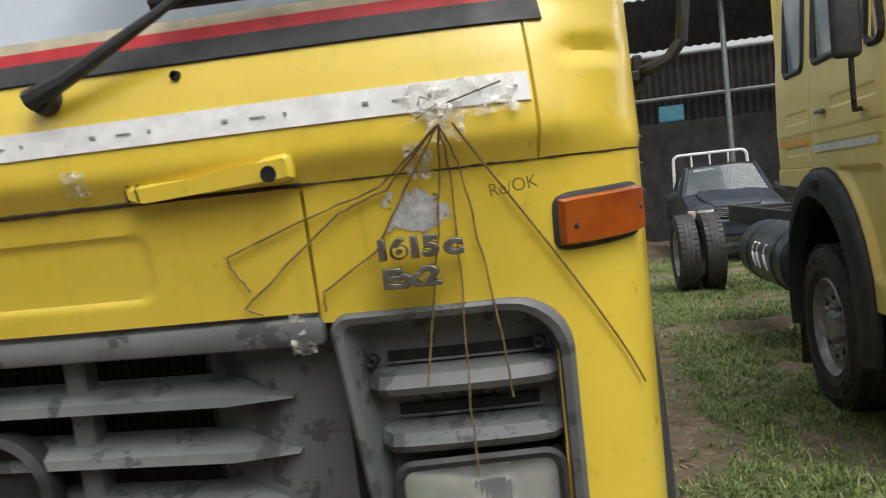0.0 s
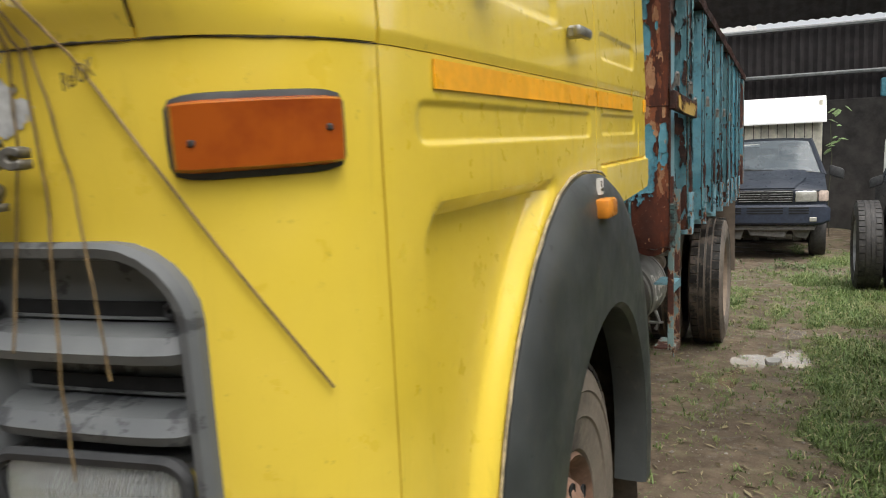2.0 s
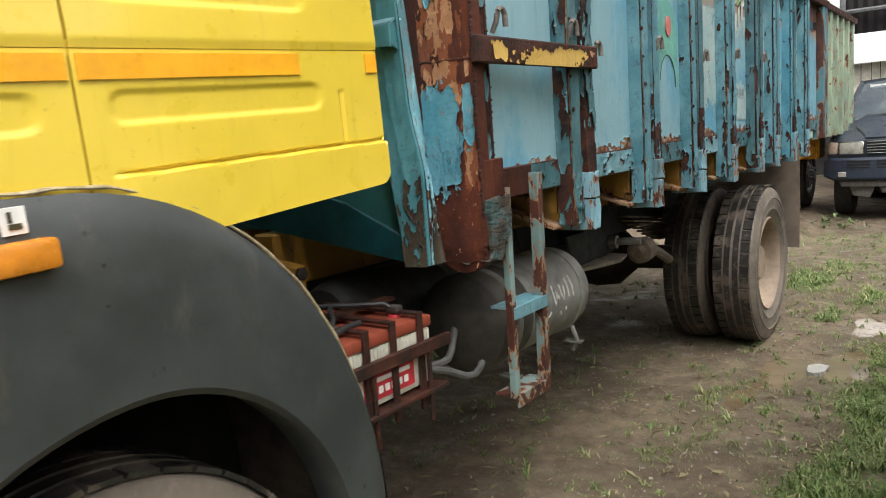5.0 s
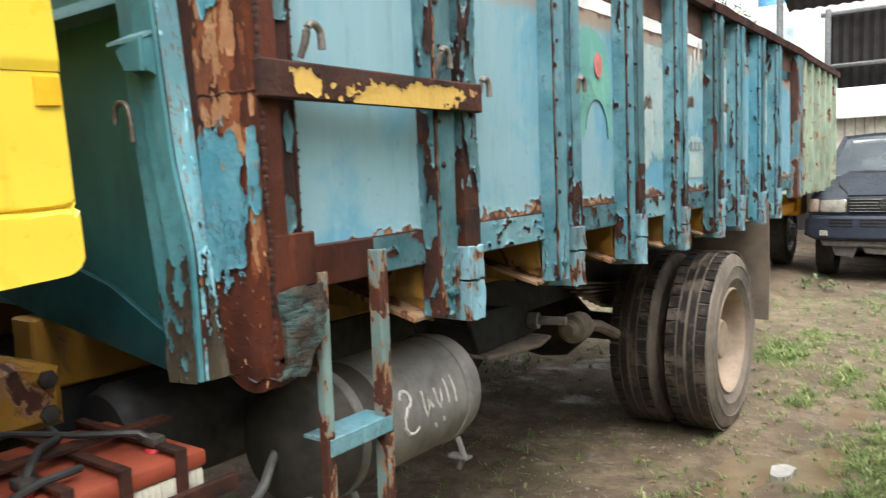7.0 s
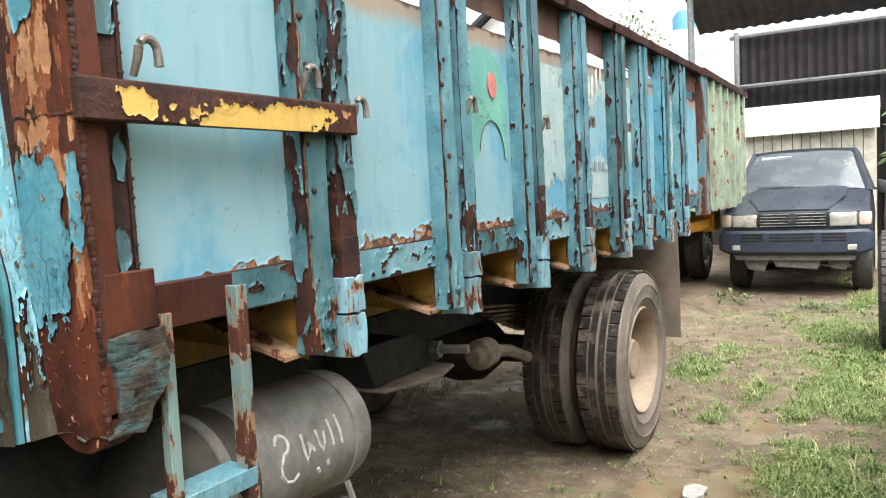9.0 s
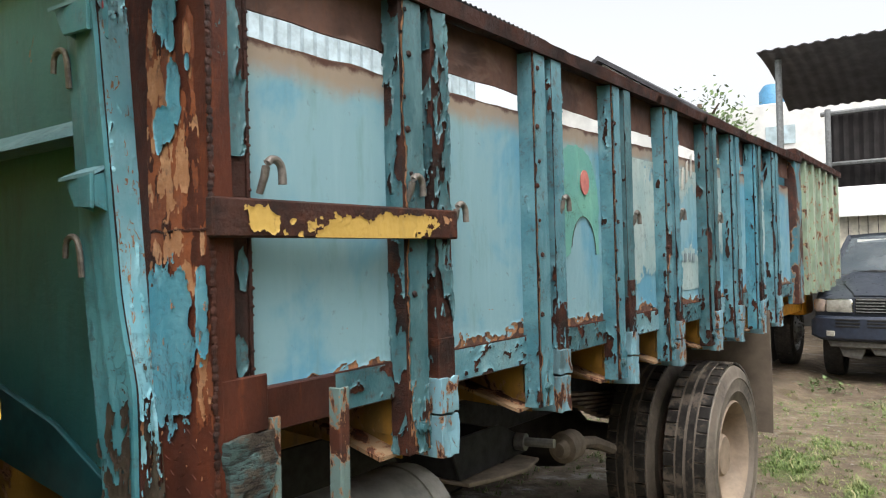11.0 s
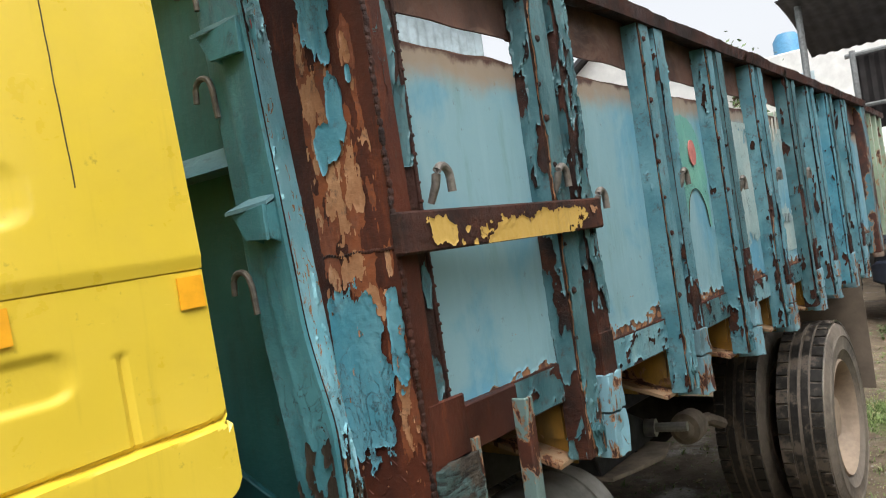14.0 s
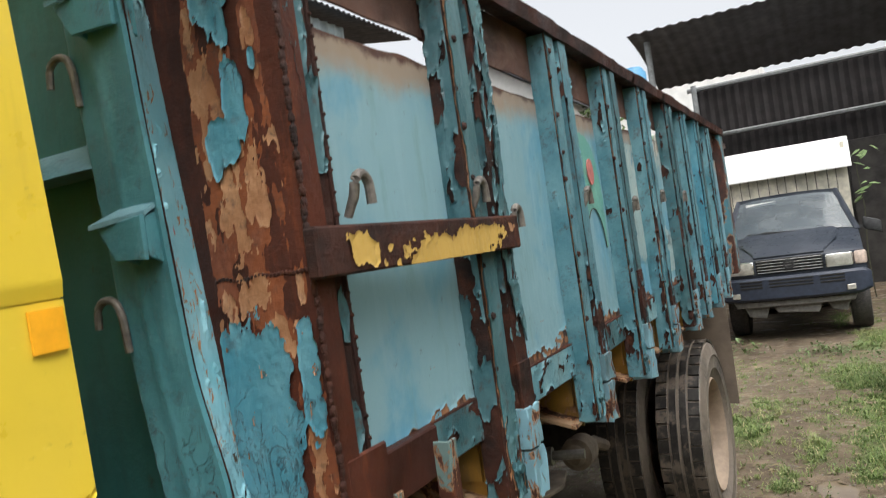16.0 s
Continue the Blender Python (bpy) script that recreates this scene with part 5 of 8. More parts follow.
POSTS = [(4.27, 0.19), (4.92, 0.188), (5.52, 0.18), (6.075, 0.175), (6.665, 0.175), (7.095, 0.175), (7.585, 0.175), (8.05, 0.175)]
EDGES = [3.838] + [v for y, w in POSTS for v in (y, y + w)] + [8.80]
# wall panels between the posts, dented sheets
for i in range(0, len(EDGES), 2):
    y0, y1 = EDGES[i] - 0.02, EDGES[i + 1] + 0.02
    bm = B()
    sheet(bm, lambda y, z: Vector((PX + 0.004 * noise.noise((y * 2.3, z * 2.1, 1)), y, z + (0.006 * noise.noise((y * 9, 3, 0)) if z > 2.05 else 0))), lin(y0, y1, 14), lin(1.34, 2.08, 16), thick=0.006, inward=(-1, 0, 0))
    pan = D("side_panel", bm, RUST_SHEET, "dented steel side panel in flaking pale blue paint")
    bm = B()
    low = 1.40 if i else 1.375
    skin_of(bm, lambda y, z: Vector((PX + 0.004 * noise.noise((y * 2.3, z * 2.1, 1)), y, z)), (1, 0, 0), lin(y0, y1, 64), lin(1.345, 1.47, 25) + lin(1.48, 2.075, 22),
            lambda y, z: min(0.6, 13 * (z - low) + 0.45 * rag(y, z, i + 2, 22, 30, 7) + 0.35 * noise.noise((y * 6, i, 3))), 0.004)
    D("paint_skin", bm, BLUE_PANEL, "pale blue paint with curled lower edge", pan)
    bm = B()
    sheet(bm, lambda y, z: Vector((PX + 0.008 + 0.004 * noise.noise((y * 4, z * 3, 5)), y, z)), lin(y0, y1, 10), [1.285, 1.33, 1.375], thick=0.02, inward=(-1, 0, 0))
    bm2 = B()
    skin_of(bm2, lambda y, z: Vector((PX + 0.004 * noise.noise((y * 2.3, z * 2.1, 1)), y, z)), (1, 0, 0), lin(y0, y1, 64), lin(1.345, 1.47, 25),
            lambda y, z: min(0.6 if z < 1.466 else 0.0, 13 * (z - low) + 0.45 * rag(y, z, i + 2, 22, 30, 7) + 0.35 * noise.noise((y * 6, i, 3))) + 0.18 + 0.5 * noise.noise((y * 50, z * 50, 7)), 0.001, 0.001)
    D("primer_skin", bm2, FL_PEACH, "peach primer along the torn paint", pan)
    br = D("bottom_rail", bm, RUST, "rusted lower side rail with blue flakes")
    bm = B()
    skin_of(bm, lambda y, z: Vector((PX + 0.008 + 0.004 * noise.noise((y * 4, z * 3, 5)), y, z)), (1, 0, 0), lin(y0, y1, 70), lin(1.288, 1.372, 14),
            lambda y, z: rag(y, z, i + 30, 18, 26, 6) + (0.3 if i else -0.1 + sm(y, 3.95, 4.1) * 0.7 - sm(y, 4.2, 4.3)), 0.005)
    D("paint_skin", bm, FL_PALE if i % 4 else FL_TEAL, "curled blue paint flakes", br)
    bm = B()
    sheet(bm, lambda y, z: Vector((PX + 0.006 * noise.noise((y * 3, z * 4, 9)), y, z + (0.008 * noise.noise((y * 7, 1, 0)) if z < 2.15 else 0))), lin(y0, y1, 12), lin(2.135, 2.275, 4), thick=0.006, inward=(-1, 0, 0))
    D("top_sheet", bm, RUST_SHEET, "rust-brown upper steel sheet")
# between the irons of a post the same sheets go on
for y, w in POSTS:
    bm = B()
    box(bm, PX - 0.012, PX - 0.006, y, y + w, 1.30, 2.08)
    box(bm, PX - 0.012, PX - 0.006, y, y + w, 2.135, 2.28)
    D("side_panel", bm, RUST_DARK)
# top rail with a worn, uneven edge
bm = B()
n = 120


def rail(u, k):
    y = BED0 - 0.02 + u * (BED1 - BED0 + 0.02)
    w = 0.006 * noise.noise((y * 3, k, 0)) + 0.003 * noise.noise((y * 14, k, 4))
    q = [(BX + 0.012, 2.262), (BX + 0.018, 2.305), (BX - 0.02, 2.318), (PX - 0.03, 2.318), (PX - 0.03, 2.285), (BX - 0.01, 2.262), (BX + 0.012, 2.262)][k]
    return Vector((q[0] + w * (k < 2 or k == 6), y, q[1] + w * (k in (1, 2, 3))))


sheet(bm, rail, lin(0, 1, n), [0, 1, 2, 3, 4, 5, 6])
bmesh.ops.remove_doubles(bm, verts=bm.verts, dist=0.0001)
D("top_rail", bm, RUST_DARK, "dark rusted top rail")
# posts: two angle irons, bolts, foot
KNEE = peel("tan_rusty_knee", (0.26, 0.17, 0.10), 0.5, 0.3, fine=12)


def edge(u, a, b):
    return math.exp(-(min(u - a, b - u) / 0.006) ** 2)


for k, (y, w) in enumerate(POSTS):
    mt = RUST_DARK
    bm = B()
    a = 0.44 * w
    prism(bm, [(PX, y), (BX, y), (BX, y + a), (BX - 0.008, y + a), (BX - 0.008, y + 0.008), (PX, y + 0.008)], 1.15, 2.262, 'z')
    for v in bm.verts:
        v.co.x += 0.003 * noise.noise((v.co.y * 3, v.co.z * 4, k))
    post = D("post", bm, RUST_DARK, "double angle-iron side post, rust with peeling teal paint")
    paint_k = (FL_TEAL, FL_POST, FL_POST, FL_POST, FL_TEAL, FL_POST, FL_BLUE, FL_POST)[k]
    nz = 190 if k < 3 else (110 if k < 5 else 70)
    nu = 18 if k < 3 else 10
    lean = (0.88, 1.02, 0.95, 0.92, 0.8, 0.85, 0.9, 0.8)[k]
    rim_w = (0.016, 0.011, 0.012, 0.013, 0.014, 0.012, 0.012, 0.012)[k]

    def front_iron(u, z):
        q = 0.8 * rag(u, z, k + 3, 34, 10, 9) + lean - 1.25 * math.exp(-max(0.0, u - y) / rim_w) - 0.35 * edge(u, y, y + a)
        return min(q + 0.3 * noise.noise((z * 3.1, k, 4)) - 0.5 * sm(z, 1.42, 1.28) - (1.7 * math.exp(-((z - 1.66) / 0.07) ** 2) if k in (3, 4, 7) else 0.0), 0.6)
    bm = B()
    skin_of(bm, lambda u, z: Vector((BX + 0.001 + 0.003 * noise.noise((u * 3, z * 4, k)), u, z)), (1, 0, 0), lin(y - 0.001, y + a, nu), lin(1.15, 2.26, nz), front_iron, 0.009)
    skin_of(bm, lambda u, z: Vector((u, y, z)), (0, -1, 0), lin(PX, BX + 0.001, nu // 2 + 2), lin(1.15, 2.26, nz),
            lambda u, z: rag(u, z, k + 13, 26, 9, 9) + lean - (0.75 if k == 0 else 0.3) - 0.35 * sm(z, 1.45, 1.3), 0.008)
    D("paint_skin", bm, paint_k, "peeling teal-blue paint flakes", post)
    if k < 4:
        bm = B()
        skin_of(bm, lambda u, z: Vector((BX + 0.001 + 0.003 * noise.noise((u * 3, z * 4, k)), u, z)), (1, 0, 0), lin(y - 0.001, y + a, nu), lin(1.15, 2.26, nz),
                lambda u, z: front_iron(u, z) + 0.12 + 0.45 * noise.noise((u * 80, z * 40, 7)) - 0.12, 0.0, 0.0007)
        D("primer_skin", bm, FL_PEACH, "pale primer showing round the flakes", post)
    bb = 0.64 * w
    bm = B()
    skin_of(bm, lambda u, z: Vector((BX + 0.005, u, z)), (1, 0, 0), lin(y + bb - 0.001, y + w, max(9, nu - 2)), lin(1.30, 2.26, nz),
            lambda u, z: 0.85 * rag(u, z, k + 23, 32, 10, 9) + (0.95 if k else 0.22) - 0.5 * edge(u, y + bb, y + w) + 0.4 * noise.noise((z * 2.3, k, 9)) - 1.3 * sm(-z, -1.54, -1.40), 0.009)
    skin_of(bm, lambda u, z: Vector((u, y + bb, z)), (0, -1, 0), lin(PX, BX + 0.004, nu // 2 + 2), lin(1.30, 2.26, nz),
            lambda u, z: rag(u, z, k + 33, 28, 9, 9) + (0.65 if k else 0.0) - 0.9 * sm(-z, -1.52, -1.38), 0.008)
    D("paint_skin", bm, FL_TEAL if k % 2 == 0 else paint_k, "peeling teal paint flakes", post)
    bm = B()
    b = 0.64 * w
    prism(bm, [(PX, y + b), (BX + 0.004, y + b), (BX + 0.004, y + w), (BX - 0.004, y + w), (BX - 0.004, y + b + 0.008), (PX, y + b + 0.008)], 1.30, 2.262, 'z')
    D("angle_iron", bm, RUST_DARK, parent=post)
    # rusty lower lap of the second iron
    bm = B()
    box(bm, BX - 0.002, BX + 0.008, y + b - 0.002, y + w, 1.30, 1.30 + 0.12 + 0.05 * (k % 3), 0.002)
    D("doubler_plate", bm, RUST_DARK, parent=post)
    # wooden cross-beam end, cracked
    bm = B()
    ya, yb2 = y + b - 0.005, y + w + 0.005
    zc = 1.225 + 0.01 * (k % 2)
    box(bm, 0.04, BX + 0.014, ya, yb2, zc + 0.003, 1.318, 0.002)
    box(bm, 0.04, BX + 0.012, ya + 0.003, yb2 - 0.002, 1.115, zc - 0.003, 0.002)
    bmesh.ops.subdivide_edges(bm, edges=bm.edges, cuts=4, use_grid_fill=True)
    for v in bm.verts:
        v.co += Vector((0.007 * noise.noise((v.co.y * 90, v.co.z * 22, k)) - 0.006 * (noise.noise((v.co.y * 160, v.co.z * 9, k + 2)) > 0.25), 0.003 * noise.noise((v.co.x * 50, v.co.z * 30, k + 5)), 0.008 * noise.noise((v.co.y * 45, v.co.x * 8, k + 9))))
    D("beam_end", bm, WOOD_BLUE, "cracked light blue wooden beam end", post, angle=18)
    for j in range(9):
        z = 1.43 + 0.098 * j + 0.01 * ((j * 7 + k) % 3)
        bm = B()
        bmesh.ops.create_icosphere(bm, subdivisions=1, radius=0.007 + 0.003 * ((j + k) % 2), matrix=Matrix.Translation((BX + 0.002, y + 0.012 + 0.01 * ((j * 5 + k) % 3), z)))
        D("rivet", bm, mt, parent=post)
    bm = B()
    lathe(bm, (BX, y + a * 0.55, 1.21), [(0.017, 0.0), (0.017, 0.008), (0.01, 0.01), (0.01, 0.016), (0.0005, 0.016)], 6, 'x')
    D("bolt", bm, FL_TEAL, parent=post)
    # steel cross-bearer with a sloping knee
    bm = B()
    box(bm, -2.3, 0.1, y + 0.02, y + 0.028, 1.19, 1.285)
    box(bm, -2.3, 0.1, y + 0.02, y + 0.09, 1.279, 1.285)
    b3 = B()
    prism(b3, [(0.12, 1.14), (0.12, 1.15), (-0.30, 1.268), (-0.33, 1.262)], y - 0.05, y + 0.03, 'y')
    D("knee_flange", b3, KNEE, "rusty sloping knee flange", post)
    prism(bm, [(0.12, 1.13), (0.12, 1.28), (-0.62, 1.28), (-0.62, 1.17)], y + 0.03, y + 0.036, 'y')
    D("cross_bearer", bm, YELLOW_FRAME, "steel cross-bearer with sloping knee", post)
# hooks
for hx, hy, hz in ((BX, 3.835, 1.79), (BX, 4.29, 1.79), (BX, 4.475, 1.73), (BX, 5.085, 1.78), (BX, 5.70, 1.75), (BX, 6.25, 1.78), (BX, 6.83, 1.78)):
    bm = B()
    tube(bm, [(hx - 0.006, hy, hz - 0.03), (hx + 0.010, hy, hz)] + [(hx + 0.014, hy + 0.021 - 0.021 * math.cos(radians(a)), hz + 0.012 + 0.024 * math.sin(radians(a))) for a in range(20, 181, 20)] + [(hx + 0.014, hy + 0.043, hz - 0.012)], [0.007, 0.0082] + [0.0085] * 9 + [0.0088], 10)
    D("rope_hook", bm, HOOK, "bent steel rope hook")
# painted band: rust bar with yellow flakes
bm = B()
box(bm, BX + 0.004, BX + 0.028, 3.70, 4.46, 1.672, 1.746, 0.004)
bar = D("guard_bar", bm, RUST_DARK, "rusted flat bar with flaking yellow paint")
bm = B()
skin_of(bm, lambda y, z: Vector((BX + 0.0282, y, z)), (1, 0, 0), lin(3.73, 4.44, 210), lin(1.673, 1.743, 26),
        lambda y, z: max(0.75 - math.hypot((y - 3.812 + 0.5 * (z - 1.71)) / 0.052, (z - 1.708) / 0.033), 0.5 - math.hypot((y - 3.888) / 0.024, (z - 1.706) / 0.018), 0.9 - (abs((y - 4.145) / 0.225) ** 4 + abs((z - 1.690 - 0.04 * (y - 4.1)) / 0.036) ** 4) ** 0.25) + 0.30 * rag(y, z, 6, 24, 30) + 0.15 * rag(y, z, 15, 75, 60), 0.003)
D("paint_skin", bm, YFLAKE, "yellow paint remnant", bar)
bm = B()
skin_of(bm, lambda y, z: Vector((BX + 0.0282, y, z)), (1, 0, 0), lin(4.37, 4.45, 24), lin(1.69, 1.735, 14),
        lambda y, z: 0.6 - math.hypot((y - 4.41) / 0.03, (z - 1.715) / 0.02) + 0.9 * rag(y, z, 8, 40, 40), 0.002)
D("paint_skin", bm, FL_PEACH, "peach primer remnant", bar)
# corner column: bare rust with what is left of primer and blue paint
BLUES = ((0.052, 1.475, 0.070, 0.150), (0.150, 1.535, 0.018, 0.085), (0.064, 2.17, 0.034, 0.12), (0.078, 2.055, 0.014, 0.030), (0.084, 1.945, 0.019, 0.06), (0.058, 1.89, 0.03, 0.034),
         (0.042, 1.868, 0.010, 0.034), (0.066, 1.362, 0.05, 0.02), (0.126, 2.0, 0.006, 0.016), (0.04, 2.36, 0.03, 0.07))
PEACHES = ((0.066, 1.655, 0.055, 0.038), (0.066, 1.80, 0.072, 0.085), (0.026, 1.885, 0.018, 0.10), (0.043, 1.98, 0.036, 0.056), (0.058, 1.90, 0.046, 0.066), (0.126, 2.035, 0.013, 0.04), (0.129, 1.98, 0.010, 0.034),
           (0.148, 1.45, 0.02, 0.08), (0.11, 1.605, 0.03, 0.034), (0.018, 2.07, 0.010, 0.056), (0.008, 1.58, 0.012, 0.05), (0.152, 1.67, 0.008, 0.034))


def left(spots, y, z):
    return max(1.0 - ((abs(y - a) / c) ** 3 + (abs(z - b) / d) ** 3) ** (1 / 3) for a, b, c, d in spots)


def strip_back(z):
    return -0.036 - 0.094 * (z - 1.82), 3.703


def column_face(x, z):
    x = 0.173 - (0.173 - x) * (0.173 - strip_back(z)[0]) / 0.193 if x < 0.0 else x
    return Vector((max(x, strip_back(z)[0]), 3.702 + 0.06 * x + 0.004 * noise.noise((x * 8, z * 3, 2)) + 0.10 * max(0.0, 1.16 - z), z))


bm = B()
sheet(bm, column_face, lin(-0.10, 0.173, 18), lin(1.09, 2.40, 60), thick=0.05, inward=(0, 1, 0))
for v in bm.verts:
    if v.co.z < 1.14:
        v.co.z += 6.0 * (v.co.x - 0.10) ** 2
col = D("corner_column", bm, RUST_RED, "rust-brown steel corner column with paint remnants")
bm = B()
skin_of(bm, column_face, (0, -1, 0), lin(0.0, 0.170, 64), lin(1.2, 2.39, 300), lambda y, z: left(PEACHES, y, z) * 0.9 + 0.85 * rag(y, z, 2, 38, 13, 8) - 0.27 + 0.5 * min(0.0, noise.noise((y * 70, z * 22, 6)) + 0.15), 0.0015, 0.001)
D("primer_skin", bm, FL_PEACH, "worn peach primer", col)
bm = B()
skin_of(bm, column_face, (0, -1, 0), lin(0.0, 0.170, 50), lin(1.2, 2.39, 220), lambda y, z: left(PEACHES, y, z) * 0.6 + 0.6 * rag(y, z, 7, 30, 9, 7) + 0.02 + 0.35 * (1 - sm(z, 1.3, 1.62)) * sm(y, 0.11, 0.15), 0.0, 0.0005)
D("primer_skin", bm, FL_ORANGE, "orange bloom of rust round the primer", col)
bm = B()
skin_of(bm, column_face, (0, -1, 0), lin(0.0, 0.170, 64), lin(1.2, 2.39, 300), lambda y, z: left(BLUES, y, z) * 1.5 + 0.4 * rag(y, z, 9, 40, 24, 8), 0.005, 0.0035)
D("paint_skin", bm, FL_BLUE, "peeling blue paint", col)
bm = B()
skin_of(bm, column_face, (0, -1, 0), lin(0.0, 0.170, 50), lin(1.1, 1.62, 130), lambda y, z: rag(y, z, 17, 60, 30, 6) - 0.72, 0.006, 0.002)
D("paint_skin", bm, FL_PEACH, "small pale scales", col)
bm = B()
for v in np.linspace(1.12, 2.38, 170):
    bmesh.ops.create_icosphere(bm, subdivisions=1, radius=0.0040 + 0.0018 * (int(v * 977) % 3), matrix=Matrix.Translation((BX + 0.003, 3.716 + 0.005 * noise.noise((v * 31, 0, 0)), v + 0.004 * noise.noise((v * 57, 3, 0)))) @ Matrix.Diagonal((0.6, 1.1, 1.3, 1)))
D("weld_seam", bm, RUST_DARK, "lumpy weld bead", col)
bm = B()
for v in np.linspace(0.005, 0.17, 26):
    bmesh.ops.create_icosphere(bm, subdivisions=1, radius=0.0045, matrix=Matrix.Translation((v, 3.703 + 0.06 * v, 1.688 + 0.006 * noise.noise((v * 30, 1, 0)))))
D("weld_seam", bm, RUST_DARK, "", col)
bm = B()
for i in range(8):
    for j in range(5):
        x, z = 0.020 + 0.032 * j + 0.016 * (i % 2), 1.12 + 0.028 * i
        if x < 0.165 and noise.noise((x * 30, z * 30, 6)) > -0.25:
            p = column_face(x, z)
            bmesh.ops.create_icosphere(bm, subdivisions=1, radius=0.0085, matrix=Matrix.Translation(p) @ Matrix.Rotation(radians(38 if (i + j) % 2 else -38), 4, 'Y') @ Matrix.Diagonal((1.0, 0.2, 0.2, 1)))
tagged(D("tread_lugs", bm, RUST_RED, "raised lugs of rusty tread plate", col), kind="stuff")
# first post: deep rusty channel beside the column
bm = B()
box(bm, BX - 0.035, BX - 0.016, 3.756, 3.812, 1.12, 2.40, 0.003)
box(bm, BX - 0.035, BX - 0.001, 3.718, 3.757, 1.12, 2.40, 0.003)
box(bm, PX - 0.01, BX - 0.012, 3.812, 3.820, 1.22, 2.262, 0.002)
box(bm, BX - 0.05, BX, 3.728, 3.834, 1.306, 1.40, 0.004)
# rust, darkened further to carry the shade of the deep channel
ch = D("channel_post", bm, rusty("rust_with_channel_shade", 0.1, 0.1, 0.55), "rusted channel post with traces of teal paint")
bm = B()
skin_of(bm, lambda y, z: Vector((BX - 0.016 + 0.014 * sm(-y, -3.764, -3.752), y, z)), (1, 0, 0), lin(3.722, 3.812, 36), lin(1.38, 2.26, 170),
        lambda y, z: max(1.0 - abs(y - 3.772 + 0.06 * (2.0 - z)) / 0.034 if z > 1.83 else -1, 0.75 - math.hypot((y - 3.795) / 0.016, (z - 1.60) / 0.07), 0.75 - math.hypot((y - 3.79) / 0.016, (z - 1.45) / 0.05)) * 0.9 - 0.1 + 0.8 * rag(y, z, 6, 18, 8), 0.008)
D("paint_skin", bm, FL_TEAL, "peeling teal paint", ch)
bm = B()
for v in np.linspace(1.16, 2.25, 64):
    bmesh.ops.create_icosphere(bm, subdivisions=1, radius=0.0018 + 0.0013 * (int(v * 771) % 3), matrix=Matrix.Translation((BX - 0.012, 3.817 + 0.004 * noise.noise((v * 41, 0, 0)), v)))
D("weld_seam", bm, RUST_DARK, "lumpy weld bead", ch)
bm = B()
box(bm, BX - 0.004, BX + 0.004, 3.73, 3.838, 1.300, 1.41, 0.003)
box(bm, PX + 0.002, PX + 0.022, 3.838, 4.06, 1.285, 1.375, 0.003)
D("gusset_plate", bm, RUST_RED, "rust-red gusset plate", ch)
# rotten wooden beam end
bm = B()
box(bm, 0.03, BX + 0.018, 3.733, 3.838, 1.125, 1.302)
bmesh.ops.subdivide_edges(bm, edges=bm.edges, cuts=15, use_grid_fill=True)
for v in bm.verts:
    split = noise.noise((v.co.x * 9, v.co.y * 9, v.co.z * 90))
    v.co += Vector((0.006 * noise.noise(v.co * 30) - 0.008 * max(0.0, split), 0.012 * noise.noise(v.co * 26 + Vector((3, 1, 2))) + 0.007 * noise.noise(v.co * 75), 0.012 * noise.noise(v.co * 22) + 0.004 * noise.noise(v.co * 80)))
    if v.co.z < 1.20 and v.co.y > 3.76:
        v.co.y -= 0.75 * (1.20 - v.co.z)
D("beam_end", bm, ROTTEN, "rotten splintered wooden beam end")
# front corner angle and its brackets
AY = 3.633


def strip_front(z):
    return -0.002 + 0.10 * sm(-z, -1.60, -1.35) * 0.28, 3.627 - 0.07 * (z - 1.8) * (z > 1.4) + 0.028 * (z <= 1.4)


def strip_face(u, z):
    (a, b), (c, d) = strip_front(z), strip_back(z)
    return Vector((a + (c - a) * u + 0.002 * noise.noise((u, z * 5, 1)), b + (d - b) * u, z))


bm = B()
sheet(bm, strip_face, lin(0, 1, 5), lin(1.12, 2.40, 44), thick=0.01, inward=(-1, 0, 0))
ca = D("corner_angle", bm, RUST, "front corner angle in cracked pale blue paint")
OUT = (0.88, 0.47, 0)
bm = B()
skin_of(bm, strip_face, OUT, lin(-0.01, 1, 24), lin(1.12, 2.40, 300), lambda u, z: rag(u * 0.09, z, 12, 34, 14, 8) + 0.75 - 0.75 * sm(-z, -1.40, -1.37) - 0.7 * sm(z, 2.02, 2.14), 0.008)
D("paint_skin", bm, FL_STRIP, "cracked pale blue paint", ca)
bm = B()
skin_of(bm, strip_face, OUT, lin(0, 1, 20), lin(1.12, 2.40, 240), lambda u, z: rag(u * 0.09, z, 15, 40, 20, 8) + 0.1 - 0.5 * sm(abs(z - 1.66), 0.0, 0.08), 0.002, 0.001)
D("primer_skin", bm, FL_PEACH, "worn peach primer", ca)
bm = B()
skin_of(bm, strip_face, OUT, lin(-0.01, 0.22, 7), lin(1.70, 2.2, 150), lambda u, z: rag(u * 0.09, z, 41, 30, 8, 4) - 0.50, 0.001, 0.006)
D("paint_skin", bm, plain("red_undercoat", (0.36, 0.06, 0.06), 0.5), "bits of red undercoat", ca)


def web_left(z):
    return -0.116 - 0.085 * (z - 1.65) if z > 1.65 else -0.116 + 0.138 * (1.65 - z)


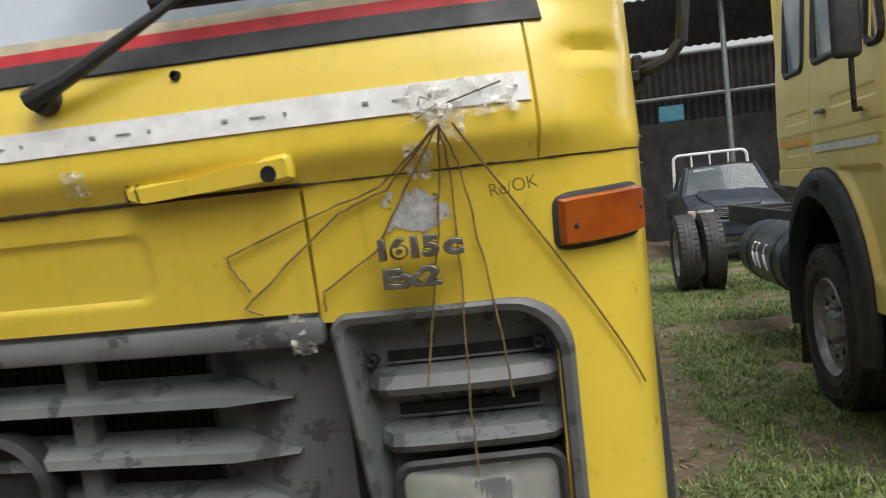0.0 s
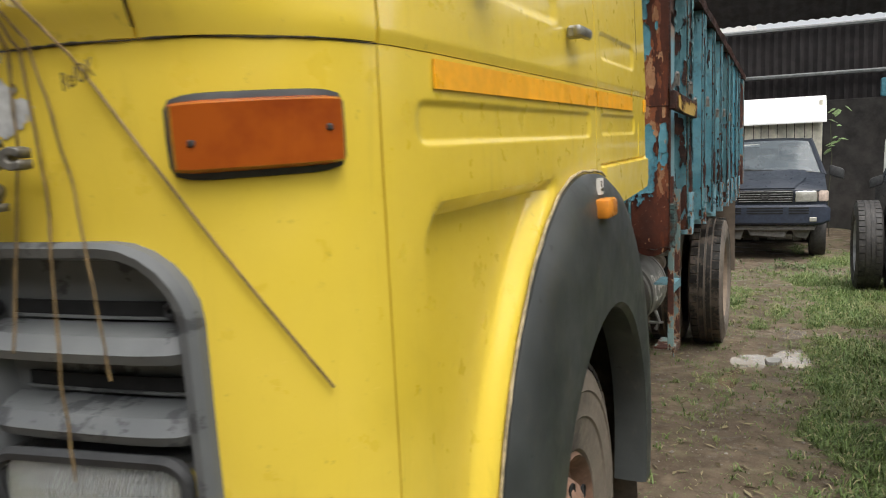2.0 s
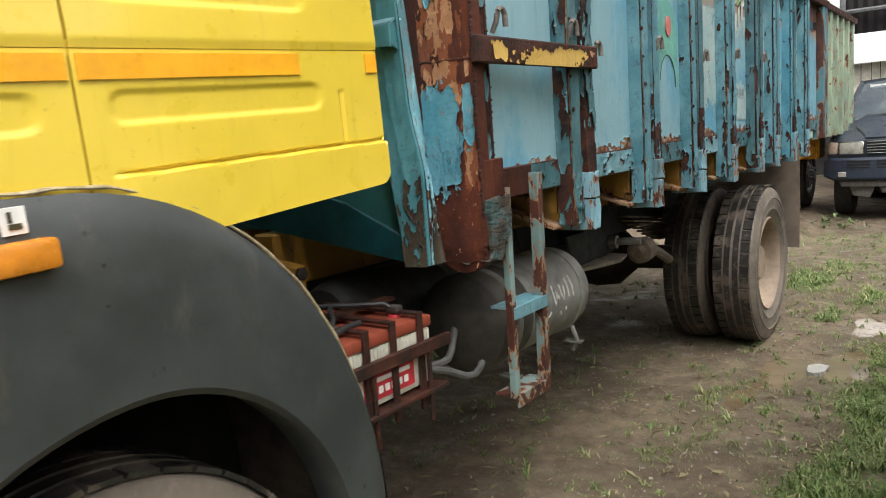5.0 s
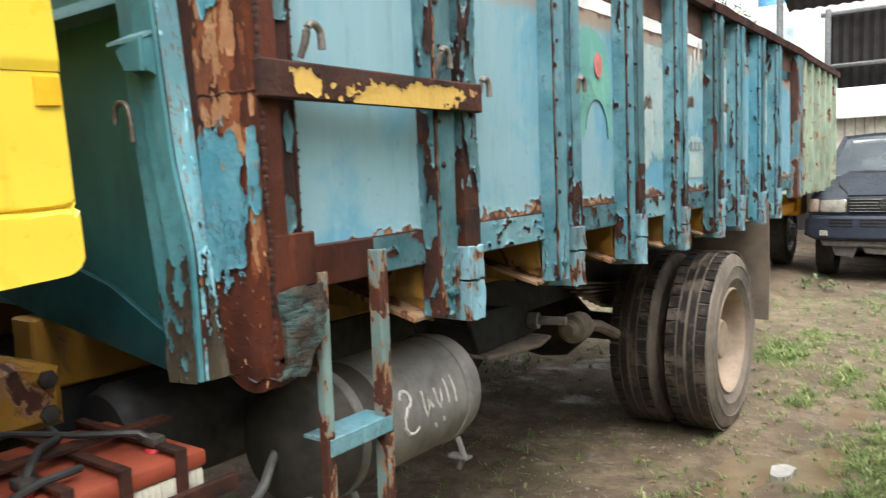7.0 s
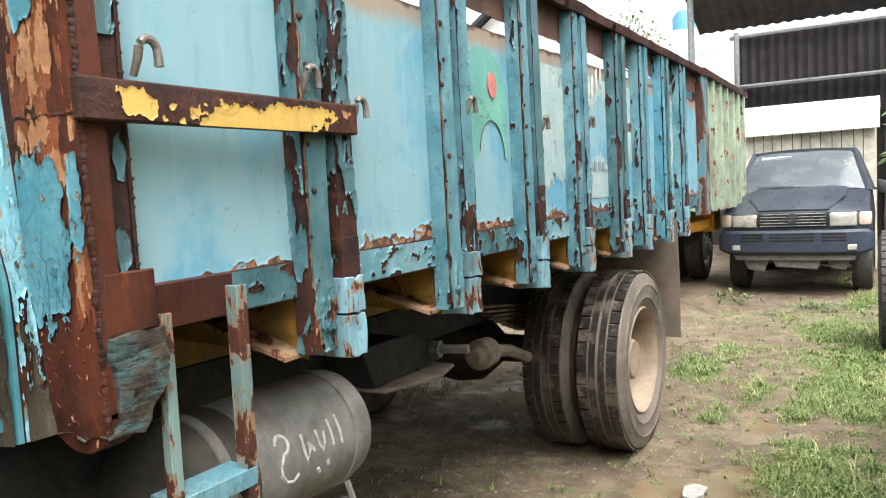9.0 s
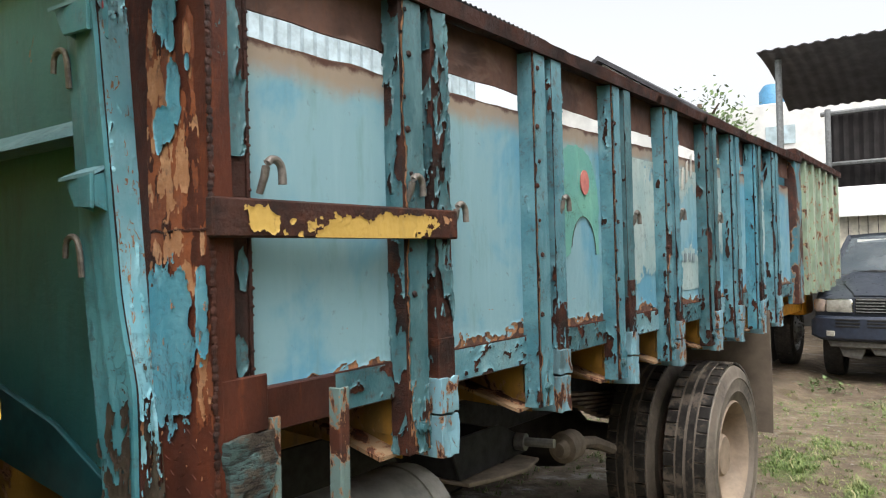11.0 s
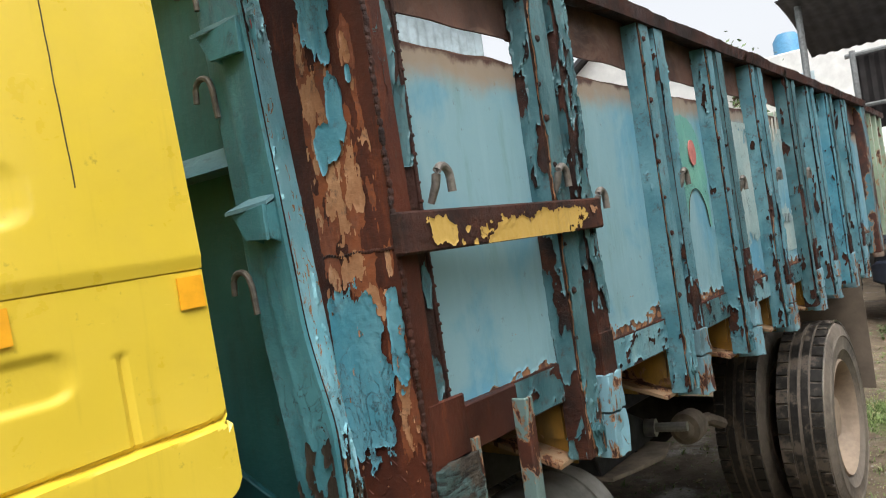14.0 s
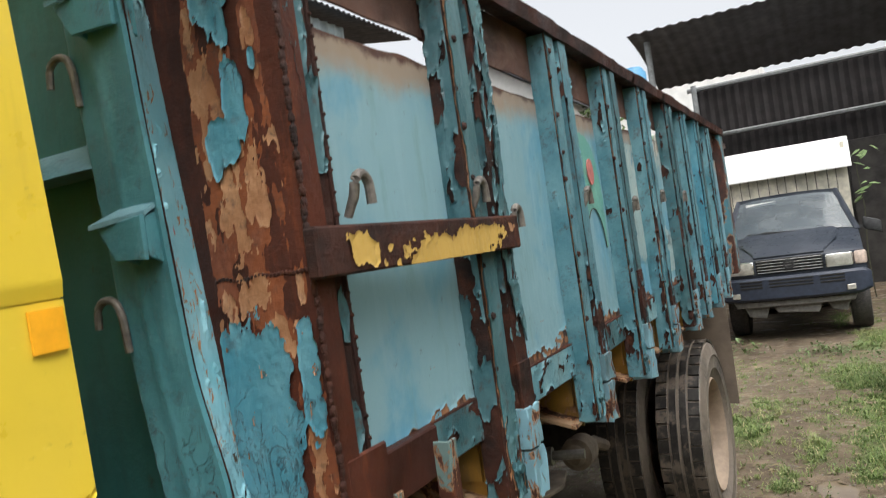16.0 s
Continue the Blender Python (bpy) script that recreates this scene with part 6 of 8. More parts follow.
bm = B()
sheet(bm, lambda z, u: Vector((web_left(z) + (strip_front(z)[0] + 0.001 - web_left(z)) * u, AY - 0.006 + (strip_front(z)[1] - 0.006 - AY) * u - 0.004 * math.exp(-((u - 0.45) / 0.06) ** 2) + 0.001 * noise.noise((z * 9, u * 6, 2)), z)), lin(1.12, 2.40, 50), lin(0, 1, 14), thick=0.009, inward=(0, 1, 0))
D("angle_face", bm, TEAL_GREY, "grey-teal front face of the corner angle", ca)
MOSS = flake_paint("mossy_rust_crust", (0.060, 0.050, 0.026), (0.024, 0.016, 0.010), 0.8, 0.7)
bm = B()
skin_of(bm, lambda u, z: Vector((web_left(z) + (strip_front(z)[0] + 0.001 - web_left(z)) * u, AY - 0.012 + (strip_front(z)[1] - 0.006 - AY) * u, z)), (0, -1, 0), lin(0.0, 1.0, 26), lin(1.118, 1.46, 60),
        lambda u, z: 1.1 * rag(u * 0.12, z, 51, 34, 16, 7) + 0.28 - 4.0 * (z - 1.17) + 0.5 * (u - 0.4), 0.003, 0.002)
D("paint_skin", bm, MOSS, "mossy rust at the foot of the angle", ca)
bm = B()
skin_of(bm, strip_face, OUT, lin(0, 1, 16), lin(1.12, 1.44, 70), lambda u, z: 0.9 * rag(u * 0.09, z, 53, 30, 10, 7) + 0.35 - 4.0 * (z - 1.20), 0.003, 0.008)
D("paint_skin", bm, MOSS, "mossy rust at the foot of the angle", ca)
bm = B()
tube(bm, [(web_left(z) - 0.002 + 0.003 * noise.noise((z * 40, 1, 3)), AY + 0.002, z) for z in lin(1.12, 2.40, 80)], 0.006, 6)
D("angle_lip", bm, FL_PALE, "worn pale edge", ca)
bm = B()
sheet(bm, lambda z, u: Vector((web_left(z) + 0.002, AY + 0.004 + u * 0.06, z)), lin(1.12, 2.40, 40), [0.0, 1.0], thick=0.006, inward=(1, 0, 0))
D("angle_flange", bm, TEAL, parent=ca)
for z, xl in ((2.122, -0.128), (1.795, -0.100)):
    bm = B()
    vs = [bm.verts.new(p) for p in ((xl, 3.578, z - 0.002), (-0.006, 3.596, z + 0.006), (-0.004, AY - 0.001, z + 0.026), (xl + 0.022, AY - 0.001, z + 0.024))]
    f = bm.faces.new(vs)
    ret = bmesh.ops.extrude_face_region(bm, geom=[f])
    bmesh.ops.translate(bm, vec=(0, 0, -0.007), verts=[e for e in ret["geom"] if isinstance(e, bmesh.types.BMVert)])
    bmesh.ops.recalc_face_normals(bm, faces=bm.faces)
    bk = D("bracket", bm, FL_PALE, "welded bracket plate with pale worn top", ca)
    bm = B()
    prism(bm, [(xl + 0.004, z - 0.008), (-0.007, z + 0.0), (-0.008, z - 0.062), (xl + 0.036, z - 0.058)], 3.588, 3.596, 'y', 0.001)
    prism(bm, [(3.597, z - 0.058), (3.597, z - 0.002), (AY - 0.002, z + 0.01), (AY - 0.002, z - 0.072)], -0.014, -0.008, 'x', 0.001)
    prism(bm, [(3.597, z - 0.056), (3.597, z - 0.01), (AY - 0.002, z), (AY - 0.002, z - 0.07)], xl + 0.036, xl + 0.042, 'x', 0.001)
    D("gusset", bm, TEAL_GREY, "dark teal gusset", bk)
# headboard
bm = B()
box(bm, -2.37, -0.006, 3.715, 3.728, 1.20, 2.62, 0.003)
hb = D("headboard", bm, TEAL, "teal steel headboard behind the cab")
bm = B()
prism(bm, [(3.63, 1.885), (3.715, 1.945), (3.715, 1.89)], -2.37, -0.10, 'x')
D("headboard_rib", bm, FL_PALE, "pale worn pressed rib", hb)
bm = B()
prism(bm, [(3.63, 2.40), (3.715, 2.46), (3.715, 2.40)], -2.37, -0.16, 'x')
D("headboard_rib", bm, TEAL_GREY, parent=hb)
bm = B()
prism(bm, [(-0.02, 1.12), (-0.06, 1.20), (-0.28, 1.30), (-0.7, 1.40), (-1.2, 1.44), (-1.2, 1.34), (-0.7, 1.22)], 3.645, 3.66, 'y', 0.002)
D("headboard_skirt", bm, TEAL_SHADED, "bent teal lower sheet, darkened for its shade", hb)
for hx, hz in ((-0.150, 2.035), (-0.165, 2.24), (-0.118, 1.665)):
    bm = B()
    tube(bm, [(hx + 0.014, AY - 0.012, hz - 0.06), (hx + 0.012, AY - 0.014, hz - 0.01)] + [(hx - 0.016 + 0.024 * math.cos(radians(a)), AY - 0.014, hz + 0.02 * math.sin(radians(a))) for a in range(10, 171, 20)] + [(hx - 0.042, AY - 0.014, hz - 0.022)], 0.006, 8)
    D("rope_hook", bm, HOOK, "bent steel rope hook")
# far side, floor, tail
bm = B()
box(bm, -2.37, -2.30, 3.6, BED1, 1.28, 2.32, 0.005)
D("far_side_wall", bm, BLUE)
bm = B()
box(bm, -2.29, 0.09, 3.76, BED1 - 0.03, 1.29, 1.33)
D("bed_floor", bm, RUST_SHEET)
bm = B()
box(bm, -2.37, BX, BED1 - 0.03, BED1, 1.28, 2.31, 0.004)
D("tail_gate", bm, BLUE)
bm = B()
box(bm, PX - 0.02, BX + 0.004, 8.79, 8.985, 1.22, 2.262, 0.004)
D("end_post", bm, BLUE_HALF, "rusted blue rear end post")
# painted picture on the third bay, a rod beside it
GREENISH = flake_paint("faded_green_paint", (0.17, 0.42, 0.33), (0.12, 0.34, 0.30), 0.3)
bm = B()
skin_of(bm, lambda y, z: Vector((PX + 0.004 * noise.noise((y * 2.3, z * 2.1, 1)) + 0.002, y, z)), (1, 0, 0), lin(5.10, 5.52, 40), lin(1.60, 2.04, 50),
        lambda y, z: 3 * min(1 - math.hypot((y - 5.32) / 0.17, (max(z, 1.86) - 1.86) / 0.155), math.hypot((y - 5.36) / 0.10, (z - 1.62) / 0.14) - 1, 8 * (z - 1.62)) + 0.25 * rag(y, z, 3, 14, 14), 0.0, 0.0022)
pc = D("painted_dome", bm, GREENISH, "faded green painted dome")
bm = B()
prism(bm, [(5.375 + 0.033 * math.cos(radians(a)), 1.885 + 0.045 * math.sin(radians(a))) for a in range(0, 360, 20)], PX + 0.005, PX + 0.009, 'x')
D("painted_disc", bm, plain("faded_red", (0.48, 0.16, 0.14), 0.6), "faded red painted disc", pc)
bm = B()
tube(bm, [(PX + 0.005, 5.36 + 0.10 * math.cos(radians(a)), 1.62 + 0.14 * math.sin(radians(a))) for a in range(0, 176, 8)], 0.0014, 5)
D("painted_arc", bm, INK, parent=pc)
bm = B()
tube(bm, [(PX + 0.02, 5.155, 2.04), (PX + 0.022, 5.16, 1.8), (PX + 0.02, 5.175, 1.45)], 0.006, 6)
D("lashing_rod", bm, BLUE_HALF, "thin bent steel rod")
# faded cream pictures on the further bays


def on_panel(y, z):
    return Vector((PX + 0.004 * noise.noise((y * 2.3, z * 2.1, 1)) + 0.002, y, z))


for y0, y1, fn in ((5.70, 6.075, lambda y, z: 0.45 - 1.1 * sm(-z, -1.62, -1.45)), (6.25, 6.665, lambda y, z: max(-0.5, min(0.6, 3 * (math.hypot((y - 6.70) / 0.42, (z - 1.70) / 0.24) - 1) if z > 1.70 else 12 * (1.63 - z)))),
                   (6.84, 7.095, lambda y, z: 0.4 - 0.8 * sm(-z, -1.7, -1.5)), (7.76, 8.05, lambda y, z: 0.25 - 0.6 * sm(-z, -1.8, -1.5))):
    bm = B()
    skin_of(bm, on_panel, (1, 0, 0), lin(y0 - 0.015, y1 + 0.015, 30), lin(1.44, 2.02, 60), lambda y, z: fn(y, z) + 0.4 * rag(y, z, y0, 11, 6, 7) + 0.55 * rag(y, z, y0 + 3, 55, 26, 6), 0.0, 0.0022)
    D("paint_skin", bm, FL_CREAM, "faded cream painted picture")
for i in range(5):
    bm = B()
    y, z = 6.30 + 0.065 * i, 1.84 + 0.038 * i
    prism(bm, [(y, z), (y + 0.026, z + 0.012), (y + 0.036, z + 0.115), (y + 0.010, z + 0.10)], PX + 0.007, PX + 0.010, 'x')
    D("letter_bar", bm, FL_WHITE, "faded white painted lettering")
    bm = B()
    box(bm, PX + 0.007, PX + 0.009, 6.32 + 0.062 * i, 6.355 + 0.062 * i, 1.575, 1.615)
    D("letter_bar", bm, FL_INK, "faded grey painted lettering")
# ---------------------------------------------------------------- chassis and what hangs under the bed
FX0, FX1 = -0.69, -0.62
for s in (0, 1):
    f = (lambda x: x) if s == 0 else (lambda x: 2 * XC - x)
    bm = B()
    box(bm, min(f(FX0), f(FX1)), max(f(FX0), f(FX1)), 1.6, 9.2, 0.80, 1.0, 0.006)
    part("chassis_rail", bm, DARK, lorry, "black steel chassis rail")
    bm = B()
    box(bm, min(f(-0.70), f(-0.60)), max(f(-0.70), f(-0.60)), 3.62, 8.9, 1.005, 1.19, 0.006)
    part("subframe_beam", bm, YELLOW_FRAME, lorry, "yellow painted subframe beam")
for y in (3.2, 4.6, 6.0, 8.6):
    bm = B()
    box(bm, 2 * XC + 0.62, FX0, y, y + 0.09, 0.84, 0.98, 0.005)
    part("cross_member", bm, DARK, lorry)
bm = B()
lathe(bm, (XC, 7.24, 0.52), [(0.08, -0.95), (0.09, -0.3), (0.22, -0.15), (0.24, 0.0), (0.22, 0.15), (0.09, 0.3), (0.08, 0.95)], 20, 'x')
part("rear_axle", bm, GRIME, lorry, "greasy rear axle")
bm = B()
lathe(bm, (XC, 2.64, 0.38), [(0.05, -0.95), (0.05, 0.95)], 12, 'x')
part("front_axle", bm, GRIME, lorry)
# unseen block under the cab, added to stop light coming through below
bm = B()
box(bm, -1.55, -0.72, 1.55, 3.45, 0.58, 1.36, 0.05, 2)
box(bm, -1.40, -0.80, 3.45, 4.1, 0.66, 1.02, 0.08, 2)
part("engine_light_block", bm, GRIME, lorry, "unseen engine-sized block added under the cab to stop light")
for s in (1, -1):
    x = XC + s * 0.52
    bm = B()
    for i in range(8):
        L = 0.78 - 0.08 * i
        z = 0.80 - 0.018 * i
        prism(bm, [(7.24 - L, z + 0.10 * (L / 0.78) ** 2), (7.24, z - 0.0), (7.24 + L, z + 0.10 * (L / 0.78) ** 2), (7.24 + L, z + 0.014 + 0.10 * (L / 0.78) ** 2), (7.24, z + 0.014), (7.24 - L, z + 0.014 + 0.10 * (L / 0.78) ** 2)], x - 0.04, x + 0.04, 'x')
    part("leaf_spring", bm, DUSTY_STEEL, lorry, "stack of dusty leaf springs")
    wheel(lorry, (XC + s * 1.12, 7.18, 0.515), 0.515, 0.255, s, TYRE, RIM_MUD, twin=True)
    wheel(lorry, (XC + s * 0.805, 7.18, 0.515), 0.515, 0.255, s, TYRE, RIM_MUD, twin=True)
    bm = B()
    sheet(bm, lambda u, z: Vector((XC + s * (0.66 + u * 0.6), 7.93 + 0.03 * math.sin(u * 2) + 0.03 * noise.noise((u * 2, z * 2, s)), z)), lin(0, 1, 8), lin(0.50, 1.28, 8), thick=0.012, inward=(0, 1, 0))
    part("mud_flap", bm, MUDFLAP, lorry, "large mud-stained rubber flap")
# bracket with the spring pin
bm = B()
prism(bm, [(4.95, 1.0), (5.28, 1.0), (5.46, 0.92), (5.46, 0.86), (5.02, 0.85)], -0.22, -0.205, 'x', 0.003)
prism(bm, [(4.9, 1.04), (5.40, 1.04), (5.50, 0.86), (4.98, 0.85)], -0.45, -0.435, 'x', 0.003)
box(bm, -0.43, -0.21, 5.30, 5.315, 0.85, 0.98)
box(bm, -0.43, -0.21, 5.02, 5.035, 0.85, 0.95)
br = part("spare_wheel_carrier", bm, DARK, lorry, "dark steel carrier bracket")
bm = B()
prism(bm, [(-0.46, 5.0), (-0.17, 5.02), (-0.13, 5.16), (-0.10, 5.30), (-0.14, 5.46), (-0.46, 5.48)], 0.833, 0.847, 'z', 0.003)
part("carrier_plate", bm, DUSTY_STEEL, br, "dusty bottom plate")
bm = B()
tube(bm, [(-0.20, 5.40, 0.915), (-0.05, 5.42, 0.92)], 0.018, 10)
tube(bm, [(-0.205, 5.40, 0.915), (-0.165, 5.405, 0.915)], 0.034, 10)
part("carrier_pin", bm, STEEL, br, "bare steel pin")
bm = B()
lathe(bm, (-0.22, 5.86, 0.80), [(0.03, -0.09), (0.045, -0.06), (0.066, -0.05), (0.070, -0.01), (0.062, 0.0), (0.066, 0.05), (0.03, 0.08)], 24, 'y')
tube(bm, [(-0.22, 5.92, 0.80), (-0.3, 6.3, 0.72), (-0.34, 6.6, 0.62)], 0.03, 8)
part("brake_chamber", bm, DUSTY_STEEL, lorry, "dusty round brake chamber")
# air tank in two straps
bm = B()
lathe(bm, (-0.14, 4.0, 0.835), [(0.06, -0.035), (0.13, -0.015), (0.168, 0.02), (0.172, 0.06), (0.172, 0.63), (0.166, 0.67), (0.14, 0.69), (0.06, 0.70), (0.0005, 0.70)], 40, 'y')
tk = part("air_tank", bm, TANK, lorry, "grey cylindrical air tank with chalk marks")
# front end of the tank, shade painted in by a darker skin
bm = B()
lathe(bm, (-0.14, 4.0, 0.835), [(0.0005, -0.040), (0.06, -0.038), (0.132, -0.018), (0.171, 0.02), (0.1735, 0.05), (0.1735, 0.21)], 40, 'y', open_start=True)
part("shaded_tank_end", bm, TANK_SHADED, tk, "front end of the tank, its shade put into the colour")
for y in (4.12, 4.60):
    bm = B()
    lathe(bm, (-0.14, y, 0.835), [(0.173, -0.016), (0.178, -0.014), (0.178, 0.014), (0.173, 0.016)], 40, 'y', True)
    tube(bm, [(-0.02, y, 0.70), (0.0, y, 0.64), (-0.02, y, 0.60)], 0.01, 6)
    box(bm, -0.05, 0.02, y - 0.018, y + 0.018, 0.635, 0.642)
    part("tank_strap", bm, TANK, tk)
bm = B()


def on_tank(y, h):
    """A place on the tank's outside: h metres up along its curve from its widest line."""
    return (-0.14 + 0.1695 * math.cos(h / 0.17), y, 0.835 + 0.1695 * math.sin(h / 0.17))


STROKES = ([(4.30 + 0.022 * math.cos(radians(a)), 0.068 + 0.024 * math.sin(radians(a))) for a in range(170, -91, -20)] + [(4.285, 0.02), (4.283, -0.005), (4.30, -0.028), (4.325, -0.034), (4.345, -0.02)],
           [(4.375, 0.075), (4.372, 0.03), (4.382, 0.0), (4.395, 0.03), (4.39, 0.05), (4.412, 0.02)], [(4.43, 0.07), (4.432, 0.03), (4.445, 0.012), (4.455, 0.03), (4.458, 0.06)],
           [(4.485, 0.085), (4.487, 0.05), (4.489, 0.012)], [(4.520, 0.088), (4.523, 0.045), (4.525, 0.005)], [(4.42, -0.03), (4.43, -0.045)], [(4.46, -0.022), (4.466, -0.034)])
for q in STROKES:
    tube(bm, [on_tank(*v) for v in q], 0.0062, 6)
part("chalk_mark", bm, CHALK, tk, "illegible white chalk strokes")
bm = B()
lathe(bm, (-0.50, 3.72, 0.86), [(0.06, -0.03), (0.13, 0.0), (0.15, 0.05), (0.15, 0.55), (0.12, 0.6), (0.0005, 0.6)], 28, 'y')
part("air_tank", bm, DARK, lorry, "dark inner air tank")
for p in ([(-0.16, 4.0, 0.838), (-0.145, 3.985, 0.84), (-0.12, 3.94, 0.82), (-0.10, 3.895, 0.78), (-0.09, 3.86, 0.762), (-0.07, 3.80, 0.768), (-0.05, 3.70, 0.785)],
          [(-0.07, 4.12, 0.818), (-0.065, 4.08, 0.818), (-0.06, 4.045, 0.795), (-0.055, 4.015, 0.74), (-0.05, 3.985, 0.705), (-0.05, 3.95, 0.690), (-0.05, 3.90, 0.697), (-0.05, 3.80, 0.745), (-0.05, 3.70, 0.78)]):
    bm = B()
    tube(bm, p, 0.012, 8)
    part("air_hose", bm, HOSE, lorry, "grey bent air hose")
# ladder step of flat bars
bm = B()
box(bm, 0.148, 0.172, 3.845, 3.851, 0.67, 1.315, 0.002)
box(bm, 0.166, 0.172, 3.851, 3.870, 0.67, 1.315, 0.002)
ld = part("step_ladder", bm, LADDER, lorry, "rusty step frame with blue paint traces")
bm = B()
box(bm, 0.138, 0.172, 4.035, 4.041, 0.67, 1.345, 0.002)
box(bm, 0.166, 0.172, 4.041, 4.066, 0.67, 1.345, 0.002)
part("upright", bm, LADDER, ld)
for z, mt in ((0.945, FL_PALE), (0.67, LADDER)):
    bm = B()
    box(bm, 0.09, 0.174, 3.853, 4.06, z, z + 0.008, 0.001)
    box(bm, 0.166, 0.174, 3.853, 4.06, z - 0.03, z, 0.001)
    part("tread_plate", bm, mt, ld)
# battery with its tray and straps
bm = B()
box(bm, -0.36, -0.0, 3.28, 3.66, 0.765, 0.93, 0.01, 2)
bt = part("battery", bm, BATT, lorry, "cream lorry battery with orange lid")
bm = B()
box(bm, -0.365, 0.004, 3.275, 3.665, 0.93, 0.965, 0.008, 2)
part("lid", bm, BATT_TOP, bt, "orange-red battery lid")
for x, y in ((-0.08, 3.34), (-0.08, 3.60), (-0.28, 3.34)):
    bm = B()
    lathe(bm, (x, y, 0.965), [(0.02, 0), (0.018, 0.008), (0.009, 0.009), (0.009, 0.018), (0.0005, 0.018)], 12, 'z')
    part("terminal", bm, RED, bt)
bm = B()
for i in range(26):
    box(bm, 0.0, 0.004, 3.30 + i * 0.0135, 3.305 + i * 0.0135, 0.90, 0.928)
part("battery_ribs", bm, BATT, bt)
bm = B()
box(bm, 0.0, 0.003, 3.36, 3.57, 0.785, 0.865)
lb = part("battery_label", bm, RED, bt, "red and white battery label")
for i in range(5):
    bm = B()
    box(bm, 0.002, 0.0045, 3.415 + i * 0.027, 3.433 + i * 0.027, 0.80, 0.82)
    part("letter_bar", bm, WHITE, lb)
bm = B()
box(bm, 0.002, 0.0045, 3.41, 3.55, 0.833, 0.846)
part("letter_bar", bm, WHITE, lb)
bm = B()
box(bm, -0.40, 0.03, 3.24, 3.70, 0.74, 0.755, 0.003)
box(bm, 0.012, 0.03, 3.24, 3.72, 0.865, 0.90, 0.002)
for y in (3.37, 3.48, 3.60):
    b2 = B()
    box(b2, 0.006, 0.014, y - 0.012, y + 0.012, 0.70, 0.985, 0.001)
    box(b2, -0.37, 0.006, y - 0.012, y + 0.012, 0.976, 0.985, 0.001)
    part("battery_strap", b2, RUST_DARK, lorry, "rusty flat battery strap")
b2 = B()
box(b2, -0.2, -0.16, 3.25, 3.70, 0.987, 0.997, 0.001)
part("battery_strap", b2, RUST_DARK, lorry, "rusty flat battery strap")
for y in (3.38, 3.62):
    tube(bm, [(0.02, y, 0.88), (0.022, y, 0.66)], 0.007, 6)
box(bm, -0.05, -0.02, 3.24, 3.262, 0.755, 0.88)
part("battery_tray", bm, RUST_DARK, lorry, "rusty battery tray")
for q, rr2 in (([(-0.08, 3.34, 0.985), (-0.09, 3.36, 1.01), (-0.14, 3.40, 1.02), (-0.22, 3.48, 1.005), (-0.34, 3.52, 0.99), (-0.42, 3.56, 0.93)], 0.0075), ([(-0.08, 3.60, 0.985), (-0.10, 3.58, 1.005), (-0.18, 3.50, 1.01), (-0.30, 3.42, 1.015), (-0.42, 3.30, 1.0)], 0.007), ([(-0.06, 3.30, 0.97), (-0.05, 3.36, 0.99), (-0.07, 3.44, 0.985)], 0.008)):
    b2 = B()
    tube(b2, q, rr2, 8)
    part("battery_cable", b2, BLACK, bt, "greasy black battery cable")
for x, y in ((-0.08, 3.34), (-0.08, 3.60)):
    b2 = B()
    box(b2, x - 0.022, x + 0.022, y - 0.016, y + 0.016, 0.976, 0.998, 0.006, 2)
    part("cable_clamp", b2, GRIME, bt, "corroded cable clamp")
bm = B()
prism(bm, [(3.27, 0.965), (3.60, 0.965), (3.60, 1.10), (3.50, 1.135), (3.30, 1.09), (3.25, 1.05)], -0.60, -0.42, 'x', 0.02)
tb = part("tool_box", bm, YELLOW_FRAME, lorry, "yellow cab mounting bracket")
for z in (1.00, 1.08):
    bm = B()
    lathe(bm, (-0.42, 3.56, z), [(0.022, 0), (0.022, 0.012), (0.012, 0.016), (0.0005, 0.016)], 6, 'x')
    part("bolt", bm, GRIME, tb)


# ---------------------------------------------------------------- ground


def gz(x, y):
    """Height of the ground."""
    z = -0.11 * sm(-y, -4.6, -3.0) * sm(-x, -1.1, -0.4) - 0.11 * sm(y, 10.5, 13.2) * sm(x, -1.0, -0.5) - 0.10 * sm(y, 12.0, 14.0) * sm(x, 1.7, 2.3)
    z += 0.018 * noise.noise((x * 0.9, y * 0.9, 3)) + 0.010 * noise.noise((x * 3.1, y * 3.1, 8)) + 0.006 * noise.noise((x * 9, y * 9, 1)) + 0.003 * noise.noise((x * 21, y * 21, 4))
    for px, py, rx, ry, d in PUDDLES:
        q = ((x - px) / rx) ** 2 + ((y - py) / ry) ** 2
        z -= d * math.exp(-q * 1.2)
    return z


PUDDLES = [(0.38, 6.65, 0.22, 0.50, 0.030), (0.66, 6.9, 0.12, 0.36, 0.027), (0.66, 7.7, 0.15, 0.42, 0.026), (0.25, 5.95, 0.10, 0.25, 0.022)]


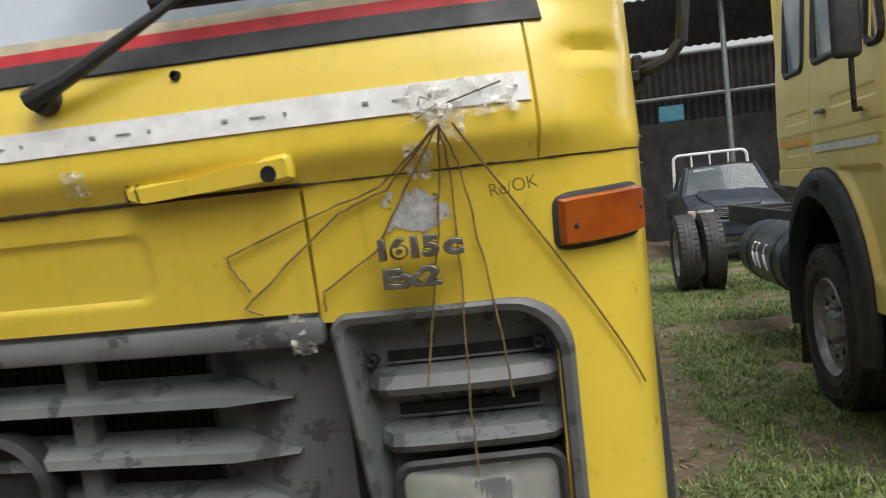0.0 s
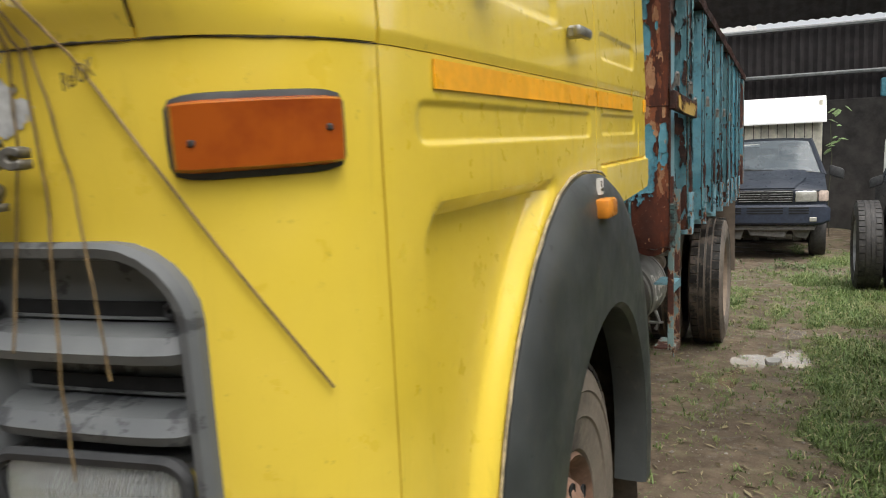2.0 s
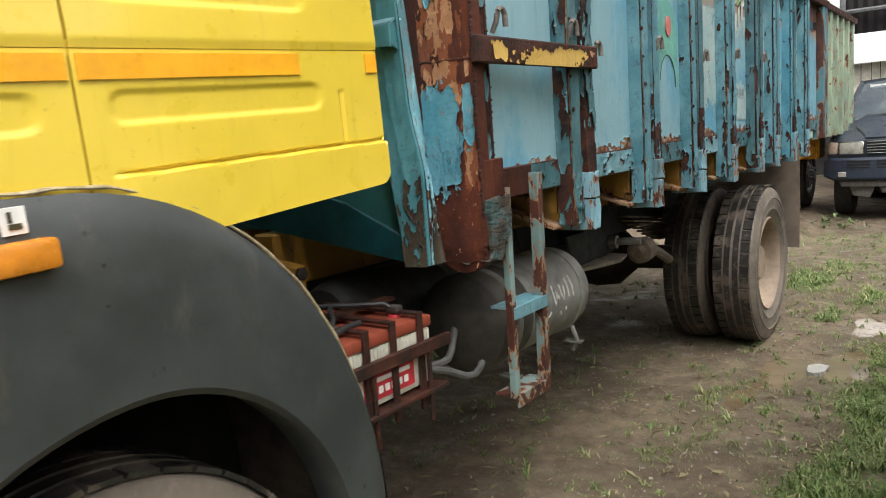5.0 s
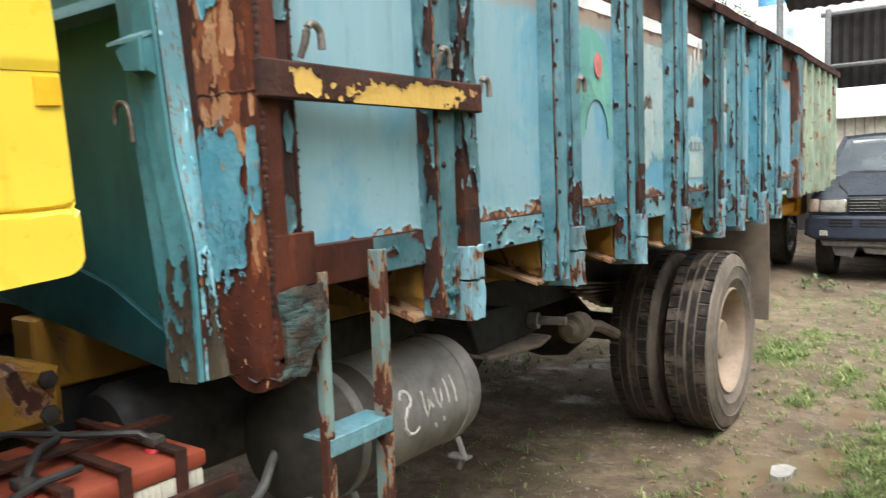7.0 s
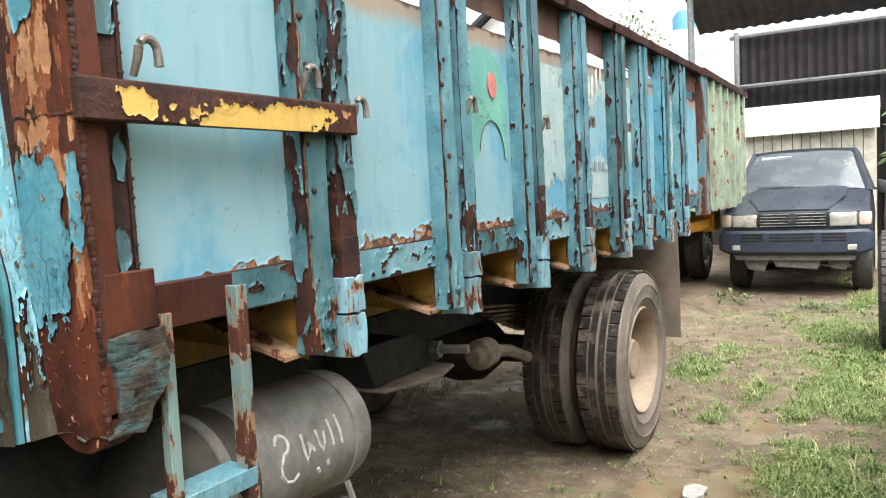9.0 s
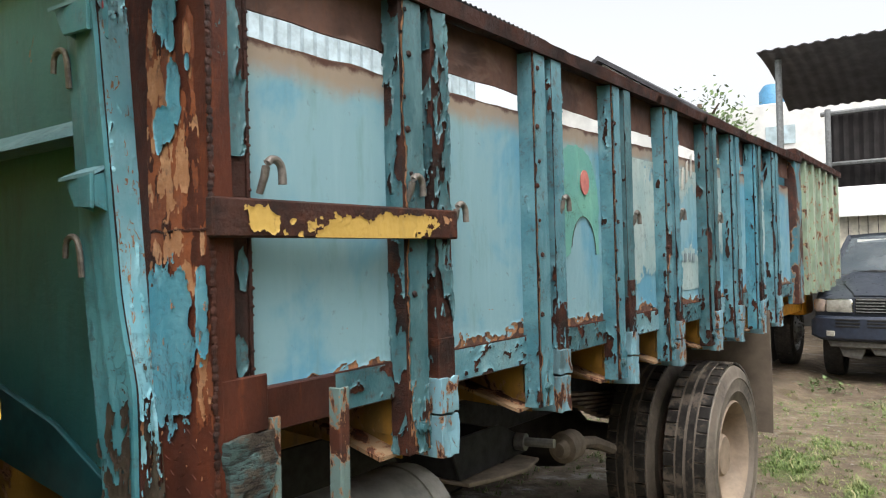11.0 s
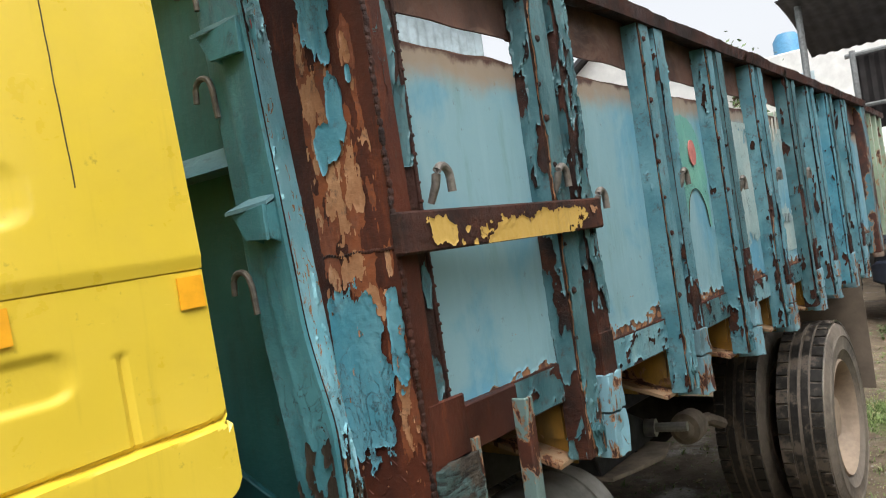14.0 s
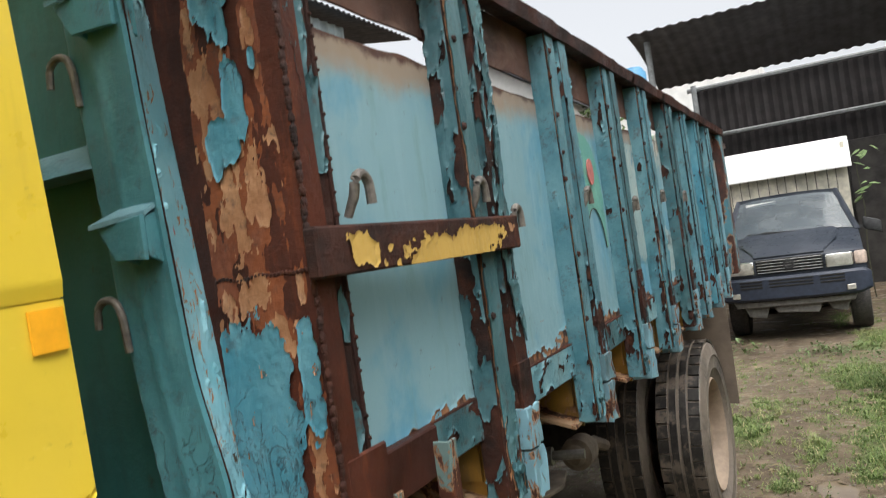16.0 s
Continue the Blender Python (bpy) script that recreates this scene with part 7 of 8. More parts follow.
def mud_share(x, y):
    """1 on bare mud, 0 on turf."""
    path = sm(-abs(x - 0.24 - 0.25 * noise.noise((0, y * 0.4, 0))), -0.75, -0.35)
    under = sm(-x, -0.35, 0.1)
    far = sm(y, 15.0, 17.5) * 0.7
    n = 0.55 * noise.noise((x * 0.8, y * 0.8, 21)) + 0.3 * noise.noise((x * 2.4, y * 2.4, 5))
    m = max(path * 0.85, under, far) + n
    m += 0.8 * sm(noise.noise((x * 1.3, y * 1.1, 40)) + 0.6 * noise.noise((x * 3.7, y * 3.7, 41)) + 0.4 * noise.noise((x * 9, y * 9, 43)), -0.05, 0.45)
    for cx, cy, rx, ry in ((0.28, 3.5, 0.55, 0.36), (0.88, 4.9, 0.28, 0.32), (0.36, 7.9, 0.10, 0.22), (0.52, 8.6, 0.11, 0.3), (0.0, 9.4, 0.3, 0.6), (0.75, 3.9, 0.25, 0.25)):
        m -= 1.3 * math.exp(-((x - cx) / rx) ** 2 - ((y - cy) / ry) ** 2)
    return min(1.0, max(0.0, m))


m = Mat("mud_and_turf")
wet = m.step(m.noise(1.6, 6, 0.62), 0.42, 0.62)
soil = m.mix(m.step(m.noise(7, 8, 0.7), 0.35, 0.68), (0.112, 0.081, 0.052), (0.24, 0.183, 0.125))
soil = m.mix(m.math('MULTIPLY', wet, 0.6), soil, (0.085, 0.062, 0.042))
soil = m.mix(m.math('MULTIPLY', m.step(m.noise(55, 5, 0.7), 0.6, 0.72), 0.6), soil, (0.28, 0.24, 0.18))
soil = m.mix(m.math('MULTIPLY', m.step(m.noise(4.5, 9, 0.75), 0.52, 0.66), 0.45), soil, (0.12, 0.12, 0.055))
att = m.t.nodes.new("ShaderNodeAttribute")
att.attribute_name = "turf"
gm = m.step(m.math('ADD', att.outputs["Fac"], m.math('MULTIPLY', m.math('SUBTRACT', m.noise(9, 8, 0.7), 0.5), 1.2)), 0.45, 0.65)
green = m.mix(m.step(m.noise(20, 6, 0.7), 0.35, 0.7), (0.060, 0.080, 0.024), (0.13, 0.155, 0.048))
m.put("Base Color", m.mix(m.math('MULTIPLY', gm, 0.85), soil, green))
m.put("Roughness", m.step(m.math('SUBTRACT', m.noise(2.3, 6, 0.65), m.math('MULTIPLY', gm, -0.25)), 0.36, 0.5, 0.30, 0.95))
m.put("Specular IOR Level", 0.45)
m.bump(m.noise(26, 9, 0.72), 0.018, 0.8)
GROUND = m.m
bm = B()
xs = [-60, -40, -25, -16, -10, -6, -4] + lin(-3, 5, 130) + [5.5, 6.2, 7, 8, 10, 13, 18, 26, 40, 60]
ys = [-60, -40, -24, -14, -8, -4, -2] + lin(-1.5, 19, 270) + [19.6, 20.5, 22, 24, 28, 36, 50, 80]
vals = []
g = []
for x in xs:
    row = []
    for y in ys:
        row.append(bm.verts.new((x, y, gz(x, y))))
        vals.append(1 - mud_share(x, y))
    g.append(row)
for i in range(len(xs) - 1):
    for j in range(len(ys) - 1):
        bm.faces.new((g[i][j], g[i + 1][j], g[i + 1][j + 1], g[i][j + 1]))
ground = lone("ground", bm, GROUND, "muddy yard ground with patchy turf", "ground", kind="structure", angle=180)
at = ground.data.attributes.new("turf", 'FLOAT', 'POINT')
at.data.foreach_set("value", vals)


def GROUND_AT(px, py):
    return 0.018 * noise.noise((px * 0.9, py * 0.9, 3)) - 0.11 * sm(-py, -4.6, -3.0) * sm(-px, -1.1, -0.4)


w = Mat("muddy_water")
w.put("Base Color", w.mix(w.step(w.noise(3, 5), 0.35, 0.65), (0.15, 0.105, 0.062), (0.22, 0.165, 0.10)))
w.put("Roughness", 0.06)
w.put("Specular IOR Level", 0.5)
w.bump(w.noise(6, 3), 0.001, 0.2)
for px, py, rx, ry, d in PUDDLES:
    bm = B()
    vs = [bm.verts.new((px + 1.3 * rx * math.cos(a), py + 1.3 * ry * math.sin(a), GROUND_AT(px, py) - d * 0.62)) for a in [k * math.tau / 28 for k in range(28)]]
    bm.faces.new(vs)
    lone("puddle", bm, w.m, "shallow brown rain puddle on the mud", "puddle", kind="structure")

# pale flat patch stands in for sky reflected in the puddle
bm = B()
prism(bm, blob(0.52, 6.62, 0.05, 0.085, 5, 0.4, 40), gz(0.52, 6.62) - 0.004, gz(0.52, 6.62) + 0.026, 'z', 0.004)
lone("puddle_sky_patch", bm, plain("pale_sky_reflection", (0.42, 0.41, 0.38), 0.5, var=0.25), "pale flat patch for the sky reflected in the puddle", "rubble")
# loose small stones trodden into the mud
grng = np.random.default_rng(77)
V, F = [], []
for i in range(5200):
    y = grng.uniform(3.2, 14.5)
    x = grng.uniform(-0.9, 1.7)
    if mud_share(x, y) < 0.45 + 0.3 * grng.random() or noise.noise((x * 1.1, y * 0.9, 60)) < -0.15:
        continue
    r = 0.0035 + 0.010 * grng.random() ** 4
    z, k, tw = gz(x, y) + 0.1 * r, len(V), grng.uniform(0, math.tau)
    for a in range(5):
        q = tw + a * math.tau / 5
        V.append((x + r * grng.uniform(0.8, 1.4) * math.cos(q), y + r * grng.uniform(0.8, 1.4) * math.sin(q), z + r * grng.uniform(-0.1, 0.25)))
    V += [(x, y, z + r * 0.75), (x, y, z - r * 0.5)]
    for a in range(5):
        F += [(k + a, k + (a + 1) % 5, k + 5), (k + (a + 1) % 5, k + a, k + 6)]
me = bpy.data.meshes.new("gravel")
me.from_pydata(V, [], F)
st = Mat("small_stones")
st.put("Base Color", st.mix(st.island(), (0.13, 0.105, 0.08), (0.36, 0.33, 0.29)))
st.put("Roughness", 0.85)
me.materials.append(st.m)
tagged(new("gravel", me), "small loose stones trodden into the mud", "gravel", kind="stuff")
# fallen leaves and straw on the mud
V, F = [], []
for i in range(520):
    x, y = grng.uniform(-0.9, 1.3), grng.uniform(3.2, 8.5)
    z, k, a = gz(x, y) + 0.006, len(V), grng.uniform(0, math.tau)
    L, w2 = grng.uniform(0.012, 0.045), grng.uniform(0.004, 0.012)
    c, d = math.cos(a), math.sin(a)
    V += [(x - c * L, y - d * L, z), (x - d * w2, y + c * w2, z + grng.uniform(0.001, 0.012)), (x + c * L, y + d * L, z + grng.uniform(0.0, 0.008)), (x + d * w2, y - c * w2, z + grng.uniform(0.0, 0.006))]
    F.append((k, k + 1, k + 2, k + 3))
me = bpy.data.meshes.new("fallen_leaves")
me.from_pydata(V, [], F)
lv = Mat("dry_leaves")
lv.put("Base Color", lv.mix(lv.island(), (0.10, 0.075, 0.035), (0.34, 0.29, 0.16)))
lv.put("Roughness", 0.75)
me.materials.append(lv.m)
tagged(new("fallen_leaves", me), "dry fallen leaves and straw on the mud", "leaves", kind="stuff")
# unseen plain walls round the yard, added to block low sky light
bm = B()
box(bm, -22, 12, -5.2, -5.0, -0.2, 4.6)
box(bm, 9.0, 9.2, -5.0, 21.9, -0.2, 4.2)
box(bm, -5.2, -5.0, -5.0, 11.5, -0.2, 2.2)
lone("unseen_light_walls", bm, plain("unseen_wall_grey", (0.13, 0.125, 0.115), 0.9, var=0.35, scale=2), "unseen plain walls added to block low sky light", "wall", kind="structure")

# grass: blades in clumps
gm2 = Mat("grass_blades")
gc = gm2.mix(gm2.island(), (0.085, 0.140, 0.034), (0.225, 0.31, 0.095))
gc = gm2.mix(gm2.math('MULTIPLY', gm2.step(gm2.noise(1.6, 5), 0.5, 0.7), 0.6), gc, (0.36, 0.33, 0.15))
gc = gm2.mix(gm2.step(gm2.math('FRACT', gm2.math('MULTIPLY', gm2.island(), 17.0)), 0.9, 0.92), gc, (0.45, 0.40, 0.22))
gm2.put("Base Color", gc)
gm2.put("Roughness", 0.55)
gm2.put("Subsurface Weight", 0.0)
GRASS = gm2.m


def grass(name, n, x0, x1, y0, y1, h, want, seed, label):
    rng = np.random.default_rng(seed)
    V, F = [], []
    made = 0
    tries = 0
    while made < n and tries < n * 12:
        tries += 1
        x, y = rng.uniform(x0, x1), rng.uniform(y0, y1)
        q = want(x, y)
        if rng.random() > q:
            continue
        z = gz(x, y) - 0.004
        tuft = rng.random() < 0.12
        for b in range(9 if tuft else 3):
            sp = 0.012 if tuft else 0.022
            bx, by = x + rng.normal(0, sp), y + rng.normal(0, sp)
            a = rng.uniform(0, math.tau)
            hh = h * rng.uniform(0.35, 1.2) * (0.55 + 0.6 * q) * (1.9 if tuft else 0.8)
            ww = rng.uniform(0.002, 0.0045)
            out = rng.uniform(0.5, 1.6)
            lx, ly = math.cos(a) * hh * out, math.sin(a) * hh * out
            ca, sa = -math.sin(a) * ww, math.cos(a) * ww
            k = len(V)
            tip = rng.uniform(0.35, 1.0)
            V += [(bx - ca, by - sa, z), (bx + ca, by + sa, z), (bx + lx * 0.4 + ca * 0.8, by + ly * 0.4 + sa * 0.8, z + hh * 0.7), (bx + lx * 0.4 - ca * 0.8, by + ly * 0.4 - sa * 0.8, z + hh * 0.7), (bx + lx, by + ly, z + hh * tip)]
            F += [(k, k + 1, k + 2, k + 3), (k + 3, k + 2, k + 4)]
        made += 1
    me = bpy.data.meshes.new(name)
    me.from_pydata(V, [], F)
    me.materials.append(GRASS)
    return tagged(new(name, me), label, "grass", kind="stuff")


def turf(x, y):
    return (1 - mud_share(x, y)) ** 1.6


grass("grass", 30000, -0.3, 3.2, 2.2, 11.0, 0.036, turf, 4, "short green yard grass growing between muddy patches")
grass("grass", 16000, 0.0, 7.0, 10.0, 17.5, 0.045, turf, 5, "short green yard grass further back")
grass("grass", 6500, -2.2, 0.9, 2.6, 13.0, 0.03, lambda x, y: 0.25 + 0.6 * max(0, noise.noise((x * 2, y * 2, 4))), 6, "sparse dry grass under the lorry")

# ---------------------------------------------------------------- second yellow lorry
M2 = Matrix.Translation((0, 2.3, 0.03)) @ Matrix(((-1, 0, 0, 1.60), (0, 1, 0, 0), (0, 0, 1, 0), (0, 0, 0, 1)))
lorry2 = thing("chassis_lorry", (2.6, 6.0, 0.0), "faded yellow lorry cab on a bare black chassis", "lorry")
cab(lorry2, M2, 1.06, YELLOW_OLD, True)
X2 = 1.60 - XC
tape("orange_reflective_tape", s_at_y(2.66), s_at_y(3.34), 1.62, 1.67, ORANGE, "faded orange reflective tape", 0.0045, holder=lorry2, M=M2)
tape("white_reflective_tape", s_at_y(1.6), s_at_y(2.56), 1.565, 1.605, SILVERTAPE, "white reflective tape strip", 0.012, holder=lorry2, M=M2)
for s in (1, -1):
    wheel(lorry2, (X2 + s * 1.10, 4.95, 0.51), 0.515, 0.26, s, TYRE_DARK, RIM_GREY, dish=-0.035)
    for xo in (1.15, 0.83):
        wheel(lorry2, (X2 + s * xo - 0.13, 10.45, 0.515), 0.515, 0.265, s, TYRE_DARK, RIM_GREY, twin=True)
    bm = B()
    box(bm, X2 + s * 0.43 - 0.035, X2 + s * 0.43 + 0.035, 3.7, 11.6, 0.82, 1.06, 0.006)
    part("chassis_rail", bm, DARK, lorry2, "black steel chassis rail")
for y in (6.4, 7.6, 8.8, 10.2, 11.4):
    bm = B()
    box(bm, X2 - 0.4, X2 + 0.4, y, y + 0.1, 0.86, 1.02, 0.005)
    part("cross_member", bm, DARK, lorry2)
bm = B()
lathe(bm, (X2 - 0.78, 6.5, 0.72), [(0.1, -0.02), (0.27, 0.0), (0.3, 0.04), (0.3, 1.55), (0.27, 1.6), (0.0005, 1.6)], 36, 'y')
ft = part("fuel_tank", bm, plain("blue_grey_tank", (0.045, 0.055, 0.065), 0.4, 0.3), lorry2, "dark blue-grey fuel tank")
for y in (6.8, 7.7):
    bm = B()
    lathe(bm, (X2 - 0.78, y, 0.72), [(0.302, -0.03), (0.308, -0.025), (0.308, 0.025), (0.302, 0.03)], 36, 'y', True)
    part("tank_strap", bm, DARK, ft)
for y in (7.0, 7.25, 7.4):
    bm = B()
    tube(bm, [(X2 - 0.78 - 0.305 * math.cos(radians(a)), y + 0.05 * math.sin(a * 0.1), 0.72 + 0.305 * math.sin(radians(a))) for a in range(-15, 30, 6)], 0.014, 5)
    part("chalk_mark", bm, WHITE, ft, "illegible white chalk stroke")
bm = B()
box(bm, X2 - 0.95, X2 + 0.95, 10.3, 10.6, 0.45, 0.6, 0.03)
part("rear_axle", bm, GRIME, lorry2)
# mirror and step
bm = B()
box(bm, 1.25, 1.385, 3.80, 3.86, 2.0, 2.45, 0.03, 3)
mr = part("wing_mirror", bm, BLACK, lorry2, "black wing mirror on a bent stalk")
bm = B()
tube(bm, [(1.36, 3.84, 2.2), (1.34, 3.85, 1.98), (1.35, 3.88, 1.82), (1.40, 4.02, 1.77), (1.47, 4.12, 1.78)], 0.013, 8)
part("mirror_stalk", bm, BLACK, mr)
bm = B()
box(bm, 1.50, 1.9, 3.72, 4.02, 0.62, 1.07, 0.02)
sp = part("entry_step", bm, YELLOW_OLD, lorry2, "yellow entry step below the door")
bm = B()
box(bm, 1.47, 1.9, 3.74, 4.0, 0.54, 0.62, 0.01)
part("tread_plate", bm, DARK, sp)
bm = B()
box(bm, 1.50, 3.9, 3.53, 3.71, 0.55, 0.98, 0.04, 2)
part("bumper", bm, BLACK, lorry2)


# ---------------------------------------------------------------- pick-ups
CORNER_LAMP = plain("corner_lamp", (0.50, 0.40, 0.34), 0.3)
DUSTY_GREY = plain("dusty_grey", (0.16, 0.155, 0.145), 0.7)


def pickup(at, turn, label, rack, size=1.0):
    M = Matrix.Translation(at) @ Matrix.Rotation(radians(turn), 4, 'Z') @ Matrix.Diagonal((size, size, size, 1))
    t = thing("pickup_truck", at, label, "pickup truck")

    def P(name, bm, mat, label="", parent=None):
        for x in (-0.72, -0.5, -0.25, 0.0, 0.25, 0.5, 0.72):
            bmesh.ops.bisect_plane(bm, geom=bm.verts[:] + bm.edges[:] + bm.faces[:], plane_co=(x, 0, 0), plane_no=(1, 0, 0))
        for v in bm.verts:
            k = abs(v.co.x) / 0.9
            f = max(0.0, 1 - v.co.y / 1.6)
            v.co.y += 0.13 * k ** 3 * f
            if v.co.z > 1.0 and v.co.y < 1.5:
                v.co.z -= 0.05 * k ** 4
        return part(name, bm, mat, parent or t, label, M)
    W = 0.90
    bm = B()
    prism(bm, [(0.12, 0.50), (0.06, 0.62), (0.08, 0.98), (0.12, 1.03), (0.6, 1.15), (1.1, 1.25), (1.2, 1.27), (3.0, 1.24), (5.0, 1.2), (5.0, 0.5), (3.95, 0.5), (3.9, 0.7), (3.6, 0.86), (3.3, 0.7), (3.22, 0.5), (1.35, 0.5), (1.3, 0.68), (1.0, 0.86), (0.65, 0.7), (0.6, 0.5)], -W, W, 'x', 0.035)
    for v in bm.verts:
        if v.co.z > 0.95:
            v.co.x *= 0.965
    P("body", bm, NAVY, "dark navy faded bodywork")
    bm = B()
    prism(bm, [(0.10, 0.985), (0.085, 1.02), (0.12, 1.05), (0.6, 1.185), (1.12, 1.30), (1.14, 1.24)], -0.60, 0.60, 'x', 0.02)
    for v in bm.verts:
        if v.co.y < 0.5:
            v.co.x *= 0.72
    P("bonnet", bm, NAVY)
    # greenhouse: pillars, roof, panes
    def fr(y, z):
        k = (z - 1.25) / 0.56
        return W * 0.955 - 0.205 * k
    bm = B()
    sheet(bm, lambda u, y: Vector((u * fr(y, 1.8), y, 1.82 + 0.03 * (1 - u * u) - 0.02 * sm(y, 2.6, 3.0))), lin(-1, 1, 10), lin(1.68, 3.02, 6), thick=0.05, inward=(0, 0, -1))
    P("roof", bm, NAVY)
    for s in (-1, 1):
        for (ya, yb2) in ((1.06, 1.72), (2.05, 2.12), (3.05, 2.98)):
            bm = B()
            tube(bm, [(s * fr(0, 1.24), ya + 0.06, 1.24), (s * fr(0, 1.8), yb2, 1.80)], 0.04, 6)
            P("pillar", bm, NAVY)
        bm = B()
        vs = [bm.verts.new(p) for p in ((s * fr(0, 1.26), 1.2, 1.26), (s * fr(0, 1.79), 1.76, 1.79), (s * fr(0, 1.79), 2.96, 1.79), (s * fr(0, 1.26), 3.02, 1.26))]
        bm.faces.new(vs)
        sd = P("side_window", bm, GLASS_TINTED)
        sd.visible_shadow = False
    bm = B()
    sheet(bm, lambda u, k: Vector((u * (fr(0, 1.27 + 0.53 * k) - 0.02), 1.155 + 0.56 * k - 0.06 * (1 - u * u), 1.275 + 0.53 * k)), lin(-1, 1, 10), lin(0, 1, 5))
    ws = P("windscreen", bm, GLASS_TINTED)
    ws.visible_shadow = False
    bm = B()
    box(bm, -0.8, 0.8, 1.3, 2.95, 0.9, 1.25, 0.05)
    box(bm, -0.6, -0.15, 1.95, 2.2, 1.1, 1.6, 0.05)
    box(bm, 0.15, 0.6, 1.95, 2.2, 1.1, 1.6, 0.05)
    P("cabin", bm, HOLLOW_BLACK)
    for s in (-1, 1):
        bm = B()
        tube(bm, [(s * 0.1, 1.08, 1.29), (s * 0.1 - 0.45, 1.10, 1.32)], 0.008, 5)
        P("wiper", bm, BLACK)
    # grille, lamps, bumper
    bm = B()
    box(bm, -0.40, 0.40, 0.045, 0.12, 0.79, 0.985, 0.015)
    g = P("grille", bm, HOLLOW_BLACK, "black slatted grille")
    for i in range(5):
        bm = B()
        box(bm, -0.39, 0.39, 0.028, 0.06, 0.805 + i * 0.038, 0.817 + i * 0.038, 0.004)
        P("slat", bm, STEEL, parent=g)
    bm = B()
    lathe(bm, (0, 0.02, 0.90), [(0.065, 0.03), (0.07, 0.0), (0.05, -0.004), (0.045, 0.01), (0.0005, 0.01)], 24, 'y')
    P("emblem", bm, DARK, parent=g)
    for s in (-1, 1):
        bm = B()
        box(bm, min(s * 0.42, s * 0.745), max(s * 0.42, s * 0.745), 0.035, 0.14, 0.79, 0.975, 0.03, 2)
        h = P("headlamp", bm, CHROME, "rectangular headlamp, dulled glass")
        bm = B()
        box(bm, min(s * 0.435, s * 0.73), max(s * 0.435, s * 0.73), 0.018, 0.034, 0.805, 0.96, 0.012, 2)
        P("lamp_glass", bm, LAMP, parent=h)
        bm = B()
        box(bm, min(s * 0.75, s * 0.895), max(s * 0.75, s * 0.895), 0.045, 0.24, 0.80, 0.97, 0.03, 2)
        P("corner_lamp", bm, CORNER_LAMP, parent=h)
        bm = B()
        box(bm, s * 0.68 - 0.05, s * 0.68 + 0.05, -0.07, -0.04, 0.50, 0.57, 0.008)
        P("fog_lamp", bm, LAMP)
        bm = B()
        box(bm, s * 1.06 - 0.11, s * 1.06 + 0.11, 1.38, 1.48, 1.25, 1.43, 0.03, 2)
        box(bm, s * 0.92 - 0.06, s * 0.92 + 0.06, 1.42, 1.46, 1.27, 1.31)
        P("wing_mirror", bm, BLACK)
        for y in (0.98, 3.6):
            c = (s * 0.77, y, 0.265)
            bm = B()
            lathe(bm, c, [(0.2, -0.1), (0.3, -0.125), (0.365, -0.115), (0.385, -0.06), (0.385, 0.06), (0.365, 0.115), (0.3, 0.125), (0.2, 0.1)], 32, 'x', True)
            w = P("wheel", bm, TYRE_DARK)
            bm = B()
            lathe(bm, (c[0] + s * 0.06, y, 0.265), [(0.21, 0), (0.2, s * 0.03), (0.12, s * 0.0), (0.06, s * 0.03), (0.0005, s * 0.03)], 24, 'x')
            P("rim", bm, RIM_GREY, parent=w)
    bm = B()
    prism(bm, [(-0.92, 0.50), (-0.92, 0.70), (-0.85, 0.755), (0.85, 0.755), (0.92, 0.70), (0.92, 0.50), (0.8, 0.45), (-0.8, 0.45)], -0.05, 0.16, 'y', 0.03)
    b = P("bumper", bm, NAVY_PL, "dark navy plastic bumper")
    for x0, x1 in ((-0.62, -0.34), (-0.26, 0.26), (0.34, 0.62)):
        bm = B()
        for z in (0.62, 0.66, 0.70):
            box(bm, x0, x1, -0.056, -0.04, z, z + 0.022, 0.003)
        P("bumper_slot", bm, HOLLOW_BLACK, parent=b)
    bm = B()
    prism(bm, [(-0.74, 0.44), (0.74, 0.44), (0.70, 0.36), (-0.70, 0.36)], 0.05, 0.09, 'y', 0.01)
    sk = P("skid_plate", bm, DUSTY_GREY, "dusty grey skid plate")
    for x0, x1, z0, z1, y0 in ((-0.62, -0.30, 0.20, 0.36, 0.16), (-0.26, 0.34, 0.24, 0.37, 0.12), (0.38, 0.66, 0.22, 0.36, 0.2)):
        bm = B()
        prism(bm, [(x0, z1), (x1, z1), (x1 - 0.06, z0), (x0 + 0.05, z0 + 0.03)], y0, y0 + 0.05, 'y', 0.01)
        P("guard_panel", bm, DUSTY_GREY, parent=sk)
    bm = B()
    tube(bm, [(-0.66, 0.98, 0.27), (0.66, 0.98, 0.27)], 0.05, 8)
    P("front_axle", bm, GRIME)
    bm = B()
    box(bm, -0.55, -0.14, 1.60, 1.604, 1.70, 1.755)
    P("windscreen_sticker", bm, WHITE, parent=ws)
    if rack:
        bm = B()
        pts = [(-0.82, 3.15, 1.1), (-0.8, 3.15, 1.97)] + [(-0.66 + 0.14 * math.cos(radians(a)), 3.15, 1.99 + 0.14 * math.sin(radians(a))) for a in range(180, 89, -15)] + [(0.66 + 0.14 * math.cos(radians(a)), 3.15, 1.99 + 0.14 * math.sin(radians(a))) for a in range(90, -1, -15)] + [(0.82, 3.15, 1.1)]
        tube(bm, pts, 0.035, 8)
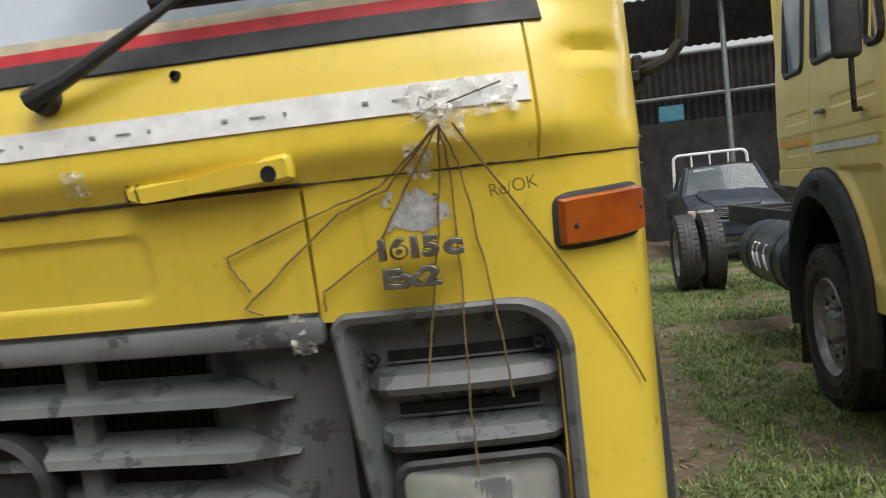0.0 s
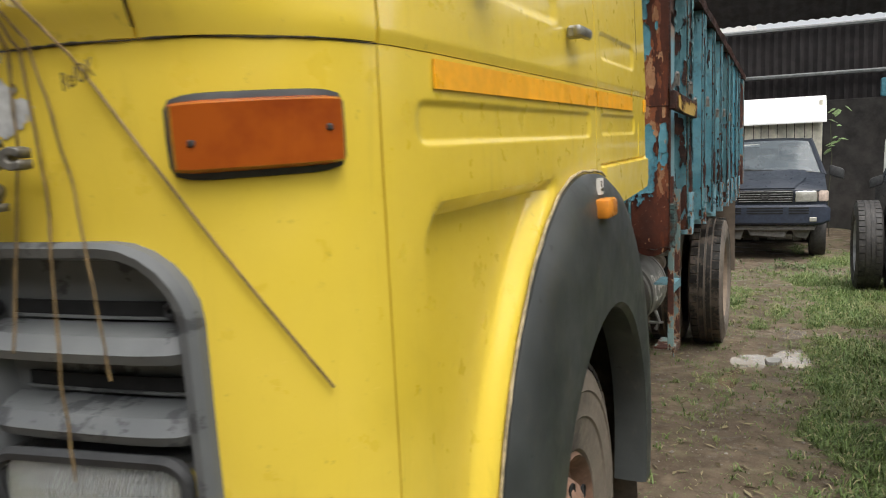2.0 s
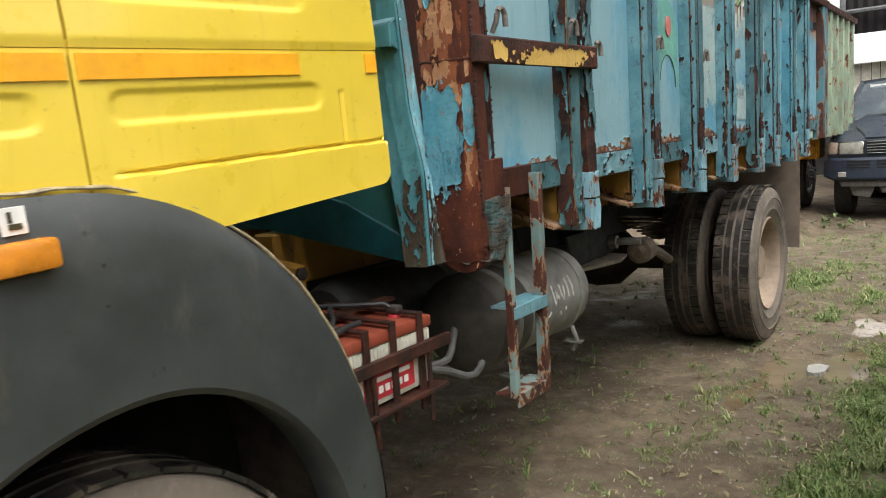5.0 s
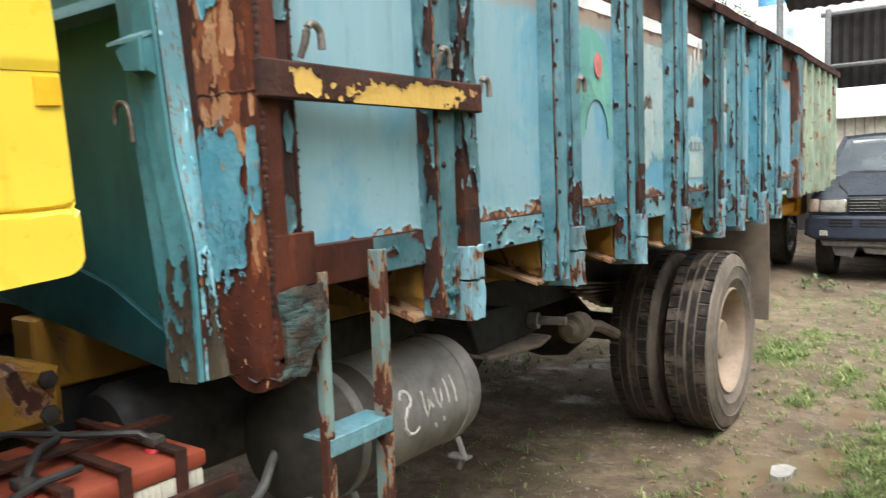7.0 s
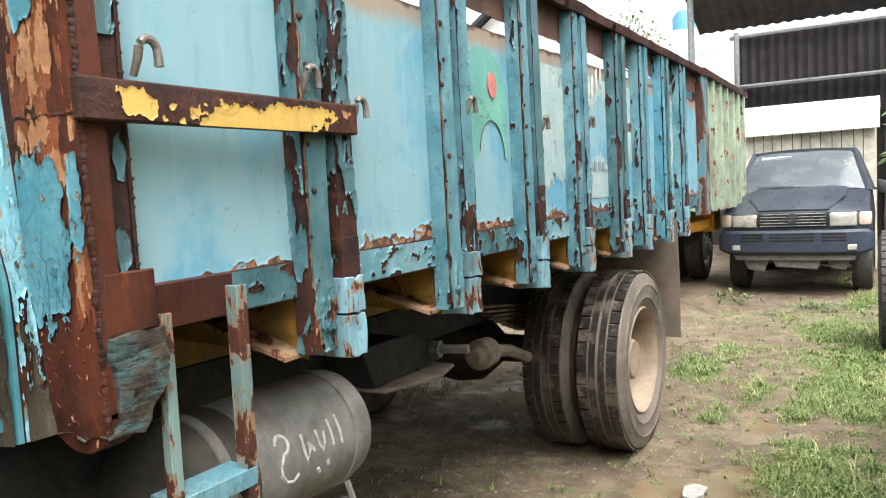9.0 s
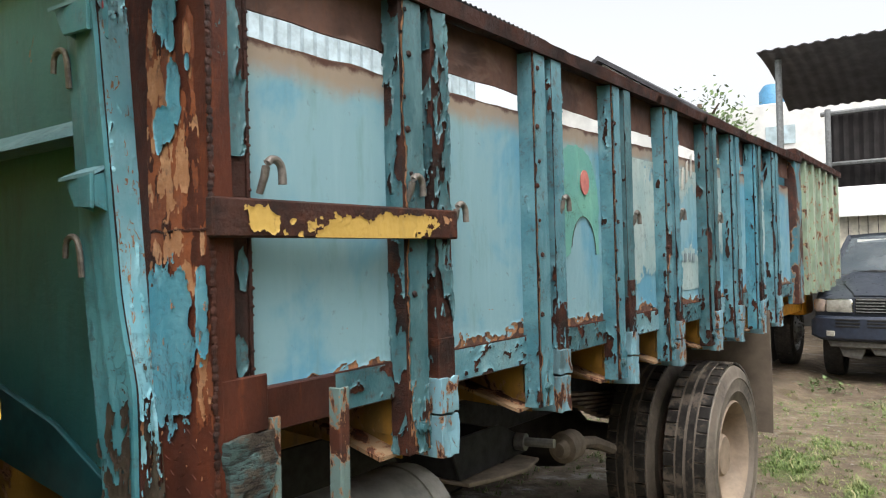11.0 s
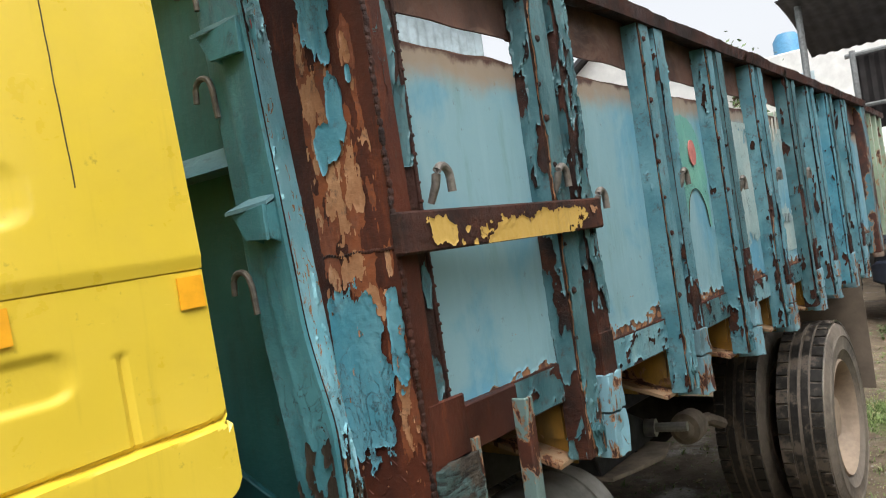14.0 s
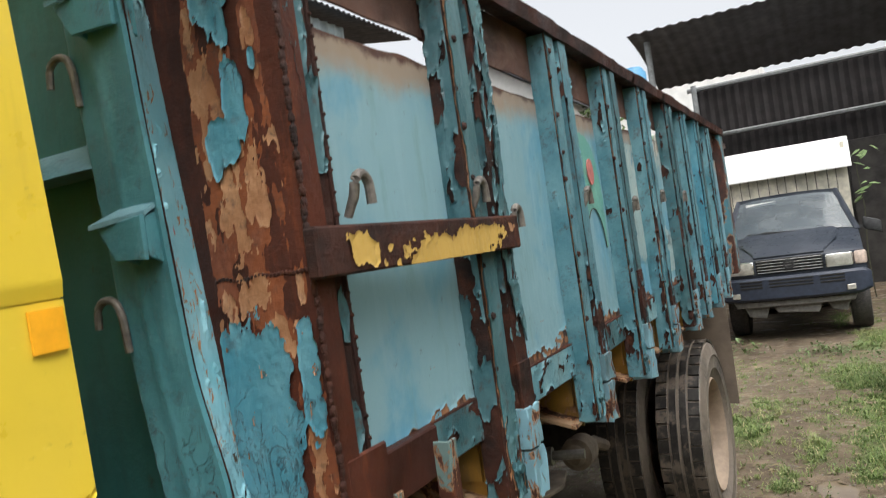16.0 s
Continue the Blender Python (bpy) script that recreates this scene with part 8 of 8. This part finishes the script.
        for x in (-0.4, 0, 0.4):
            tube(bm, [(x, 3.15, 1.15), (x, 3.15, 2.12)], 0.022, 6)
        P("roll_bar", bm, WHITE, "white tubular rack behind the cab")
    return t


pickup((0.24, 14.15, 0.02), 0, "dark navy pickup truck, dusty, facing the yard", False, 1.06)
pickup((3.05, 14.9, -0.10), -2, "dark blue pickup truck with a white rack", True)

# ---------------------------------------------------------------- behind
CORR_WHITE = plain("whitewashed_sheet", (0.62, 0.58, 0.47), 0.7, var=0.3, scale=4)
ROOF_WHITE = plain("white_roof_sheet", (0.78, 0.78, 0.76), 0.5, var=0.08, scale=3)
CONCRETE = plain("dark_concrete", (0.036, 0.033, 0.030), 0.9, var=0.5, scale=2.2, bump=0.01)
# brown lowered to near black, the barn's inner shade in the colour
BROWN_SHADED = plain("shaded_brown_sheet", (0.012, 0.009, 0.009), 0.8, var=0.4, scale=3)
ROOF_DARK = plain("dark_roof_sheet", (0.045, 0.045, 0.05), 0.7, var=0.35, scale=3)
GALV = plain("galvanised_steel", (0.24, 0.25, 0.25), 0.5, 0.6, var=0.25)


def corrugated(bm, fn, u0, u1, pitch, vs, amp):
    n = int((u1 - u0) / pitch * 4)
    us = lin(u0, u1, n)
    sheet(bm, lambda u, v: fn(u, v, amp * math.sin(u / pitch * math.tau)), us, vs)


# white shed
shed = thing("shed", (0.15, 18.5, 0.0), "small whitewashed corrugated shed with white roof", "shed")
wrng = np.random.default_rng(31)
bx = -0.95
while bx < 1.19:
    bw = min(wrng.uniform(0.14, 0.2), 1.2 - bx)
    bm = B()
    box(bm, bx + 0.006, bx + bw - 0.006, 18.0 + wrng.uniform(-0.008, 0.008), 18.022, wrng.uniform(-0.02, 0.05) - 0.1, 2.45, 0.004)
    part("plank", bm, CORR_WHITE, shed)
    bx += bw
# near-black sheet for the darkness behind the plank gaps
bm = B()
box(bm, -0.94, 1.13, 18.03, 18.05, 0.0, 2.6)
part("backing", bm, HOLLOW_BLACK, shed)
bm = B()
box(bm, 1.14, 1.2, 18.03, 20.5, -0.2, 2.8, 0.005)
box(bm, -0.95, -0.9, 18.03, 20.5, -0.2, 2.8, 0.005)
box(bm, -0.89, 1.13, 20.44, 20.5, -0.2, 2.8, 0.005)
part("shed_side", bm, CORR_WHITE, shed)
bm = B()
sheet(bm, lambda x, k: Vector((x, 17.75 + 2.9 * k, 2.36 + 0.56 * math.sin(min(1.0, k * 4.2) * math.pi / 2))), lin(-1.02, 1.27, 10), lin(0, 1, 16), thick=0.03, inward=(0, 0, -1))
part("shed_roof", bm, ROOF_WHITE, shed)
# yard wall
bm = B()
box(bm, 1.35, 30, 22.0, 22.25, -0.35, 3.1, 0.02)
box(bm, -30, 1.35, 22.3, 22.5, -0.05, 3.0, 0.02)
lone("yard_wall", bm, CONCRETE, "dark concrete yard wall", "wall", kind="structure")
# open barn: posts, curved canopy, back wall with its shade painted in
barn = thing("open_barn", (4.0, 22.0, 0.0), "open steel barn with dark sheets", "barn")
bm = B()
corrugated(bm, lambda u, k, a: Vector((u, 19.6 + 3.0 * k, 5.98 - 0.62 * k * k + a - 0.15 * k)), -2.6, 26, 0.25, lin(0, 1, 8), 0.02)
ret = bmesh.ops.extrude_face_region(bm, geom=list(bm.faces))
bmesh.ops.translate(bm, vec=(0, 0, 0.02), verts=[v for v in ret["geom"] if isinstance(v, bmesh.types.BMVert)])
part("canopy", bm, ROOF_DARK, barn, "dark curved corrugated canopy")
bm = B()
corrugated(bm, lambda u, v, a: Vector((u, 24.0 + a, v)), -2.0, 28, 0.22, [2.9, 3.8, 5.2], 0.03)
part("barn_wall", bm, BROWN_SHADED, barn, "brown corrugated wall, darkened for the barn's inner shade")
for z, y in ((5.23, 23.85), (3.95, 23.85)):
    bm = B()
    tube(bm, [(-2.1, y, z), (28, y, z)], 0.06, 6)
    part("barn_rail", bm, GALV, barn)
for x, y, z in ((-2.3, 20.2, 5.9), (-1.9, 23.6, 5.3), (4.1, 20.2, 5.9), (10.5, 20.2, 5.9)):
    bm = B()
    tube(bm, [(x, y, -0.3), (x, y, z)], 0.07, 8)
    part("barn_post", bm, GALV, barn, "grey steel post")
bm = B()
box(bm, 2.6, 3.28, 21.98, 22.2, 3.11, 3.56, 0.04, 2)
tagged(lone("plastic_crate", bm, plain("light_blue_plastic", (0.10, 0.33, 0.42), 0.5), "light blue plastic container on the yard wall", "container"))

# green lorry behind
gl = thing("green_lorry", (-1.6, 13.5, 0.0), "lorry with flaking pale green cargo bed, orange frame", "lorry")
GREEN = peel("pale_green_paint", (0.27, 0.345, 0.25), 0.36, 0.3, fine=15, grime=0.5)
bm = B()
box(bm, -2.9, -0.55, 12.3, 15.4, 1.18, 2.84, 0.01)
part("cargo_bed", bm, GREEN, gl, "flaking pale green cargo bed")
for i in range(7):
    bm = B()
    y = 12.4 + i * 0.47
    box(bm, -0.56, -0.50, y, y + 0.09, 1.16, 2.80, 0.005)
    part("bed_post", bm, GREEN, gl)
bm = B()
box(bm, -0.6, -0.48, 12.25, 15.45, 2.80, 2.88, 0.006)
part("bed_rail", bm, RUST_DARK, gl)
ORANGE_P = plain("orange_yellow_paint", (0.62, 0.28, 0.02), 0.5)
bm = B()
box(bm, -2.5, -0.9, 13.2, 15.0, 0.86, 1.0, 0.01)
box(bm, -1.15, -0.85, 14.55, 15.1, 0.80, 1.14, 0.03)
box(bm, -1.6, -1.0, 14.2, 14.6, 0.98, 1.16, 0.02)
part("orange_frame", bm, ORANGE_P, gl, "orange painted frame")
wheel(gl, (-1.25, 15.4, 0.50), 0.50, 0.26, 1, TYRE_DARK, RIM_GREY)
# near-black block added for the darkness under the bed
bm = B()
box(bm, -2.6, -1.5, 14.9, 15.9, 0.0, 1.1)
part("under_bed_block", bm, HOLLOW_BLACK, gl)

# weeds before the pick-up
LEAF = plain("weed_leaves", (0.14, 0.21, 0.08), 0.55, var=0.5, scale=30)


def weed(at, n, h, seed):
    rng = np.random.default_rng(seed)
    bm = B()
    for i in range(n * 2):
        a = rng.uniform(0, math.tau)
        L, t = h * rng.uniform(0.12, 0.34), rng.uniform(0.2, 1.5)
        d = Vector((math.cos(a) * math.sin(t), math.sin(a) * math.sin(t), math.cos(t)))
        sidev = d.cross(Vector((0, 0, 1))).normalized() * L * rng.uniform(0.15, 0.3)
        p = Vector((rng.normal(0, h * 0.45), rng.normal(0, h * 0.45), 0))
        p.z = max(0.0, h * rng.uniform(0.0, 0.7) * (1 - p.length / (1.4 * h)))
        vs = [bm.verts.new(p), bm.verts.new(p + d * L * 0.5 + sidev), bm.verts.new(p + d * L - Vector((0, 0, L * 0.2))), bm.verts.new(p + d * L * 0.5 - sidev)]
        bm.faces.new(vs)
    ob = lone("weed", bm, LEAF, "leafy green weed growing on the yard", "weed", kind="stuff")
    ob.location = (at[0], at[1], gz(at[0], at[1]))


for i, (x, y, n, h) in enumerate(((-0.5, 13.6, 40, 0.34), (-0.3, 13.4, 24, 0.2), (0.5, 13.2, 70, 0.22), (0.75, 13.0, 60, 0.2), (1.1, 12.7, 50, 0.18), (0.9, 12.3, 40, 0.15), (1.3, 12.2, 40, 0.15), (0.3, 12.8, 30, 0.16), (0.95, 13.3, 30, 0.2), (0.15, 12.6, 24, 0.14), (0.6, 8.3, 14, 0.1), (1.0, 5.9, 16, 0.09))):
    weed((x, y), n, h, i)
# climbing plant at the shed's corner
cp = thing("climbing_plant", (1.36, 17.95, 0.0), "climbing plant with large green leaves at the shed corner", "plant")
bm = B()
tube(bm, [(1.36, 17.95, 0.0), (1.33, 17.93, 0.8), (1.38, 17.92, 1.6), (1.34, 17.9, 2.3), (1.42, 17.88, 2.6)], [0.012, 0.012, 0.010, 0.008, 0.005], 6)
part("stem", bm, plain("brown_stem", (0.06, 0.06, 0.035), 0.8), cp)
lrng = np.random.default_rng(12)
for i in range(14):
    z = lrng.uniform(1.75, 2.7)
    q = Vector((1.42 + lrng.normal(0, 0.10), 17.84 + lrng.normal(0, 0.05), z))
    L = lrng.uniform(0.10, 0.20)
    a, tl = lrng.uniform(0, math.tau), lrng.uniform(-0.9, -0.1)
    d = Vector((math.cos(a), -abs(math.sin(a)) * 0.6, tl)).normalized()
    w = d.cross(Vector((0, 0, 1))).normalized()
    bm = B()
    rim = [q, q + d * L * 0.25 + w * L * 0.38, q + d * L * 0.65 + w * L * 0.36, q + d * L * 1.1, q + d * L * 0.65 - w * L * 0.36, q + d * L * 0.25 - w * L * 0.38]
    mid = bm.verts.new(q + d * L * 0.5 + Vector((0, 0, 0.03)))
    vs = [bm.verts.new(p) for p in rim]
    for k in range(6):
        bm.faces.new((mid, vs[k], vs[(k + 1) % 6]))
    part("leaf", bm, LEAF, cp)

# houses and trees beyond the bed
HOUSE = plain("white_house_wall", (0.70, 0.70, 0.68), 0.7, var=0.12, scale=1.5)
PALE_SHEET = plain("pale_blue_sheet", (0.42, 0.52, 0.56), 0.6, var=0.25, scale=2)
h1 = thing("tall_shed", (-15, 18.0, 0), "tall building clad in pale corrugated sheets", "building")
bm = B()
corrugated(bm, lambda u, v, a: Vector((-13 + a, u, v)), 11.0, 24.6, 0.45, [0.0, 10.0], 0.05)
part("wall", bm, PALE_SHEET, h1)
bm = B()
corrugated(bm, lambda u, k, a: Vector((-12.2 - 5 * k, u, 10.1 + 0.9 * k + a)), 10.5, 28.0, 0.3, [0, 1], 0.05)
part("roof", bm, ROOF_DARK, h1)
h2 = thing("white_house", (-11, 32, 0), "white house with dark gable roof", "house")
bm = B()
prism(bm, [(-14, 0), (-8.2, 0), (-8.2, 7.6), (-11.1, 9.55), (-14, 7.6)], 31, 38, 'y')
part("wall", bm, HOUSE, h2)
for s in (1, -1):
    bm = B()
    prism(bm, [(-11.1, 9.8), (-11.1 + s * 3.3, 7.55), (-11.1 + s * 3.3, 7.4), (-11.1, 9.62)], 30.5, 38.5, 'y')
    part("roof", bm, ROOF_DARK, h2)
h3 = thing("white_house", (-6, 40, 0), "white flat-roofed house with a water tank", "house")
bm = B()
box(bm, -9.5, -1, 38, 46, 0, 8.45, 0.05)
part("wall", bm, HOUSE, h3)
bm = B()
box(bm, -6.6, -5.4, 37.93, 38.0, 6.6, 7.4)
part("window", bm, PALE_SHEET, h3)
bm = B()
lathe(bm, (-6.7, 40, 8.45), [(0.6, 0.0), (0.6, 0.9), (0.4, 1.2), (0.0005, 1.25)], 20, 'z')
part("water_tank", bm, plain("blue_tank", (0.08, 0.25, 0.42), 0.5), h3, "blue plastic roof tank")


def tree(at, h, seed):
    rng = np.random.default_rng(seed)
    t = thing("tree", at, "leafy green tree rising behind the houses", "tree")
    bm = B()
    tips = []
    base = Vector(at)
    tube(bm, [base, base + Vector((0.1, 0, h * 0.5)), base + Vector((0.0, 0.2, h * 0.8))], [h * 0.03, h * 0.022, h * 0.01], 8)
    for i in range(11):
        a, k = rng.uniform(0, math.tau), rng.uniform(0.55, 1.0)
        p = base + Vector((0, 0, h * k * 0.8))
        q = p + Vector((math.cos(a) * h * 0.14, math.sin(a) * h * 0.14, h * rng.uniform(0.05, 0.2)))
        tube(bm, [p, (p + q) / 2 + Vector((0, 0, 0.1)), q], [h * 0.01, h * 0.007, h * 0.003], 5)
        tips += [q, (p + q) / 2]
    part("trunk", bm, plain("bark", (0.12, 0.09, 0.06), 0.9), t)
    bm = B()
    for q in tips:
        for j in range(60):
            d = Vector(rng.normal(0, h * 0.045, 3))
            s = rng.uniform(0.08, 0.17)
            n = Vector(rng.normal(0, 1, 3)).normalized()
            u = n.orthogonal().normalized() * s
            v = n.cross(u.normalized()) * s * 0.5
            c = q + d
            bm.faces.new([bm.verts.new(c + w) for w in (u, v, -u, -v)])
    part("crown", bm, LEAF, t)


tree((-8.9, 36, 0), 10.6, 3)
